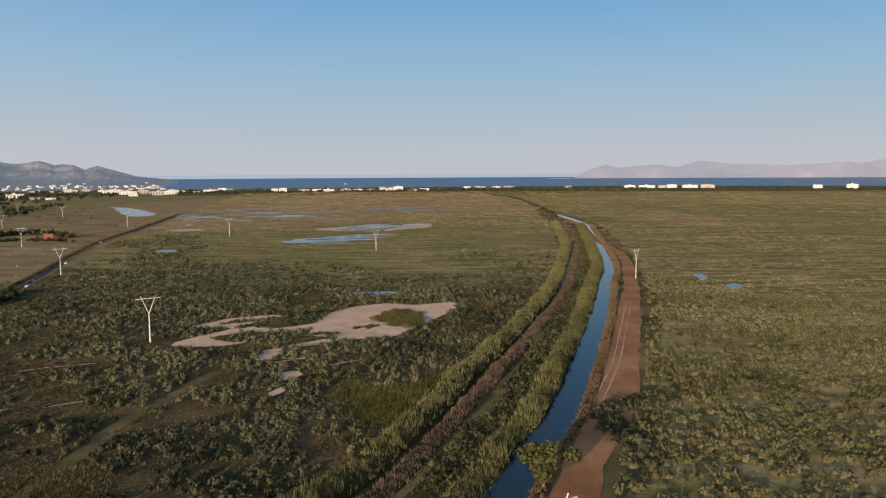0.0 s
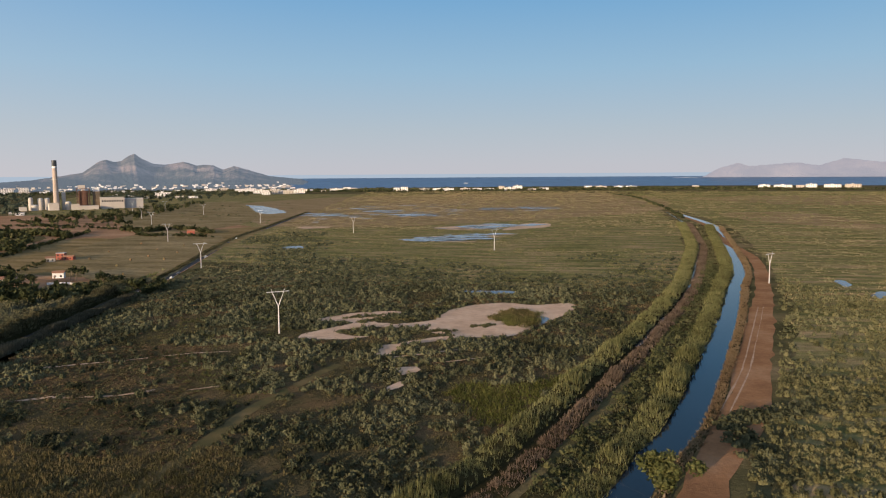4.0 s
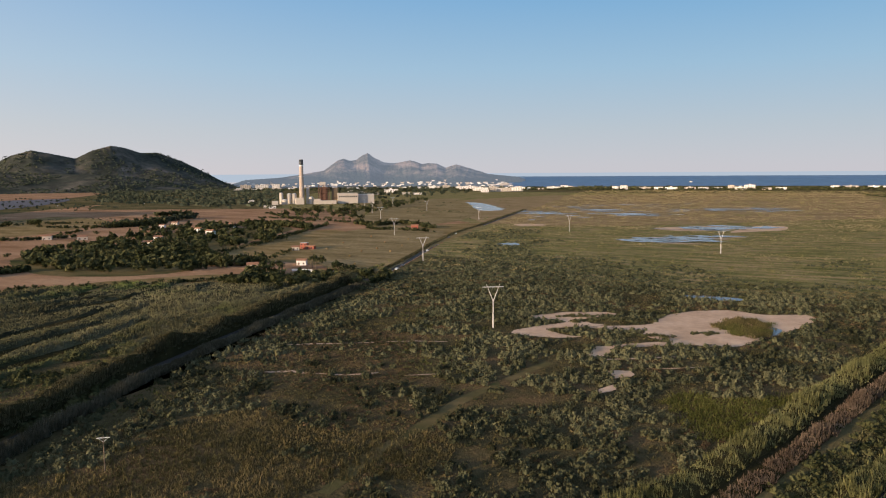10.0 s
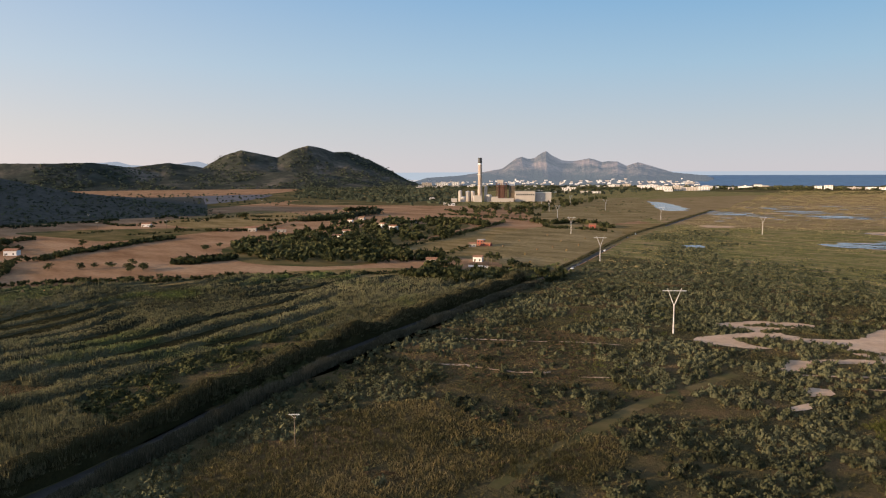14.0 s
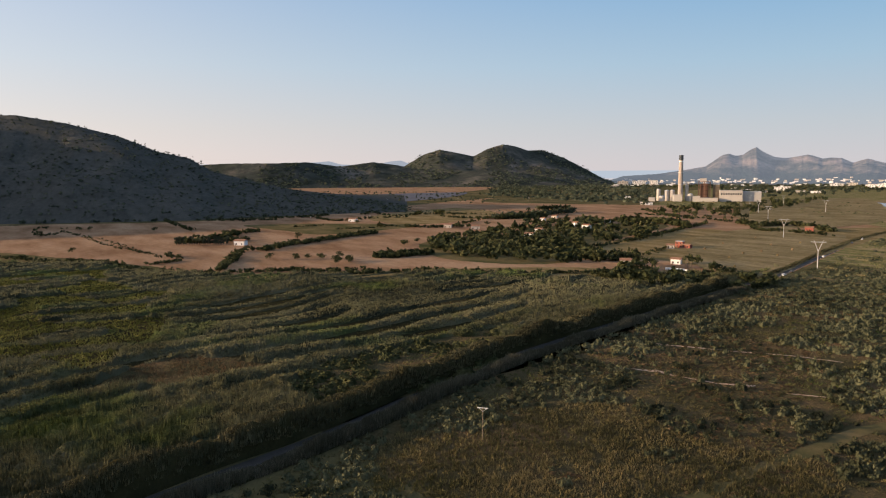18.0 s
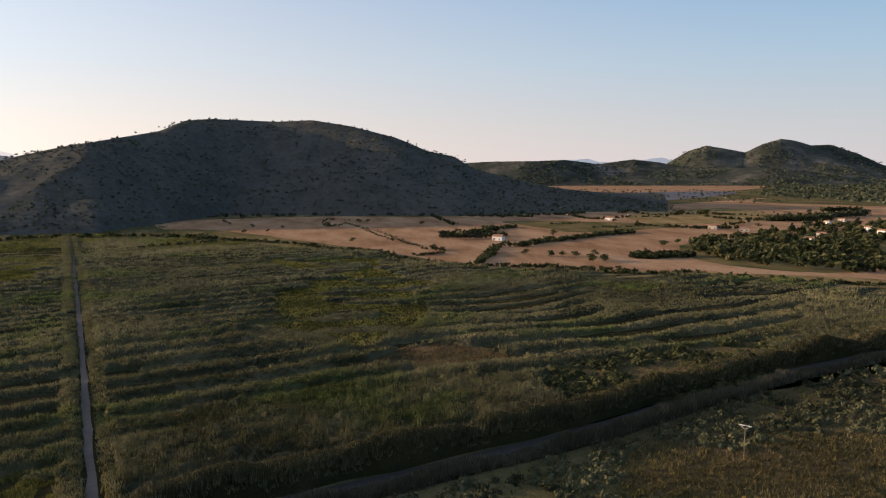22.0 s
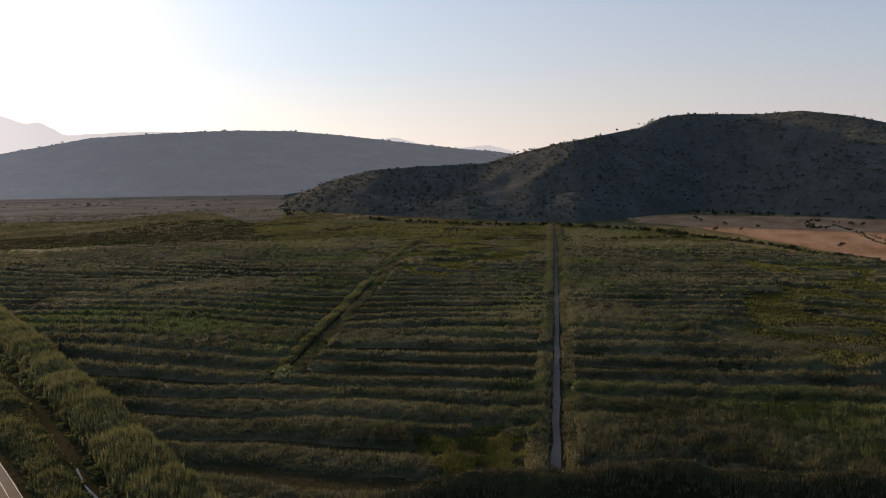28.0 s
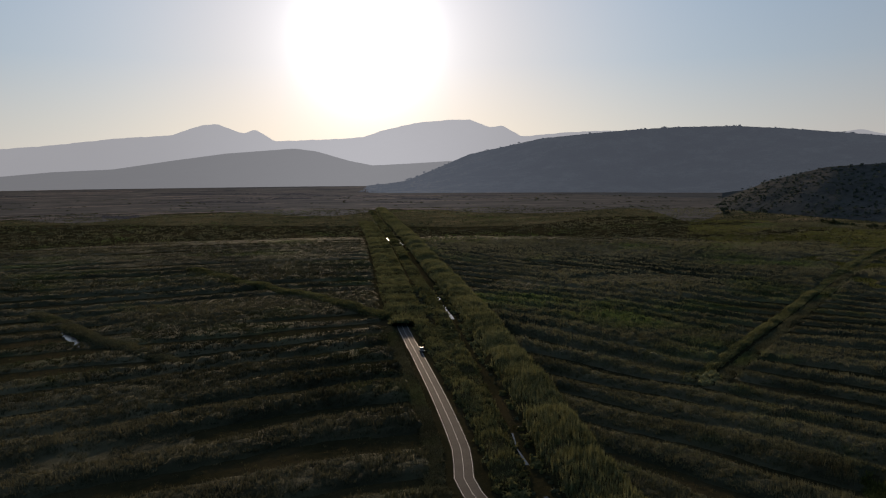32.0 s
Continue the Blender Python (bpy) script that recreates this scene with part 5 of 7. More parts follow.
tufts_on("islet_reeds", np.repeat(x, 14) + rng.normal(size=len(x) * 14) * 1.6, np.repeat(y, 14) + rng.normal(size=len(x) * 14) * 1.6, 0.0, 1.2, 2.2, M_SEDGE, "olive reeds on the pond islet", 0.5, 0.9)
x, y, r = sector(20000, -85, -12, 125, 250)
x, y = keep(in_sedge(x, y), x, y)
tufts_on("sedge", x, y, 0.0, 0.7, 1.4, M_SEDGE, "brown and olive sedge grass", 0.5 + 0.3 * wave(x, y, 18, 3), 1.0, SMALL)

# bushes among the reeds, and far clumps
x, y, r = sector(2600, -110, -32, 150, 640, 1.3)
m = west_ground(x, y) & (wave(x, y, 38, 11.0) > 0.45)
x, y = keep(m, x, y)
bushes("reed_bed_bushes", x, y, 1.4, 2.9, M_SALT, "dark bushes among the reeds", 0.6, 1.2)
x, y, r = sector(9000, -186, -20, 560, 1900, 1.1)
m = ~inside(x, y, FIELDS) & (np.abs(line_coords(x, y, ROAD)) > 14) & (wave(x, y * 2, 90, 5) + 0.4 * wave(x, y, 30, 2) > 0.35) & (np.abs(line_coords(x, y, LANE)) > 8) & clear_of(x, y, POOLS[:14]) & ~((x > -420) & (y > 300))
x, y, r = keep(m, x, y, r)
bushes("far_scrub", x, y, 1.0, 2.4, M_BUSH, "scattered marsh bushes far off", 0.4, 0.7, CLUMPS)
x, y, r = sector(12000, -188, -98, 600, 1300, 1.1)
m = ~inside(x, y, FIELDS) & (np.abs(line_coords(x, y, LANE)) > 8)
x, y, r = keep(m, x, y, r)
strew("far_reeds", SMALL, x, y, 0.0, (0.8 + r / 350) * rng.uniform(0.8, 1.5, len(x)), rng.uniform(1.0, 2.2, len(x)), M_REED, "reed marsh far to the south", "reeds", np.clip(0.55 + 0.3 * wave(x, y, 110, 3) + rng.normal(size=len(x)) * 0.12, 0, 1))

x, y, r = sector(15000, -128, -82, 600, 1010, 1.4)
m = ~inside(x, y, FIELDS) & (np.abs(line_coords(x, y, LANE)) > 5) & (wave(x * 0.5, y, 40, 3) + 0.5 * wave(x, y, 18, 8) > -0.5)
x, y, r = keep(m, x, y, r)
pale = wave(x * 0.4, y, 55, 6) > -0.2
for mm, mat, lab in ((pale, M_SEDGEGREEN, "yellow-green reeds towards the foot of the hill"), (~pale, M_REED, "olive reeds towards the foot of the hill")):
    strew("far_reed_bed", SMALL, x[mm], y[mm], 0.0, (0.8 + r[mm] / 420) * rng.uniform(0.8, 1.5, int(mm.sum())), rng.uniform(1.0, 2.2, int(mm.sum())), mat, lab, "reeds", np.clip(0.72 + 0.25 * wave(x[mm], y[mm], 60, 3) + rng.normal(size=int(mm.sum())) * 0.1, 0, 1))

x, y, r = packed(-85, -40, 150, 330, 4.0)
x, y = keep(inside(x, y, THICKET) & (wave(x, y, 13, 2.0) > -0.35), x, y)
bushes("marsh_thicket", x, y, 1.8, 3.2, M_TREE, "dark green bushes round bare red soil", 0.6, 1.1)
x, y, r = sector(9000, -85, -40, 150, 330)
x, y = keep(inside(x, y, THICKET) & (wave(x, y, 9, 4.0) > 0.0), x, y)
tufts_on("thicket_grass", x, y, 0.1, 0.5, 1.2, M_SEDGE, "dry grass on bare soil between bushes", 0.6, 1.0, SMALL)
x, y = np.array([-197, -193, -200, -204, -195, -190.0]), np.array([-146, -142, -143, -148, -150, -147.0])
bushes("ditch_end_thicket", x, y, 2.4, 3.6, M_CANE, "rounded cane thicket at the end of a ditch", 0.7, 1.2)

# growth between the country road and the south canal
x, y, r = packed(-170, -110, 95, 420, 2.5)
m = (line_coords(x, y, CANAL) < 4) & (line_coords(x, y, CANAL) > -24) & (line_coords(x, y, ROAD) > 5.0) & clear_of(x, y, POOLS[:14]) & (np.abs(line_coords(x, y, CANAL) - 0.8) > 1.9) & (y < -70)
x, y = keep(m, x, y)
dry = wave(x, y, 15, 2.0) > 0.3
bushes("canal_thicket", x[~dry], y[~dry], 1.1, 2.3, M_CANE, "leafy bushes and cane between road and canal", 0.4, 1.2)
bushes("canal_dry_thicket", x[dry], y[dry], 0.7, 1.5, M_SALT, "low bushes between road and canal", 0.5, 0.9)

# fresh green hollows in the reed bed, and grass on the reddish soil
x, y, r = packed(-135, -60, 200, 700, 2.6)
x, y, r = keep(in_greens(x, y), x, y, r)
tufts_on("green_hollow_sedge", x, y, 0.0, 0.6, 1.5, M_SEDGEGREEN, "fresh green sedge in hollows of the reed bed", 0.5 + 0.3 * wave(x, y, 14, 3), 1.3, TUFTS, "sedge")
x, y, r = sector(15000, -110, -60, 200, 420)
x, y = keep(inside(x, y, REDSOIL) & (wave(x, y * 3, 20, 2) > -0.9), x, y)
tufts_on("red_soil_grass", x, y, 0.0, 0.5, 1.4, M_DRYREED, "reddish dry grass on bare soil", 0.3, 1.2, SMALL, "grass")

# ---- trees ----
def lobes(n_lobes, leaves, seed, tall, spread, leaf=0.16):
    """A crown of leaf clusters gathered in lobes, unit height, uneven outline."""
    r = np.random.default_rng(seed)
    V, Fc = [], []
    for _ in range(n_lobes):
        c = np.array([r.normal() * spread * 0.5, r.normal() * spread * 0.5, r.uniform(0.35, 0.85) * tall])
        rad = r.uniform(0.5, 0.85) * spread * 0.8
        for _ in range(leaves):
            d = r.normal(size=3)
            d /= np.linalg.norm(d)
            p = c + d * rad * r.uniform(0.5, 1.05)
            n = d + r.normal(size=3) * 0.6
            n /= np.linalg.norm(n)
            u = np.cross(n, r.normal(size=3))
            u /= np.linalg.norm(u)
            w = np.cross(n, u)
            s = leaf * r.uniform(0.6, 1.3)
            k = len(V)
            V += [p - u * s, p - w * s * 0.7, p + u * s, p + w * s * 0.7]
            Fc += [(k, k + 1, k + 2), (k, k + 2, k + 3)]
    return np.array(V), np.array(Fc)


def tree(name, height, seed, leafmat, label, n_lobes=9, leaves=26, spread=0.42, category="tree", crown_from=0.2, leaf=0.10):
    root = new(name)
    tagged(root, label, category)
    r = np.random.default_rng(seed)
    bm = bmesh.new()
    rod(bm, (0, 0, -0.3), (0.02 * height, 0, height * 0.45), height * 0.028, height * 0.016, 7)
    for k in range(4):
        a = k * 1.6 + r.uniform(0, 1)
        rod(bm, (0.01 * height, 0, height * (0.26 + 0.05 * k)), (math.cos(a) * height * 0.22, math.sin(a) * height * 0.22, height * (0.55 + 0.06 * k)), height * 0.013, height * 0.005, 5)
    part("trunk", bm, M_BARK, root)
    v, f = lobes(n_lobes, leaves, seed, 1.0, spread, leaf)
    v = v.copy()
    v[:, 2] = crown_from + (1 - crown_from) * (v[:, 2] - v[:, 2].min()) / np.ptp(v[:, 2])
    ob = mesh_np("crown", v * height, f, leafmat, np.clip(0.5 + r.normal(size=len(v)) * 0.22, 0, 1))
    ob.parent = root
    return root


def plant_all(first, spots, group, lo=0.7, hi=1.3):
    first["group"] = group
    for k, (px, py) in enumerate(spots):
        sc = rng.uniform(lo, hi)
        m = pose(px, py, 0, 0, 0, rng.uniform(0, 360)) @ Matrix.Diagonal((sc, sc, sc, 1))
        if k == 0:
            first.matrix_basis = m
        else:
            t = copy_thing(first, Matrix.Identity(4))
            t.matrix_basis = m


t = tree("canal_tree", 11.0, 3, M_WILLOW, "light green tree with pale forked trunk beside the canal", 16, 130, 0.36, crown_from=0.3, leaf=0.055)
cx, cy = (22, 152)
t.matrix_basis = pose(cx, cy, 0, 0, 0, 40)
OAKS = [(-1026, -66), (-991, -57), (-845, -33), (-937, -26), (-910, 10), (-862, -7), (-706, 75), (-924, 69), (-917, 82), (-625, 140), (-604, 142), (-720, 293), (-594, 350), (-607, 375), (-542, 220), (-550, 232), (-537, 238), (-534, 254), (-511, 240), (-507, 249), (-482, 192), (-741, 563), (-711, 618)] + [(-730, 298), (-554, 201), (-540, 218), (-541, 228), (-530, 235), (-521, 246), (-498, 235), (-498, 245), (-587, 346), (-607, 374), (-912, 189), (-980, 126), (-1009, 117), (-962, 658), (-874, 442), (-275, 419)] + [(-740, 302), (-589, 349), (-508, 240), (-503, 247), (-661, 699), (-696, 785), (-564, 653)]
plant_all(tree("field_tree", 6.0, 11, M_TREE, "dark round-crowned tree on stubble", 8, 22, 0.5), OAKS, "trees standing in the fields", 0.6, 1.1)
TALL = [(-988, 610), (-909, 606), (-935, 645), (-635, 547), (-631, 508), (-631, 586), (-657, 624), (-478, 468), (-483, 479), (-352, 414), (-340, 408), (-391, 404), (-960, 822)] + [(-492, 484), (-381, 426), (-381, 436), (-374, 431), (-398, 414), (-394, 426), (-343, 454), (-332, 448), (-293, 415), (-642, 653), (-669, 719), (-584, 546), (-633, 605)]
plant_all(tree("farm_tree", 9.0, 17, M_TREE, "tall dark tree beside farm houses", 10, 24, 0.36), TALL, "trees round the farms", 0.7, 1.2)
CYPRESS = [(-723, 169), (-722, 171), (-721, 173), (-719, 175), (-718, 177), (-717, 180), (-715, 182), (-714, 184), (-713, 186), (-712, 188), (-710, 191), (-709, 193), (-708, 195), (-707, 197), (-705, 200), (-704, 202), (-703, 204), (-701, 206), (-700, 208), (-699, 211)]
plant_all(tree("cypress", 9.0, 23, M_PINE, "slim dark cypress in a row", 7, 20, 0.16, crown_from=0.08), CYPRESS, "cypress row", 0.8, 1.1)

LOBES = [lobes(4, 8, s + 40, 1.0, 0.6, 0.28) for s in range(5)]


def grove(name, x, y, lo, hi, material, label, z=0.0):
    s = rng.uniform(lo, hi, len(x))
    strew(name, LOBES, x, y, z, s, s * rng.uniform(0.8, 1.1, len(x)), material, label, "trees", np.clip(rng.normal(size=len(x)) * 0.2 + 0.5, 0, 1))


def in_poly(poly, n):
    p = np.array(poly, dtype=float)
    x = rng.uniform(p[:, 0].min(), p[:, 0].max(), n)
    y = rng.uniform(p[:, 1].min(), p[:, 1].max(), n)
    return keep(inside(x, y, poly), x, y)


def along(points, n, jitter):
    c = dense(points, 3.0)[:, :2]
    i = rng.integers(0, len(c), n)
    return c[i, 0] + rng.normal(size=n) * jitter, c[i, 1] + rng.normal(size=n) * jitter


grove("farm_grove", *in_poly([(-592, 379), (-636, 425), (-636, 498), (-524, 511), (-408, 428), (-386, 399), (-421, 357), (-498, 333)], 680), 4.0, 7.5, M_TREE, "dense grove of holm oaks beside stubble")
grove("hamlet_grove", *in_poly([(-659, 501), (-729, 625), (-744, 777), (-635, 758), (-482, 592), (-503, 527), (-563, 497)], 260), 4.0, 9.0, M_TREE, "trees shading scattered white houses")
grove("villa_grove", *in_poly([(-779, 180), (-848, 267), (-786, 261), (-689, 217), (-714, 168)], 60), 4.0, 7.0, M_TREE, "garden trees around a white villa")
grove("farm_edge_trees", *in_poly([(-346, 360), (-357, 409), (-317, 381), (-273, 437), (-246, 415), (-241, 359), (-293, 335)], 110), 3.5, 7.5, M_TREE, "dark trees along the marsh edge")
grove("pine_row", *along([(-839, 652), (-848, 716), (-886, 852)], 90, 4), 5.0, 9.0, M_PINE, "row of dark pines between fields")
grove("plant_woods", *in_poly([(-2977, 2745), (-1325, 1593), (-913, 1080), (-1223, 1199), (-1430, 1148), (-2317, 1752)], 1100), 7.0, 12.0, M_PINE, "pine woods below the power station")
grove("plant_trees", *in_poly([(-884, 1046), (-814, 1256), (-918, 1465), (-909, 1737), (-659, 1016), (-676, 911), (-750, 916)], 260), 6.0, 10.0, M_TREE, "dark trees in front of the power station")
grove("far_pines", *in_poly([(-2518, 883), (-2090, 1463), (-1680, 1699), (-1242, 923), (-1383, 924), (-1454, 677), (-1437, 502)], 700), 3.0, 6.0, M_PINE, "dark pine belt below the hills")
grove("foot_woods", *in_poly([(-905, -650), (-1016, -597), (-1037, -469), (-989, -344), (-1023, -169), (-1143, -146), (-1163, 76), (-1091, 248), (-985, 356), (-1160, 419), (-1339, 88), (-1270, -228), (-1334, -956)], 1500), 3.0, 6.0, M_PINE, "dark trees along the foot of the hill")
grove("lane_end_trees", *along([(-872, -485), (-839, -325), (-858, -219), (-827, -117), (-776, -54)], 170, 5), 2.5, 5.0, M_TREE, "trees at the end of the farm lane")
for k, (line, n, lo, hi, lab) in enumerate((
        ([(-716, -126), (-741, -78), (-760, -42), (-708, 17), (-650, 51), (-609, 88), (-550, 100), (-501, 140)], 260, 1.6, 3.6, "bushy hedge on the marsh edge"),
        ([(-501, 140), (-485, 187), (-440, 224), (-419, 280), (-376, 318), (-343, 361)], 260, 1.2, 3.0, "low hedge below the stubble"),
        ([(-992, 97), (-905, 105), (-770, 112), (-699, 123), (-644, 133)], 90, 1.0, 1.9, "hedge dividing two stubble fields"),
        ([(-511, 148), (-567, 171), (-626, 199)], 50, 1.8, 3.4, "hedge beside a villa"),
        ([(-644, 231), (-679, 287), (-719, 388)], 110, 2.0, 4.2, "tree hedge with a pale wall behind"),
        ([(-524, 283), (-520, 308), (-511, 327)], 50, 3.0, 5.0, "dark clump of holm oaks on stubble"),
        ([(-826, 446), (-762, 484), (-736, 533)], 90, 2.5, 4.5, "orchard trees along a field"),
        ([(-826, 253), (-843, 295)], 30, 2.5, 4.0, "hedge above a villa"),
        ([(-986, 108), (-925, 67), (-1050, 77), (-1000, 124)], 40, 1.8, 3.2, "bushes in the corner of a field"),
        ([(-986, 552), (-994, 663), (-901, 705)], 70, 2.0, 4.0, "scrub line between fields"),
        ([(-460, 457), (-487, 549), (-534, 674), (-596, 823)], 130, 1.8, 3.6, "hedge along a farm boundary"),
        ([(-396, 464), (-423, 525)], 30, 1.4, 2.4, "hedge leading to the red house"),
        ([(-782, 896), (-691, 901), (-586, 859), (-516, 824)], 90, 2.0, 4.0, "hedge below the power station"),
        ([(-517, 797), (-479, 765), (-431, 765), (-392, 751)], 60, 2.0, 5.0, "dark trees beside the road houses"),
        ([(-1030, 448), (-944, 446), (-965, 518), (-951, 569)], 80, 2.0, 4.0, "field hedge near the hill"),
        ([(-649, 245), (-661, 276), (-690, 325), (-721, 386)], 90, 1.8, 3.2, "hedge with a pale dry-stone wall"),
        ([(-763, 526), (-886, 711), (-953, 895)], 90, 2.5, 5.0, "dark hedge across the farmland"),
        ([(165, 2433), (204, 2130), (201, 1532), (183, 1150)], 220, 2.5, 5.0, "dark brush along the distant canal"),
        ([(-1618, 2316), (-1243, 2696), (-820, 2854), (-429, 2953), (39, 3048), (537, 3149), (1214, 2980), (2011, 2782)], 900, 4.0, 9.0, "dark tree belt before the resort"),
        ([(-628, 890), (-796, 1186), (-883, 1339)], 60, 4.0, 7.0, "trees along the cooling canal"))):
    px, py = along(line, n, 1.8 if k < 18 else 25)
    grove("hedge_trees", px, py, lo, hi, M_TREE, lab)

for line, n, lo, hi, lab in (
        ([(-940, 103), (-824, 119), (-716, 125), (-647, 134)], 110, 0.8, 1.5, "weedy dry bank across the stubble"),
        ([(-580, 116), (-583, 126), (-591, 138)], 40, 1.5, 2.6, "short hedge on stubble"),
        ([(-623, 132), (-626, 140), (-605, 143)], 14, 2.0, 3.4, "round bushes on stubble"),
        ([(-754, 199), (-767, 219), (-730, 225), (-731, 242)], 70, 3.0, 6.0, "dark garden trees behind a cypress screen"),
        ([(-787, 234), (-810, 259), (-833, 289)], 60, 2.2, 3.8, "hedge running up from a villa"),
        ([(-512, 149), (-558, 171), (-630, 204)], 60, 2.6, 4.0, "thick hedge between two stubble fields"),
        ([(-633, 207), (-622, 220), (-631, 236), (-658, 258)], 46, 2.4, 4.2, "field trees in a line"),
        ([(-656, 268), (-675, 296), (-690, 315)], 40, 2.4, 4.2, "field trees in a line"),
        ([(-687, 318), (-724, 365), (-730, 391)], 70, 2.8, 4.4, "dense hedge beside stubble"),
        ([(-491, 162), (-486, 175), (-479, 193), (-468, 205), (-463, 220), (-454, 230), (-432, 247), (-424, 270)], 80, 1.8, 3.4, "bushes along the edge of the marsh"),
        ([(-517, 278), (-507, 290), (-511, 303), (-509, 324)], 70, 2.6, 4.4, "row of round holm oaks on stubble"),
        ([(-1115, 245), (-986, 233), (-898, 228)], 40, 2.6, 5.0, "trees along a farm track"),
        ([(-1059, 394), (-1054, 437), (-1077, 494)], 70, 2.2, 4.5, "orchard below the hill"),
        ([(-1060, 304), (-1038, 345), (-1021, 380)], 60, 2.0, 4.0, "trees below the hill"),
        ([(-871, 346), (-874, 369), (-877, 394)], 26, 1.6, 2.6, "olive trees in a row"),
        ([(-803, 382), (-800, 411), (-796, 441)], 26, 1.6, 2.6, "olive trees in a row"),
        ([(-1049, 545), (-1097, 586), (-994, 561)], 30, 2.5, 4.5, "bushes among farm plots"),
        ([(-903, 617), (-868, 635), (-839, 666)], 50, 2.4, 4.0, "hedge across tawny fields"),
        ([(-832, 655), (-821, 685), (-817, 728)], 110, 5.0, 8.0, "dense dark pine row"),
        ([(-978, 862), (-978, 890), (-986, 940)], 50, 4.5, 8.0, "pines along a field"),
        ([(-991, 650), (-984, 657)], 9, 6.0, 8.5, "tall dark tree pair in the fields"),
        ([(-991, 606), (-1011, 629)], 6, 4.5, 6.5, "tree beside a farm track"),
        ([(-684, 663), (-702, 707), (-666, 698)], 60, 5.0, 9.0, "tall trees around farm houses"),
        ([(-685, 758), (-656, 773), (-608, 761), (-562, 738)], 130, 4.5, 8.0, "thick belt of trees across the farmland"),
        ([(-485, 537), (-512, 603), (-538, 674), (-571, 772)], 80, 1.8, 3.2, "hedge between pastures"),
        ([(-443, 419), (-407, 411), (-390, 419), (-384, 438)], 70, 3.5, 6.5, "dark garden trees beside a pasture"),
        ([(-331, 345), (-318, 353), (-308, 364), (-284, 362)], 110, 3.0, 6.5, "dark trees at the edge of the reed bed"),
        ([(-560, 844), (-517, 816), (-508, 854), (-479, 857), (-425, 811)], 120, 3.5, 7.0, "garden trees beside roadside houses"),
        ([(-863, 1008), (-777, 943), (-692, 880), (-651, 866)], 70, 2.5, 5.0, "scrub and trees below the power station"),
        ([(-246, 390), (-249, 404), (-261, 427)], 20, 3.0, 5.0, "trees where the road meets the marsh")):
    grove("field_hedge", *along(line, n, 2.0), lo, hi, M_TREE, lab)
grove("town_woods", *in_poly([(-1956, 2680), (-1676, 3186), (-1074, 2364), (-1051, 1937), (-1053, 1584)], 620), 8.0, 13.0, M_PINE, "dark woods between the power station and the town")

# woods on the hills
gi = hill_grid[2:40, :, :].reshape(-1, 3)
pick = gi[rng.integers(0, len(gi), 9500)] + rng.normal(size=(9500, 3)) * [9, 9, 0]
thin = (wave(pick[:, 0], pick[:, 1], 90, 3) > -1.1)
pick = pick[thin]
s = rng.uniform(1.4, 3.6, len(pick))
strew("hill_scrub", CLUMPS, pick[:, 0], pick[:, 1], pick[:, 2] - 0.8, s, s * 1.2, M_PINE, "dark pines and scrub over the hill", "trees")
crest = hill_grid[39, 90:230, :]
pick = crest[rng.integers(0, len(crest), 34)]
grove("crest_trees", pick[:, 0], pick[:, 1], 2.0, 4.5, M_PINE, "trees on the crest of the hill", pick[:, 2] - 1.5)


# tree lines on the far plain
for k in range(26):
    az, r = rng.uniform(-186, -124), rng.uniform(1050, 2700)
    t = np.linspace(0, 1, 40) * rng.uniform(2.0, 7.0)
    rr = r * (1 + 0.012 * t * rng.normal()) + rng.normal(size=40) * 9
    aa = np.radians(az + t)
    px, py = rr * np.sin(aa), rr * np.cos(aa)
    ok = ~((px < -650) & (py > -1250)) & (rng.uniform(0, 1, 40) < 0.8)
    if ok.sum() < 8:
        continue
    size = rng.uniform(2.0, 5.5, int(ok.sum()))
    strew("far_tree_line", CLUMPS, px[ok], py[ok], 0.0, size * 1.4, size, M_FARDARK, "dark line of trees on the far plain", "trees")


# ---- pylons and poles ----
def pylon(height=20.0):
    root = new("pylon")
    tagged(root, "pale concrete power pylon with V-shaped arms", "pylon", "power line pylons")
    f = 0.63 * height
    bm = rod(bmesh.new(), (0, 0, -0.5), (0, 0, f), 0.36, 0.22, 8)
    part("mast", bm, M_CONCRETE, root)
    for sx in (-1, 1):
        part("arm", rod(bmesh.new(), (0, 0, f - 0.4), (sx * 3.0, 0, height), 0.20, 0.12, 8), M_CONCRETE, root)
    bar = part("crossbar", box(bmesh.new(), -5.0, 5.0, -0.14, 0.14, height - 1.3, height - 1.0), M_STEEL, root)
    for xx in (-4.6, 0.0, 4.6):
        bm = bmesh.new()
        for k in range(4):
            rod(bm, (xx, 0, height - 1.4 - 0.28 * k), (xx, 0, height - 1.55 - 0.28 * k), 0.16, 0.16, 8)
        part("insulator", bm, M_DARKGLASS, bar)
    return root


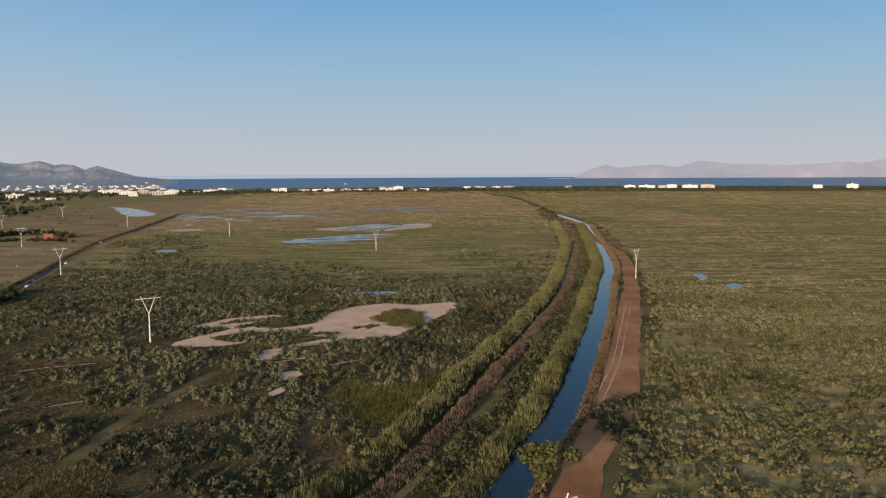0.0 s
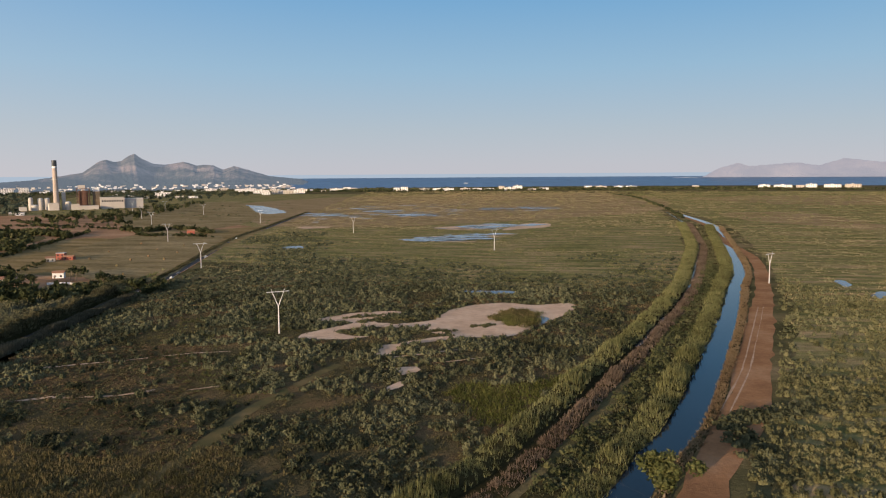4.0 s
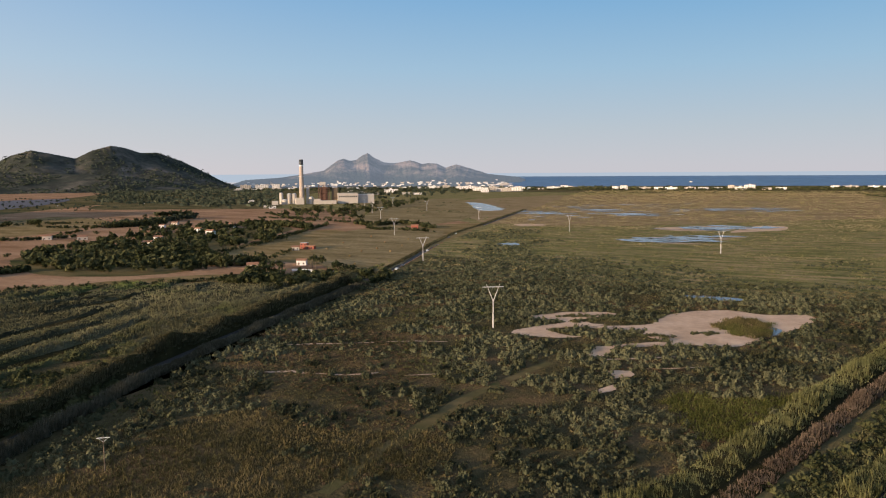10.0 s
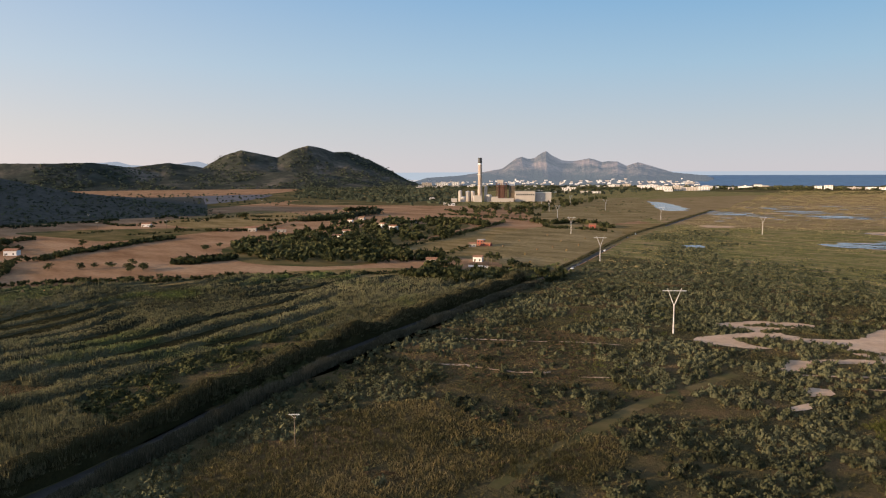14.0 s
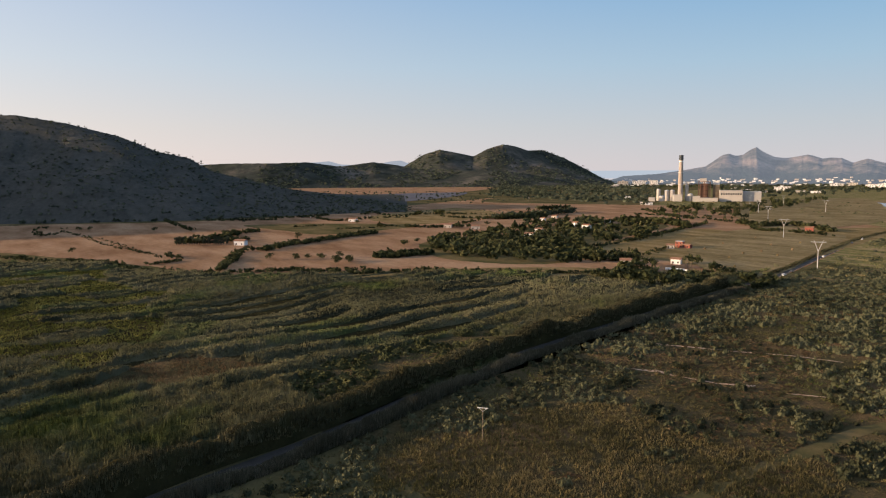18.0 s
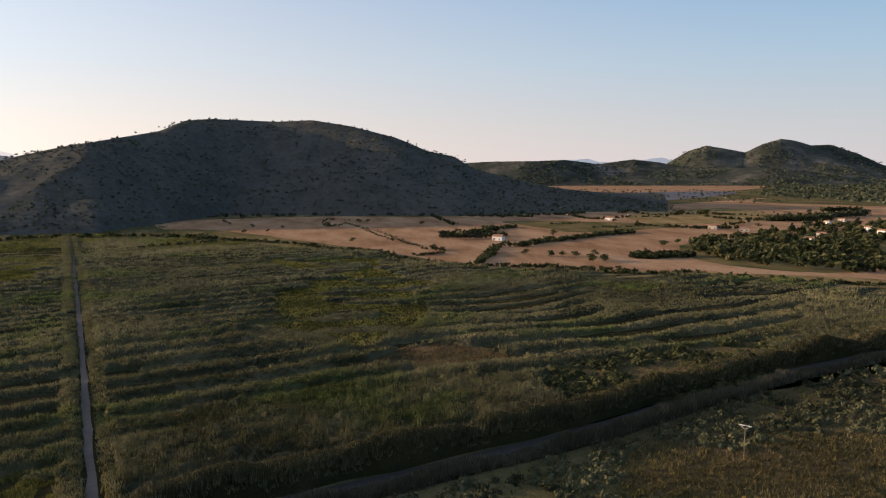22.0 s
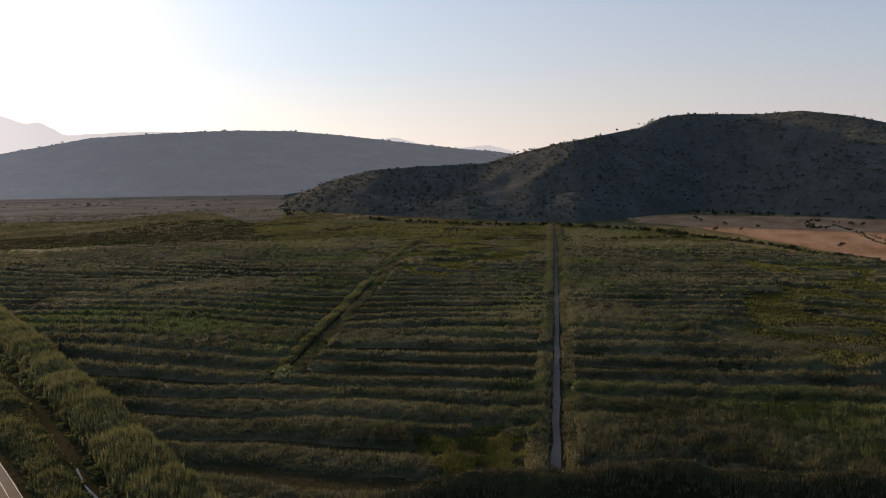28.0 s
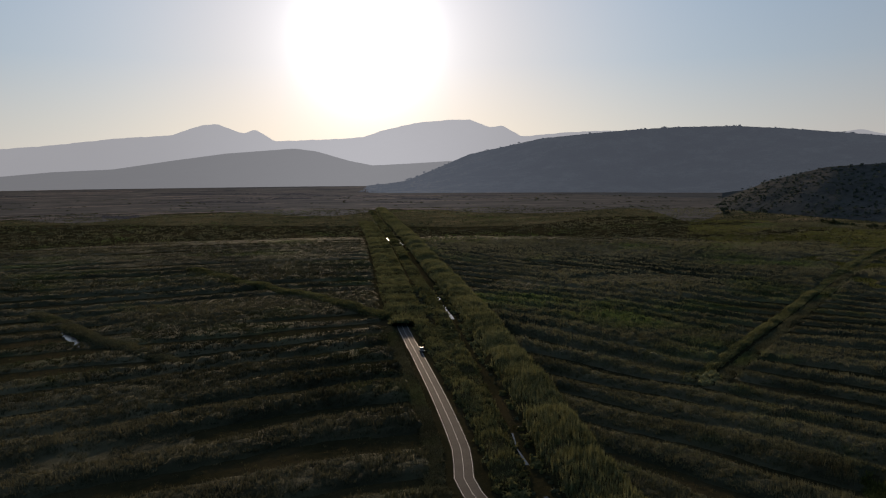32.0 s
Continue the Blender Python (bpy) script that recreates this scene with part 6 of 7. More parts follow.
first = pylon()
LINE1 = [(17, 106), (-124, 296), (-272, 503), (-419, 706), (-582, 940), (-688, 1083), (-863, 1328)]
LINE2 = [(320, 290), (129, 474), (-62, 655), (-250, 833), (-439, 991), (-634, 1189), (-804, 1350)]
for k, (px, py, turn) in enumerate([(*p, -35) for p in LINE1] + [(*p, -46) for p in LINE2]):
    m = pose(px, py, 0, 0, 0, -turn + 0)
    if k == 0:
        first.matrix_basis = m
    else:
        copy_thing(first, m)
for line, turn in ((LINE1, -35), (LINE2, -46)):
    for off in (-4.6, 0.0, 4.6):
        bm = bmesh.new()
        c, s = math.cos(radians(-turn)), math.sin(radians(-turn))
        for a, b in zip(line[:-1], line[1:]):
            prev = None
            for k in range(13):
                q = k / 12
                p = (a[0] + (b[0] - a[0]) * q + off * c, a[1] + (b[1] - a[1]) * q + off * s, 17.4 - 4 * 4.0 * q * (1 - q))
                if prev:
                    rod(bm, prev, p, 0.009, 0.009, 3)
                prev = p
        me = bpy.data.meshes.new("power_cable")
        bm.to_mesh(me)
        bm.free()
        me.materials.append(M_ASPHALT)
        tagged(new("power_cable", me), "thin grey power cable sagging between pylons", "cable", "power cables")


def pole(height=9.0):
    root = new("utility_pole")
    tagged(root, "slim grey utility pole with a small crossarm", "utility pole", "utility poles")
    part("post", rod(bmesh.new(), (0, 0, -0.4), (0, 0, height), 0.15, 0.1, 8), M_BARK, root)
    bm = box(bmesh.new(), -1.5, 1.5, -0.08, 0.08, height - 0.5, height - 0.32)
    rod(bm, (0, 0, height - 1.4), (-1.2, 0, height - 0.4), 0.05, 0.05, 5)
    rod(bm, (0, 0, height - 1.4), (1.2, 0, height - 0.4), 0.05, 0.05, 5)
    bar = part("crossarm", bm, M_STEEL, root)
    for xx in (-1.4, 0, 1.4):
        part("insulator", rod(bmesh.new(), (xx, 0, height - 0.32), (xx, 0, height + 0.1), 0.07, 0.05, 6), M_DARKGLASS, bar)
    return root


first = pole()
for k, (px, py) in enumerate([(-145, 109)] + [(-1301, 729), (-1011, 423), (-848, 364), (-812, 430), (-1246, 870), (-1167, 999)] + [(-445, 1012), (-591, 960)]):
    m = pose(px, py, 0, 0, 0, 40) @ Matrix.Diagonal((1, 1, 1 if k == 0 else 1.7, 1))
    if k == 0:
        first.matrix_basis = m
    else:
        copy_thing(first, Matrix.Identity(4)).matrix_basis = m


# ---- houses ----
def house(name, w, d, h, wallmat, label, px, py, turn, pitched=True, storeys=1, category="house"):
    root = new(name)
    tagged(root, label, category)
    part("wall", box(bmesh.new(), -w / 2, w / 2, -d / 2, d / 2, -0.3, h), wallmat, root)
    bm = bmesh.new()
    if pitched:
        e, up = 0.5, d * 0.22
        vs = [bm.verts.new(p) for p in ((-w / 2 - e, -d / 2 - e, h), (w / 2 + e, -d / 2 - e, h), (w / 2 + e, d / 2 + e, h), (-w / 2 - e, d / 2 + e, h), (-w / 2 - e, 0, h + up), (w / 2 + e, 0, h + up),
                                             (-w / 2 - e, -d / 2 - e, h + 0.25), (w / 2 + e, -d / 2 - e, h + 0.25), (w / 2 + e, d / 2 + e, h + 0.25), (-w / 2 - e, d / 2 + e, h + 0.25), (-w / 2 - e, 0, h + up + 0.25), (w / 2 + e, 0, h + up + 0.25))]
        for q in ((6, 7, 11, 10), (10, 11, 8, 9), (0, 1, 7, 6), (2, 3, 9, 8), (0, 6, 10, 4), (4, 10, 9, 3), (1, 5, 11, 7), (5, 2, 8, 11), (0, 4, 5, 1), (4, 3, 2, 5)):
            bm.faces.new([vs[i] for i in q])
        part("roof", bm, M_TILE, root, "terracotta tiled roof")
    else:
        box(bm, -w / 2 - 0.15, w / 2 + 0.15, -d / 2 - 0.15, d / 2 + 0.15, h, h + 0.5)
        part("roof", bm, M_ROOFGREY, root, "flat parapet roof")
    n = max(2, int(w / 4))
    for st in range(storeys):
        for k in range(n):
            cx = -w / 2 + (k + 0.5) * w / n
            z0 = 0.9 + st * (h / storeys)
            for sy in (-1, 1):
                bm = bmesh.new()
                y0 = sy * d / 2
                box(bm, cx - 0.6, cx + 0.6, y0 - 0.06, y0 + 0.06, z0, z0 + 1.3)
                part("window", bm, M_DARKGLASS, root)
    part("door", box(bmesh.new(), -w / 2 + 0.8, -w / 2 + 1.8, -d / 2 - 0.07, -d / 2 + 0.05, 0, 2.1), M_BARK, root)
    root.matrix_basis = pose(px, py, 0, 0, 0, turn)
    return root


for (px, py), w, d, h, m, lab, pit, st in (
        ((-420, 541), 9, 8, 6.5, M_REDWALL, "red two-storey farmhouse with low extension", False, 2),
        ((-420, 528), 9, 7, 3.6, M_CREAM, "cream low farm building beside the red house", True, 1),
        ((-412, 540), 12, 6, 3.4, M_REDWALL, "low red wing of a farmhouse", True, 1),
        ((-346, 442), 10, 7, 4.5, M_WHITE, "white farmhouse with palms behind a wall", True, 1),
        ((-367, 410), 11, 8, 4.0, M_CREAM, "cream cottage beside dark trees", True, 1),
        ((-296, 410), 6, 5, 2.8, M_WHITE, "small white roadside shed", True, 1),
        ((-682, 724), 12, 9, 5.0, M_WHITE, "white house with tiled roof among trees", True, 1),
        ((-658, 642), 11, 8, 6.0, M_WHITE, "white two-storey house among trees", True, 2),
        ((-627, 630), 13, 9, 5.0, M_WHITE, "white house on the wooded rise", True, 1),
        ((-540, 833), 9, 7, 4.0, M_WHITE, "white house beside the road", True, 1),
        ((-444, 800), 12, 8, 5.0, M_REDWALL, "red house beside roadside trees", True, 1),
        ((-589, 473), 12, 8, 4.0, M_WHITE, "white cottage at the grove edge", True, 1),
        ((-582, 500), 13, 9, 4.5, M_WHITE, "white villa among holm oaks", True, 1),
        ((-619, 546), 12, 8, 5.0, M_WHITE, "white villa on the wooded rise", True, 1),
        ((-742, 503), 13, 9, 5.0, M_CREAM, "cream farmhouse between orchards", True, 1),
        ((-704, 518), 14, 9, 4.5, M_CREAM, "cream farmhouse with outbuilding", True, 1),
        ((-919, 459), 16, 9, 4.5, M_WHITE, "long white farmhouse between fields", True, 1),
        ((-687, 221), 15, 10, 5.0, M_WHITE, "white villa behind cypresses", True, 1),
        ((-1174, 159), 22, 12, 7.0, M_WHITE, "large white villa at the foot of the hill", False, 2),
        ((-795, 732), 12, 8, 4.0, M_CREAM, "cream cottage below the pines", True, 1),
        ((-768, 685), 9, 8, 4.0, M_WHITE, "white cottage below the pines", True, 1),
        ((-751, 504), 10, 8, 4.5, M_CREAM, "cream cottage between fields", True, 1)):
    house("house", w * 0.72, d * 0.75, h * 0.85, m, lab, px, py, rng.uniform(-25, 25) + 30, pit, st)
for k, (dist, az, zz, w, lab) in enumerate(((1330, -97.0, 11.0, 22, "stone villa on the lower slope of the hill"), (1500, -75.6, 31.0, 20, "pale villa among pines on the slope"))):
    hh = house("hillside_house", w, 11, 7, M_CREAM, lab, 0, 0, 0, True, 2)
    hh.matrix_basis = pose(dist * math.sin(radians(az)), dist * math.cos(radians(az)), zz, 0, 0, -az)


def garden_wall(line, label):
    c = dense(line, 4)
    n = sides_of(c)
    root = new("garden_wall")
    tagged(root, label, "wall")
    bm = bmesh.new()
    for a, b, q in zip(c[:-1], c[1:], n):
        d = Vector((b[0] - a[0], b[1] - a[1], 0))
        m = Matrix.Translation(((a[0] + b[0]) / 2, (a[1] + b[1]) / 2, 0.7)) @ Matrix.Rotation(math.atan2(d.y, d.x), 4, "Z") @ Matrix.Diagonal((d.length + 0.02, 0.3, 1.8, 1))
        bmesh.ops.create_cube(bm, size=1, matrix=m)
    part("masonry", bm, M_WHITE, root)


garden_wall([(-331, 411), (-321, 415), (-308, 412)], "white garden wall in front of a farmhouse")
garden_wall([(-290, 429), (-282, 427), (-275, 428)], "white roadside wall")


# ---- power station ----
def power_station():
    az = radians(-37.9)
    rx, ry = math.cos(az), -math.sin(az)
    base = Matrix.Translation((-1070, 1374, 0)) @ Matrix.Rotation(math.atan2(ry, rx), 4, "Z")

    def thing(name, label, category, px, py):
        root = new(name)
        tagged(root, label, category)
        root.matrix_basis = base @ Matrix.Translation((px, py, 0))
        return root

    ch = thing("chimney", "tall pale concrete power station chimney with dark top", "chimney", 0, 0)
    part("shaft", rod(bmesh.new(), (0, 0, -1), (0, 0, 93), 6.0, 4.4, 28), M_CHIMNEY, ch)
    part("band", rod(bmesh.new(), (0, 0, 89), (0, 0, 92.5), 4.95, 4.9, 28), M_WHITE, ch, "white painted band")
    part("crown", rod(bmesh.new(), (0, 0, 93), (0, 0, 105.5), 5.0, 4.8, 28), M_DARKGLASS, ch, "dark sooty chimney top")
    for z in (38, 65):
        part("walkway", rod(bmesh.new(), (0, 0, z), (0, 0, z + 0.8), 6.4, 6.4, 28), M_STEEL, ch)
    for px, py, rr, hh, lab in ((-48, 0, 4.5, 26, "pale cylindrical steel silo"), (-30, 6, 5.5, 24, "cream painted storage silo"), (-18, 8, 5.5, 24, "cream painted storage silo"), (-12, -12, 4.5, 14, "low white tank on the ground"), (14, 6, 4.0, 36, "slim pale process vessel"), (22, -8, 6, 16, "white round fuel tank"), (-40, -14, 7, 11, "wide pale storage tank")):
        sl = thing("silo", lab, "silo", px, py)
        part("body", rod(bmesh.new(), (0, 0, 0), (0, 0, hh), rr, rr, 20), M_CREAM, sl)
        part("roof", rod(bmesh.new(), (0, 0, hh), (0, 0, hh + 1.6), rr, rr * 0.3, 20), M_STEEL, sl)
    bo = thing("boiler_house", "rust-brown steel boiler house with open frame", "industrial building", 52, 4)
    part("core", box(bmesh.new(), -9, 9, -9, 9, 0, 40), M_RUST, bo)
    for z in range(8, 45, 9):
        part("deck", box(bmesh.new(), -13, 13, -13, 13, z, z + 0.9), M_RUST, bo)
    for sx in (-12.4, 0, 12.4):
        for sy in (-12.4, 12.4):
            part("column", box(bmesh.new(), sx - 0.5, sx + 0.5, sy - 0.5, sy + 0.5, 0, 45), M_RUST, bo)
    part("headhouse", box(bmesh.new(), -10, 4, -8, 8, 45, 52), M_CREAM, bo)
    b2 = thing("boiler_house", "second brown boiler house beside the first", "industrial building", 78, 10)
    part("core", box(bmesh.new(), -7, 7, -8, 8, 0, 38), M_BARK, b2)
    part("headhouse", box(bmesh.new(), -6, 6, -6, 6, 38, 46), M_WHITE, b2)
    th = thing("turbine_hall", "cream turbine hall with a grey end wall", "industrial building", 108, -4)
    part("wall", box(bmesh.new(), -24, 24, -12, 12, 0, 24), M_CREAM, th)
    part("roof", box(bmesh.new(), -24.5, 24.5, -12.5, 12.5, 24, 25.2), M_ROOFGREY, th)
    for k in range(9):
        part("window", box(bmesh.new(), -21 + k * 5, -18 + k * 5, -12.15, -11.9, 15, 19), M_DARKGLASS, th)
    an = thing("annex_hall", "blue-grey metal annex hall", "industrial building", 152, 6)
    part("wall", box(bmesh.new(), -20, 20, -10, 10, 0, 21), M_ROOFGREY, an)
    part("roof", box(bmesh.new(), -20.5, 20.5, -10.5, 10.5, 21, 22), M_STEEL, an)
    for px, w, hh in ((-5, 18, 15), (35, 16, 12), (-62, 14, 8), (60, 40, 8)):
        sh = thing("plant_shed", "low pale plant building", "industrial building", px, -24)
        part("wall", box(bmesh.new(), -w / 2, w / 2, -6, 6, 0, hh), M_CREAM, sh)
        part("roof", box(bmesh.new(), -w / 2 - 0.3, w / 2 + 0.3, -6.3, 6.3, hh, hh + 0.6), M_ROOFGREY, sh)


power_station()


# ---- resort along the coast ----
def block(px, py, w, h, k):
    root = new("apartment_building")
    tagged(root, ("white", "pale cream", "bright white")[k % 3] + " flat-roofed resort building near the shore", "building", "resort buildings")
    d, w, h = 16.0, w * 0.88, max(4.5, h * 0.64)
    m = M_CREAM if k % 3 == 1 else M_WHITE
    part("wall", box(bmesh.new(), -w / 2, w / 2, -d / 2, d / 2, -0.5, h), m, root)
    part("roof", box(bmesh.new(), -w / 2 - 0.4, w / 2 + 0.4, -d / 2 - 0.4, d / 2 + 0.4, h, h + 0.8), M_ROOFGREY, root)
    st = max(1, int(h / 3.6))
    for s in range(st):
        n = max(2, int(w / 9))
        z0 = 1.0 + s * h / st
        part("balcony", box(bmesh.new(), -w / 2 + 1, w / 2 - 1, -d / 2 - 1.4, -d / 2, z0 - 0.5, z0 + 0.3), m, root)
        for q in range(n):
            cx = -w / 2 + (q + 0.5) * w / n
            part("window", box(bmesh.new(), cx - 2.2, cx + 2.2, -d / 2 - 0.1, -d / 2 + 0.1, z0 + 0.4, z0 + 1.9), M_DARKGLASS, root)
    if w > 40:
        part("stair_tower", box(bmesh.new(), -w * 0.1, w * 0.05, -4, 4, h, h + 4), m, root)
    az = math.atan2(px, py)
    root.matrix_basis = pose(px, py, 0, 0, 0, -math.degrees(az))


TOWN = [(-1624, 3112, 42, 17), (-1525, 2998, 40, 14), (-1399, 2972, 39, 19), (-1310, 2867, 50, 25), (-1224, 2769, 38, 20), (-1096, 2528, 31, 16), (-1072, 2592, 44, 18), (-1028, 2584, 44, 20), (-1013, 2653, 54, 23), (-1051, 2901, 15, 16), (-996, 2890, 34, 11), (-999, 3076, 64, 15), (-1054, 3418, 40, 16), (-979, 3283, 33, 13), (-708, 3013, 29, 21)]
TOWN += [(-671, 3005, 34, 26), (-600, 3089, 52, 12), (-543, 3077, 40, 15), (-490, 3065, 54, 14), (-428, 3156, 50, 12), (-374, 3143, 45, 12), (-318, 3130, 45, 12), (-284, 3353, 29, 21), (-228, 3109, 54, 17), (-208, 3334, 50, 24), (-131, 3087, 39, 12), (-82, 3185, 45, 13), (124, 3647, 40, 12), (185, 3638, 66, 11), (271, 3614, 52, 11)]
TOWN += [(329, 3598, 57, 11), (629, 3595, 35, 13), (922, 3531, 58, 18), (999, 3510, 87, 17), (1067, 3490, 38, 15), (1110, 3476, 52, 23), (1190, 3450, 78, 20), (1265, 3423, 72, 23), (1692, 3233, 43, 23), (1811, 3168, 52, 28)]
TOWN += [(-2449, 2705, 58, 30), (-2392, 2756, 72, 30), (-2339, 2801, 43, 36), (-1351, 2060, 35, 13), (-1321, 2086, 39, 9), (-1382, 2307, 53, 18), (-1203, 2107, 31, 11), (-1173, 2133, 39, 9), (-1559, 2999, 67, 19), (-1629, 3266, 49, 18), (-1302, 2805, 61, 20), (-1179, 2680, 70, 20), (-1205, 2882, 49, 19), (-1062, 2674, 68, 18), (-1081, 2868, 49, 19)]
for k, (px, py, w, h) in enumerate(TOWN):
    block(px, py, max(w, 14), h, k)


# ---- cars ----
def car(paint, label, px, py, turn):
    root = new("car")
    tagged(root, label, "car", "cars on the road")
    bm = bmesh.new()
    box(bm, -2.1, 2.1, -0.88, 0.88, 0.32, 0.95)
    bmesh.ops.bevel(bm, geom=bm.edges[:], offset=0.14, segments=2, affect="EDGES")
    part("body", bm, paint, root)
    bm = bmesh.new()
    vs = [bm.verts.new(p) for p in ((-1.5, -0.8, 0.93), (1.1, -0.8, 0.93), (1.1, 0.8, 0.93), (-1.5, 0.8, 0.93), (-1.1, -0.65, 1.45), (0.4, -0.65, 1.45), (0.4, 0.65, 1.45), (-1.1, 0.65, 1.45))]
    for q in ((0, 1, 5, 4), (1, 2, 6, 5), (2, 3, 7, 6), (3, 0, 4, 7)):
        bm.faces.new([vs[i] for i in q])
    part("windows", bm, M_DARKGLASS, root)
    part("roof", box(bmesh.new(), -1.12, 0.42, -0.66, 0.66, 1.43, 1.5), paint, root)
    for cx in (-1.3, 1.3):
        for cy in (-0.8, 0.8):
            part("wheel", rod(bmesh.new(), (cx, cy - 0.1, 0.33), (cx, cy + 0.1, 0.33), 0.33, 0.33, 12), M_DARKGLASS, root)
    root.matrix_basis = pose(px, py, 0.13, 0, 0, turn)


M_WHITECAR = plain("white_car_paint", (0.8, 0.8, 0.8), 0.3, 0, 1, 0.03)
M_GREYCAR = plain("dark_car_paint", (0.06, 0.06, 0.07), 0.3, 0, 1, 0.1)
car(M_GREYCAR, "dark car driving on the country road", *(-139, -230), 65)
for (px, py), m, lab in (((-265, 449), M_WHITECAR, "white car on the road"), ((-271, 468), M_GREYCAR, "dark car on the road"), ((-303, 569), M_WHITECAR, "white car far down the road"), ((-359, 745), M_WHITECAR, "white van-like car far down the road"), ((-345, 697), M_GREYCAR, "dark car far down the road")):
    car(m, lab, px, py, 103)

# ---- hay bales, palms and a boat ----
def bale():
    root = new("hay_bale")
    tagged(root, "round straw bale on mown ground", "hay bale", "hay bales")
    bm = rod(bmesh.new(), (-0.7, 0, 0.75), (0.7, 0, 0.75), 0.78, 0.78, 18)
    bmesh.ops.bevel(bm, geom=[e for e in bm.edges if len(e.link_faces) == 2 and e.calc_face_angle() > 1.0], offset=0.08, segments=2, affect="EDGES")
    part("straw", bm, M_STUBBLE2, root)
    part("netting", rod(bmesh.new(), (-0.45, 0, 0.75), (0.45, 0, 0.75), 0.795, 0.795, 18), M_STUBBLE, root)
    return root


first = bale()
for k, (px, py) in enumerate([(-449, 107), (-445, 116), (-446, 119), (-453, 133), (-463, 153), (-453, 162), (-454, 166), (-451, 141)] + [(-343, 503), (-355, 540), (-355, 566), (-380, 621), (-330, 549), (-335, 472), (-346, 598), (-430, 674), (-415, 598), (-375, 661), (-309, 460), (-395, 543)]):
    m = pose(px, py, 0.19 if k < 8 else 0.34, 0, 0, 37 * k)
    if k == 0:
        first.matrix_basis = m
    else:
        copy_thing(first, m)


def palm():
    root = new("palm_tree")
    tagged(root, "tall palm tree in a farm garden", "palm tree", "palms by the farmhouse")
    part("trunk", rod(bmesh.new(), (0, 0, -0.3), (0.3, 0, 8), 0.3, 0.2, 8), M_BARK, root)
    for k in range(13):
        bm = bmesh.new()
        a = k * 0.97
        lift = 0.9 - 0.25 * (k % 4)
        prev = None
        for q in range(5):
            t = q / 4
            c = Vector((0.3 + math.cos(a) * 2.6 * t, math.sin(a) * 2.6 * t, 8 + lift * 1.6 * t - 2.2 * t * t))
            w = 0.42 * (1 - 0.8 * t) * (0.5 + 2 * t if t < 0.25 else 1)
            side = Vector((-math.sin(a), math.cos(a), 0)) * w
            row = [bm.verts.new(c - side - Vector((0, 0, w * 0.5))), bm.verts.new(c), bm.verts.new(c + side - Vector((0, 0, w * 0.5)))]
            if prev:
                bm.faces.new((prev[0], prev[1], row[1], row[0]))
                bm.faces.new((prev[1], prev[2], row[2], row[1]))
            prev = row
        part("frond", bm, M_TREE, root)
    return root


first = palm()
for k, (px, py) in enumerate([(-327, 430), (-323, 429), (-332, 435)]):
    m = pose(px, py, 0, 0, 0, 50 * k)
    if k == 0:
        first.matrix_basis = m
    else:
        copy_thing(first, m)

boat = tagged(new("motor_yacht"), "white motor yacht under way at sea", "boat")
boat.matrix_basis = pose(-570, 4215, 14.6, 0, 0, 8)
bm = bmesh.new()
vs = [bm.verts.new(p) for p in ((-9, -2.4, 0), (7, -2.4, 0), (12, 0, 0), (7, 2.4, 0), (-9, 2.4, 0), (-9, -3, 2.6), (7, -3, 2.8), (13.5, 0, 3.4), (7, 3, 2.8), (-9, 3, 2.6))]
for q in ((0, 1, 6, 5), (1, 2, 7, 6), (2, 3, 8, 7), (3, 4, 9, 8), (4, 0, 5, 9), (5, 6, 7, 8, 9), (4, 3, 2, 1, 0)):
    bm.faces.new([vs[i] for i in q])
part("hull", bm, M_WHITE, boat)
part("cabin", box(bmesh.new(), -6, 4, -2, 2, 2.6, 5.4), M_WHITE, boat)
part("windows", box(bmesh.new(), -5, 4.1, -2.1, 2.1, 3.6, 4.6), M_DARKGLASS, boat)
part("wake", box(bmesh.new(), -75, -9, -4.5, 4.5, -1.0, 0.5), M_PAINT, boat, "white foaming wake")

for k, (px, py, w, h) in enumerate([(-1370, 2092, 57, 7), (-1306, 2138, 41, 6), (-1497, 2501, 58, 12), (-1203, 2223, 23, 6), (-1691, 3180, 17, 9), (-1644, 3165, 13, 7), (-1469, 3083, 29, 12), (-1443, 3124, 15, 11), (-1388, 3101, 19, 10), (-1065, 2464, 28, 12), (-1077, 2568, 22, 16), (-1055, 2611, 21, 11), (-1372, 3510, 24, 12), (-1274, 3378, 23, 8), (-1635, 2401, 32, 5), (-1251, 1400, 14, 7), (-1013, 1180, 11, 6), (-987, 1169, 14, 5)]):
    block(px, py, w / 0.88, 0.75 * h / 0.64, k)


def far_block(px, py, pz, w, h, turn, k):
    root = new("apartment_building")
    tagged(root, ("white", "pale cream", "pale")[k % 3] + " building of the town across the bay", "building", "town buildings")
    part("wall", box(bmesh.new(), -w / 2, w / 2, -6, 6, -12, h), (M_WHITE, M_CREAM)[k % 3 == 1], root)
    part("roof", box(bmesh.new(), -w / 2 - 0.4, w / 2 + 0.4, -6.4, 6.4, h, h + 0.7), M_ROOFGREY, root)
    root.matrix_basis = pose(px, py, pz, 0, 0, turn)


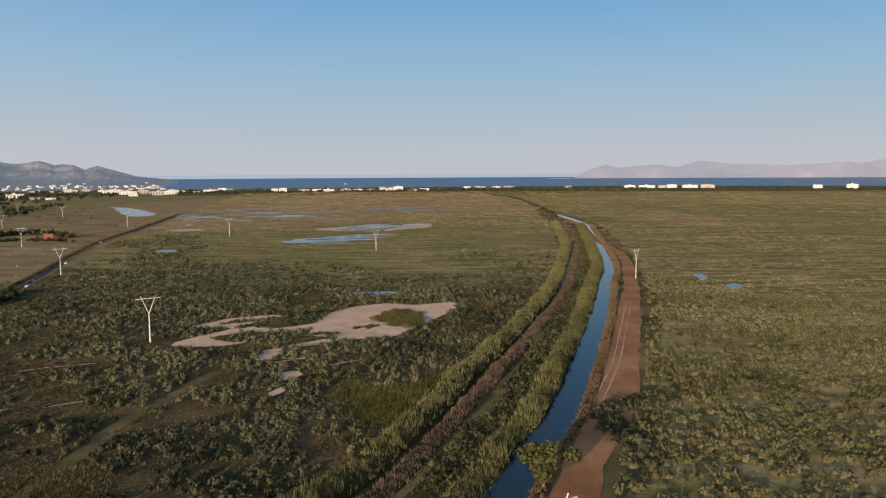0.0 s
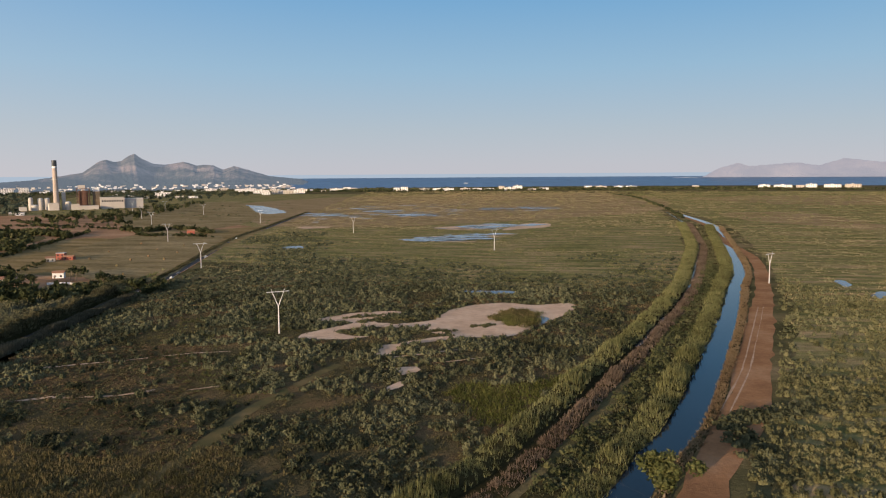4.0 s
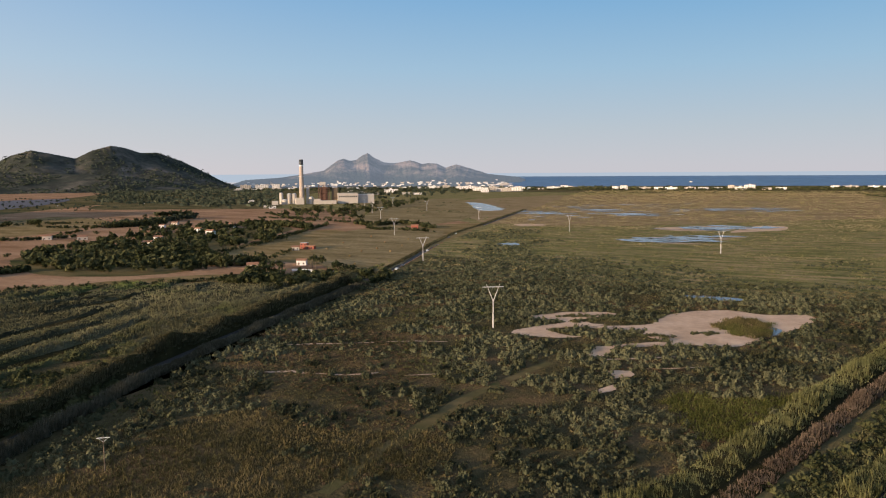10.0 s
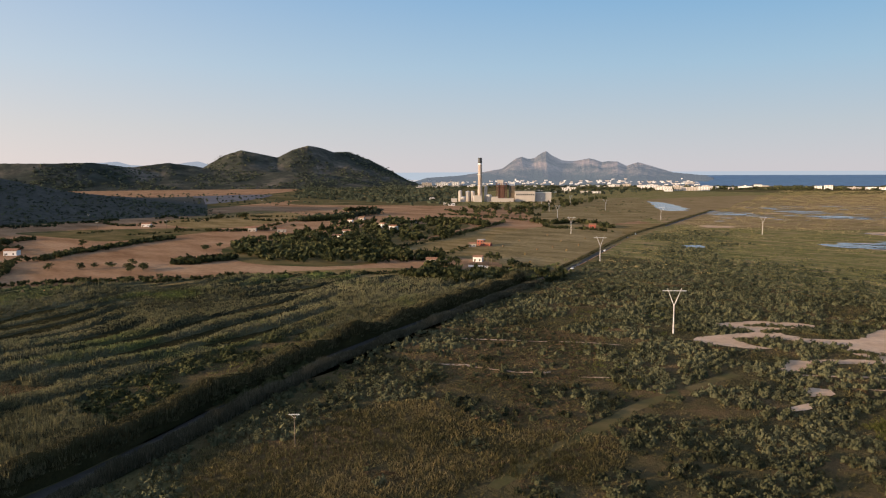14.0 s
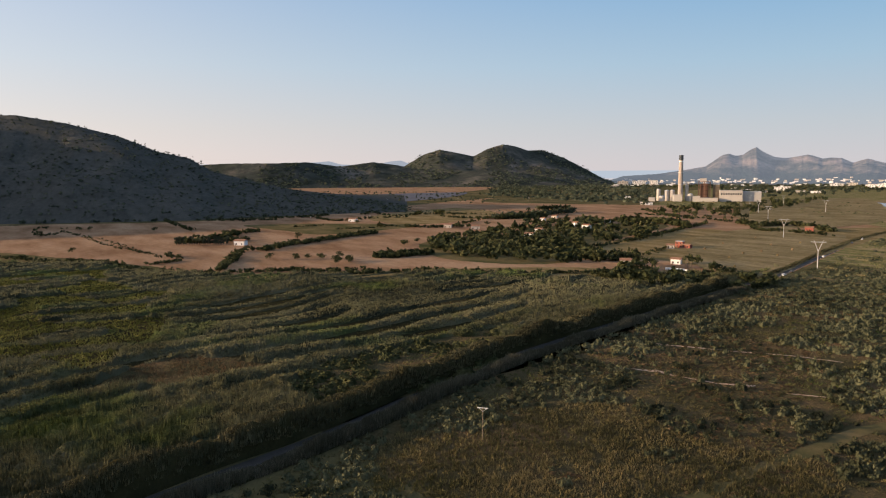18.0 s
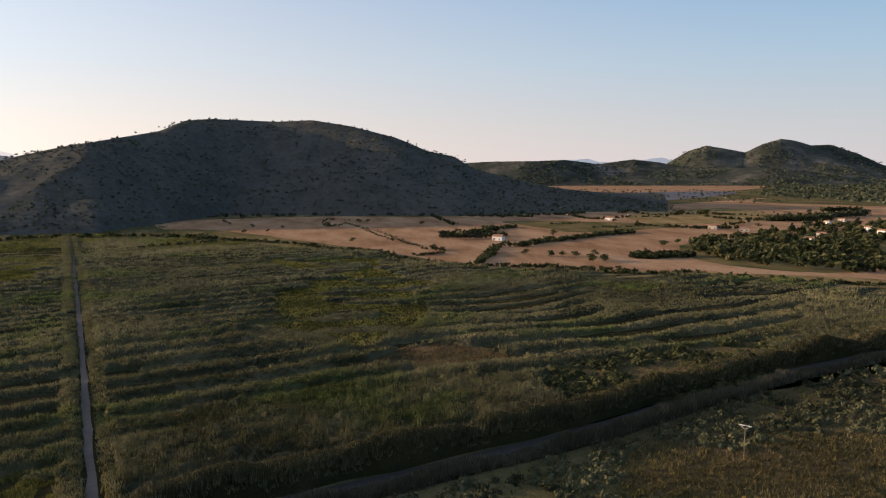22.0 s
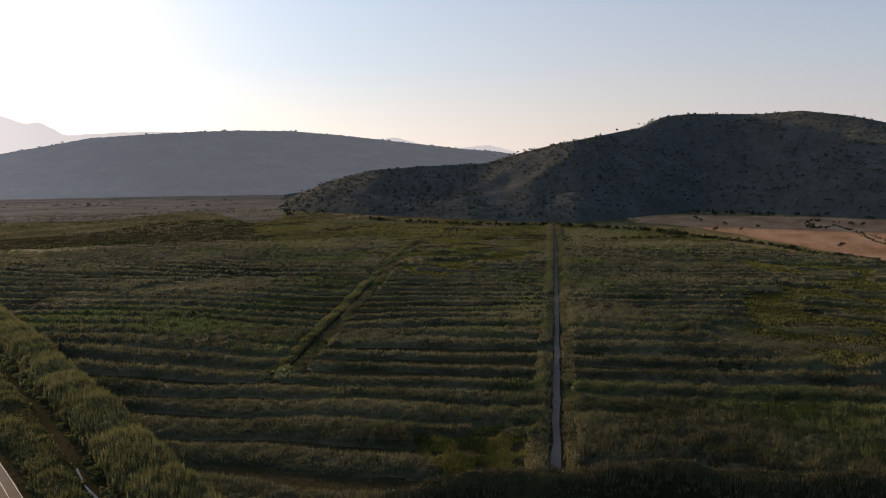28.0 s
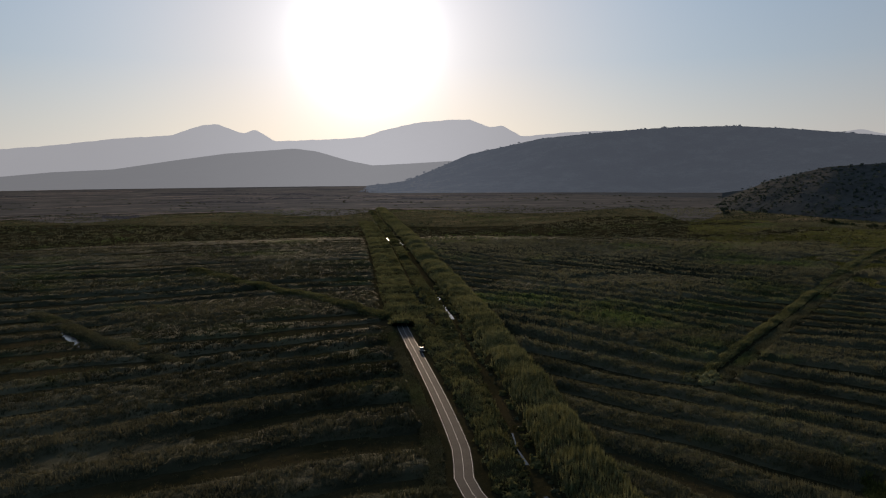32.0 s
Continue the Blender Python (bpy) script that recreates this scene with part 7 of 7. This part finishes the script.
# the town climbs the foot of the peninsula
slope = np.degrees(np.arctan2(peaks_grid[:40, :, 2] - 70, np.hypot(peaks_grid[:40, :, 0], peaks_grid[:40, :, 1])))
for k in range(150):
    j = int(rng.integers(20, 380))
    level = -0.70 - 0.16 * abs(rng.normal()) + (0.22 if rng.uniform() < 0.06 else 0)
    i = int(np.argmin(np.abs(slope[:, j] - level)))
    px, py, pz = (peaks_grid[i, j] + rng.normal(size=3) * [4, 4, 0]).tolist()
    far_block(px, py, pz, rng.uniform(7, 20), rng.uniform(3, 6), -math.degrees(math.atan2(px, py)) + rng.uniform(-20, 20), k)

# small white houses along the foot of the peninsula
for k in range(34):
    az, r = radians(rng.uniform(-43, -23)), rng.uniform(3250, 3640)
    block(r * math.sin(az), r * math.cos(az), rng.uniform(12, 34), rng.uniform(8, 13), k)

# ---- woods on the far hills ----
for grid, count, seed in ((woods_grid, 5200, 3), (twin_grid, 4600, 5)):
    rows, cols = grid.shape[:2]
    i, j = rng.integers(1, 39, count), rng.integers(2, cols - 2, count)
    spot = grid[i, j] + rng.normal(size=(count, 3)) * [14, 14, 0]
    ok = wave(spot[:, 0], spot[:, 1], 130, seed) + 0.5 * wave(spot[:, 0], spot[:, 1], 45, seed) > -0.3
    spot = spot[ok]
    size = rng.uniform(4, 8.5, len(spot))
    strew("hill_pines", CLUMPS, spot[:, 0], spot[:, 1], spot[:, 2] - 1.0, size, size * 1.2, M_PINE, "dense pines on the far hillsides", "trees")
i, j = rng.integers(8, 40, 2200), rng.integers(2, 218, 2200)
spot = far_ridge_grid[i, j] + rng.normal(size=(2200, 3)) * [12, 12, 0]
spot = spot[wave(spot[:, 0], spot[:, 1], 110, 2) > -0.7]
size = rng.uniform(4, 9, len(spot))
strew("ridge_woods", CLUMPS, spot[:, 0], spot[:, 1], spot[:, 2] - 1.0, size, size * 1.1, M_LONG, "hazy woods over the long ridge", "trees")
x, y, r = sector(900, -42, 16, 3050, 3700)
size = rng.uniform(7, 14, len(x))
strew("shore_trees", CLUMPS, x, y, 0.0, size, size * 0.9, M_TREE, "trees along the shore before the town", "trees")
x, y = in_poly([(-1682, 1271), (-2429, 1893), (-2977, 2745), (-2970, 3149), (-2179, 2643), (-1024, 1251), (-1094, 1140), (-1320, 1216)], 2600)
strew("pine_belt", CLUMPS, x, y, 0.0, rng.uniform(6, 11, len(x)), rng.uniform(7, 12, len(x)), M_PINE, "belt of dark pines before the power station", "trees")

# ---- haze along the horizon, painted on a glowing sheet ----
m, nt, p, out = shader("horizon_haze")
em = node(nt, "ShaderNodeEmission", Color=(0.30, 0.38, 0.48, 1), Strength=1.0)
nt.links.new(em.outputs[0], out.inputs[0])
# added emissive ring, closes the gap between the sea's edge and the sky
ring_sheet("backdrop_haze", [4988, 4990], -46, 80, 90, lambda R, A: np.where(R < 4989, 20.0, 72.0), m, "glowing sheet painted as pale haze above the sea horizon", "haze")
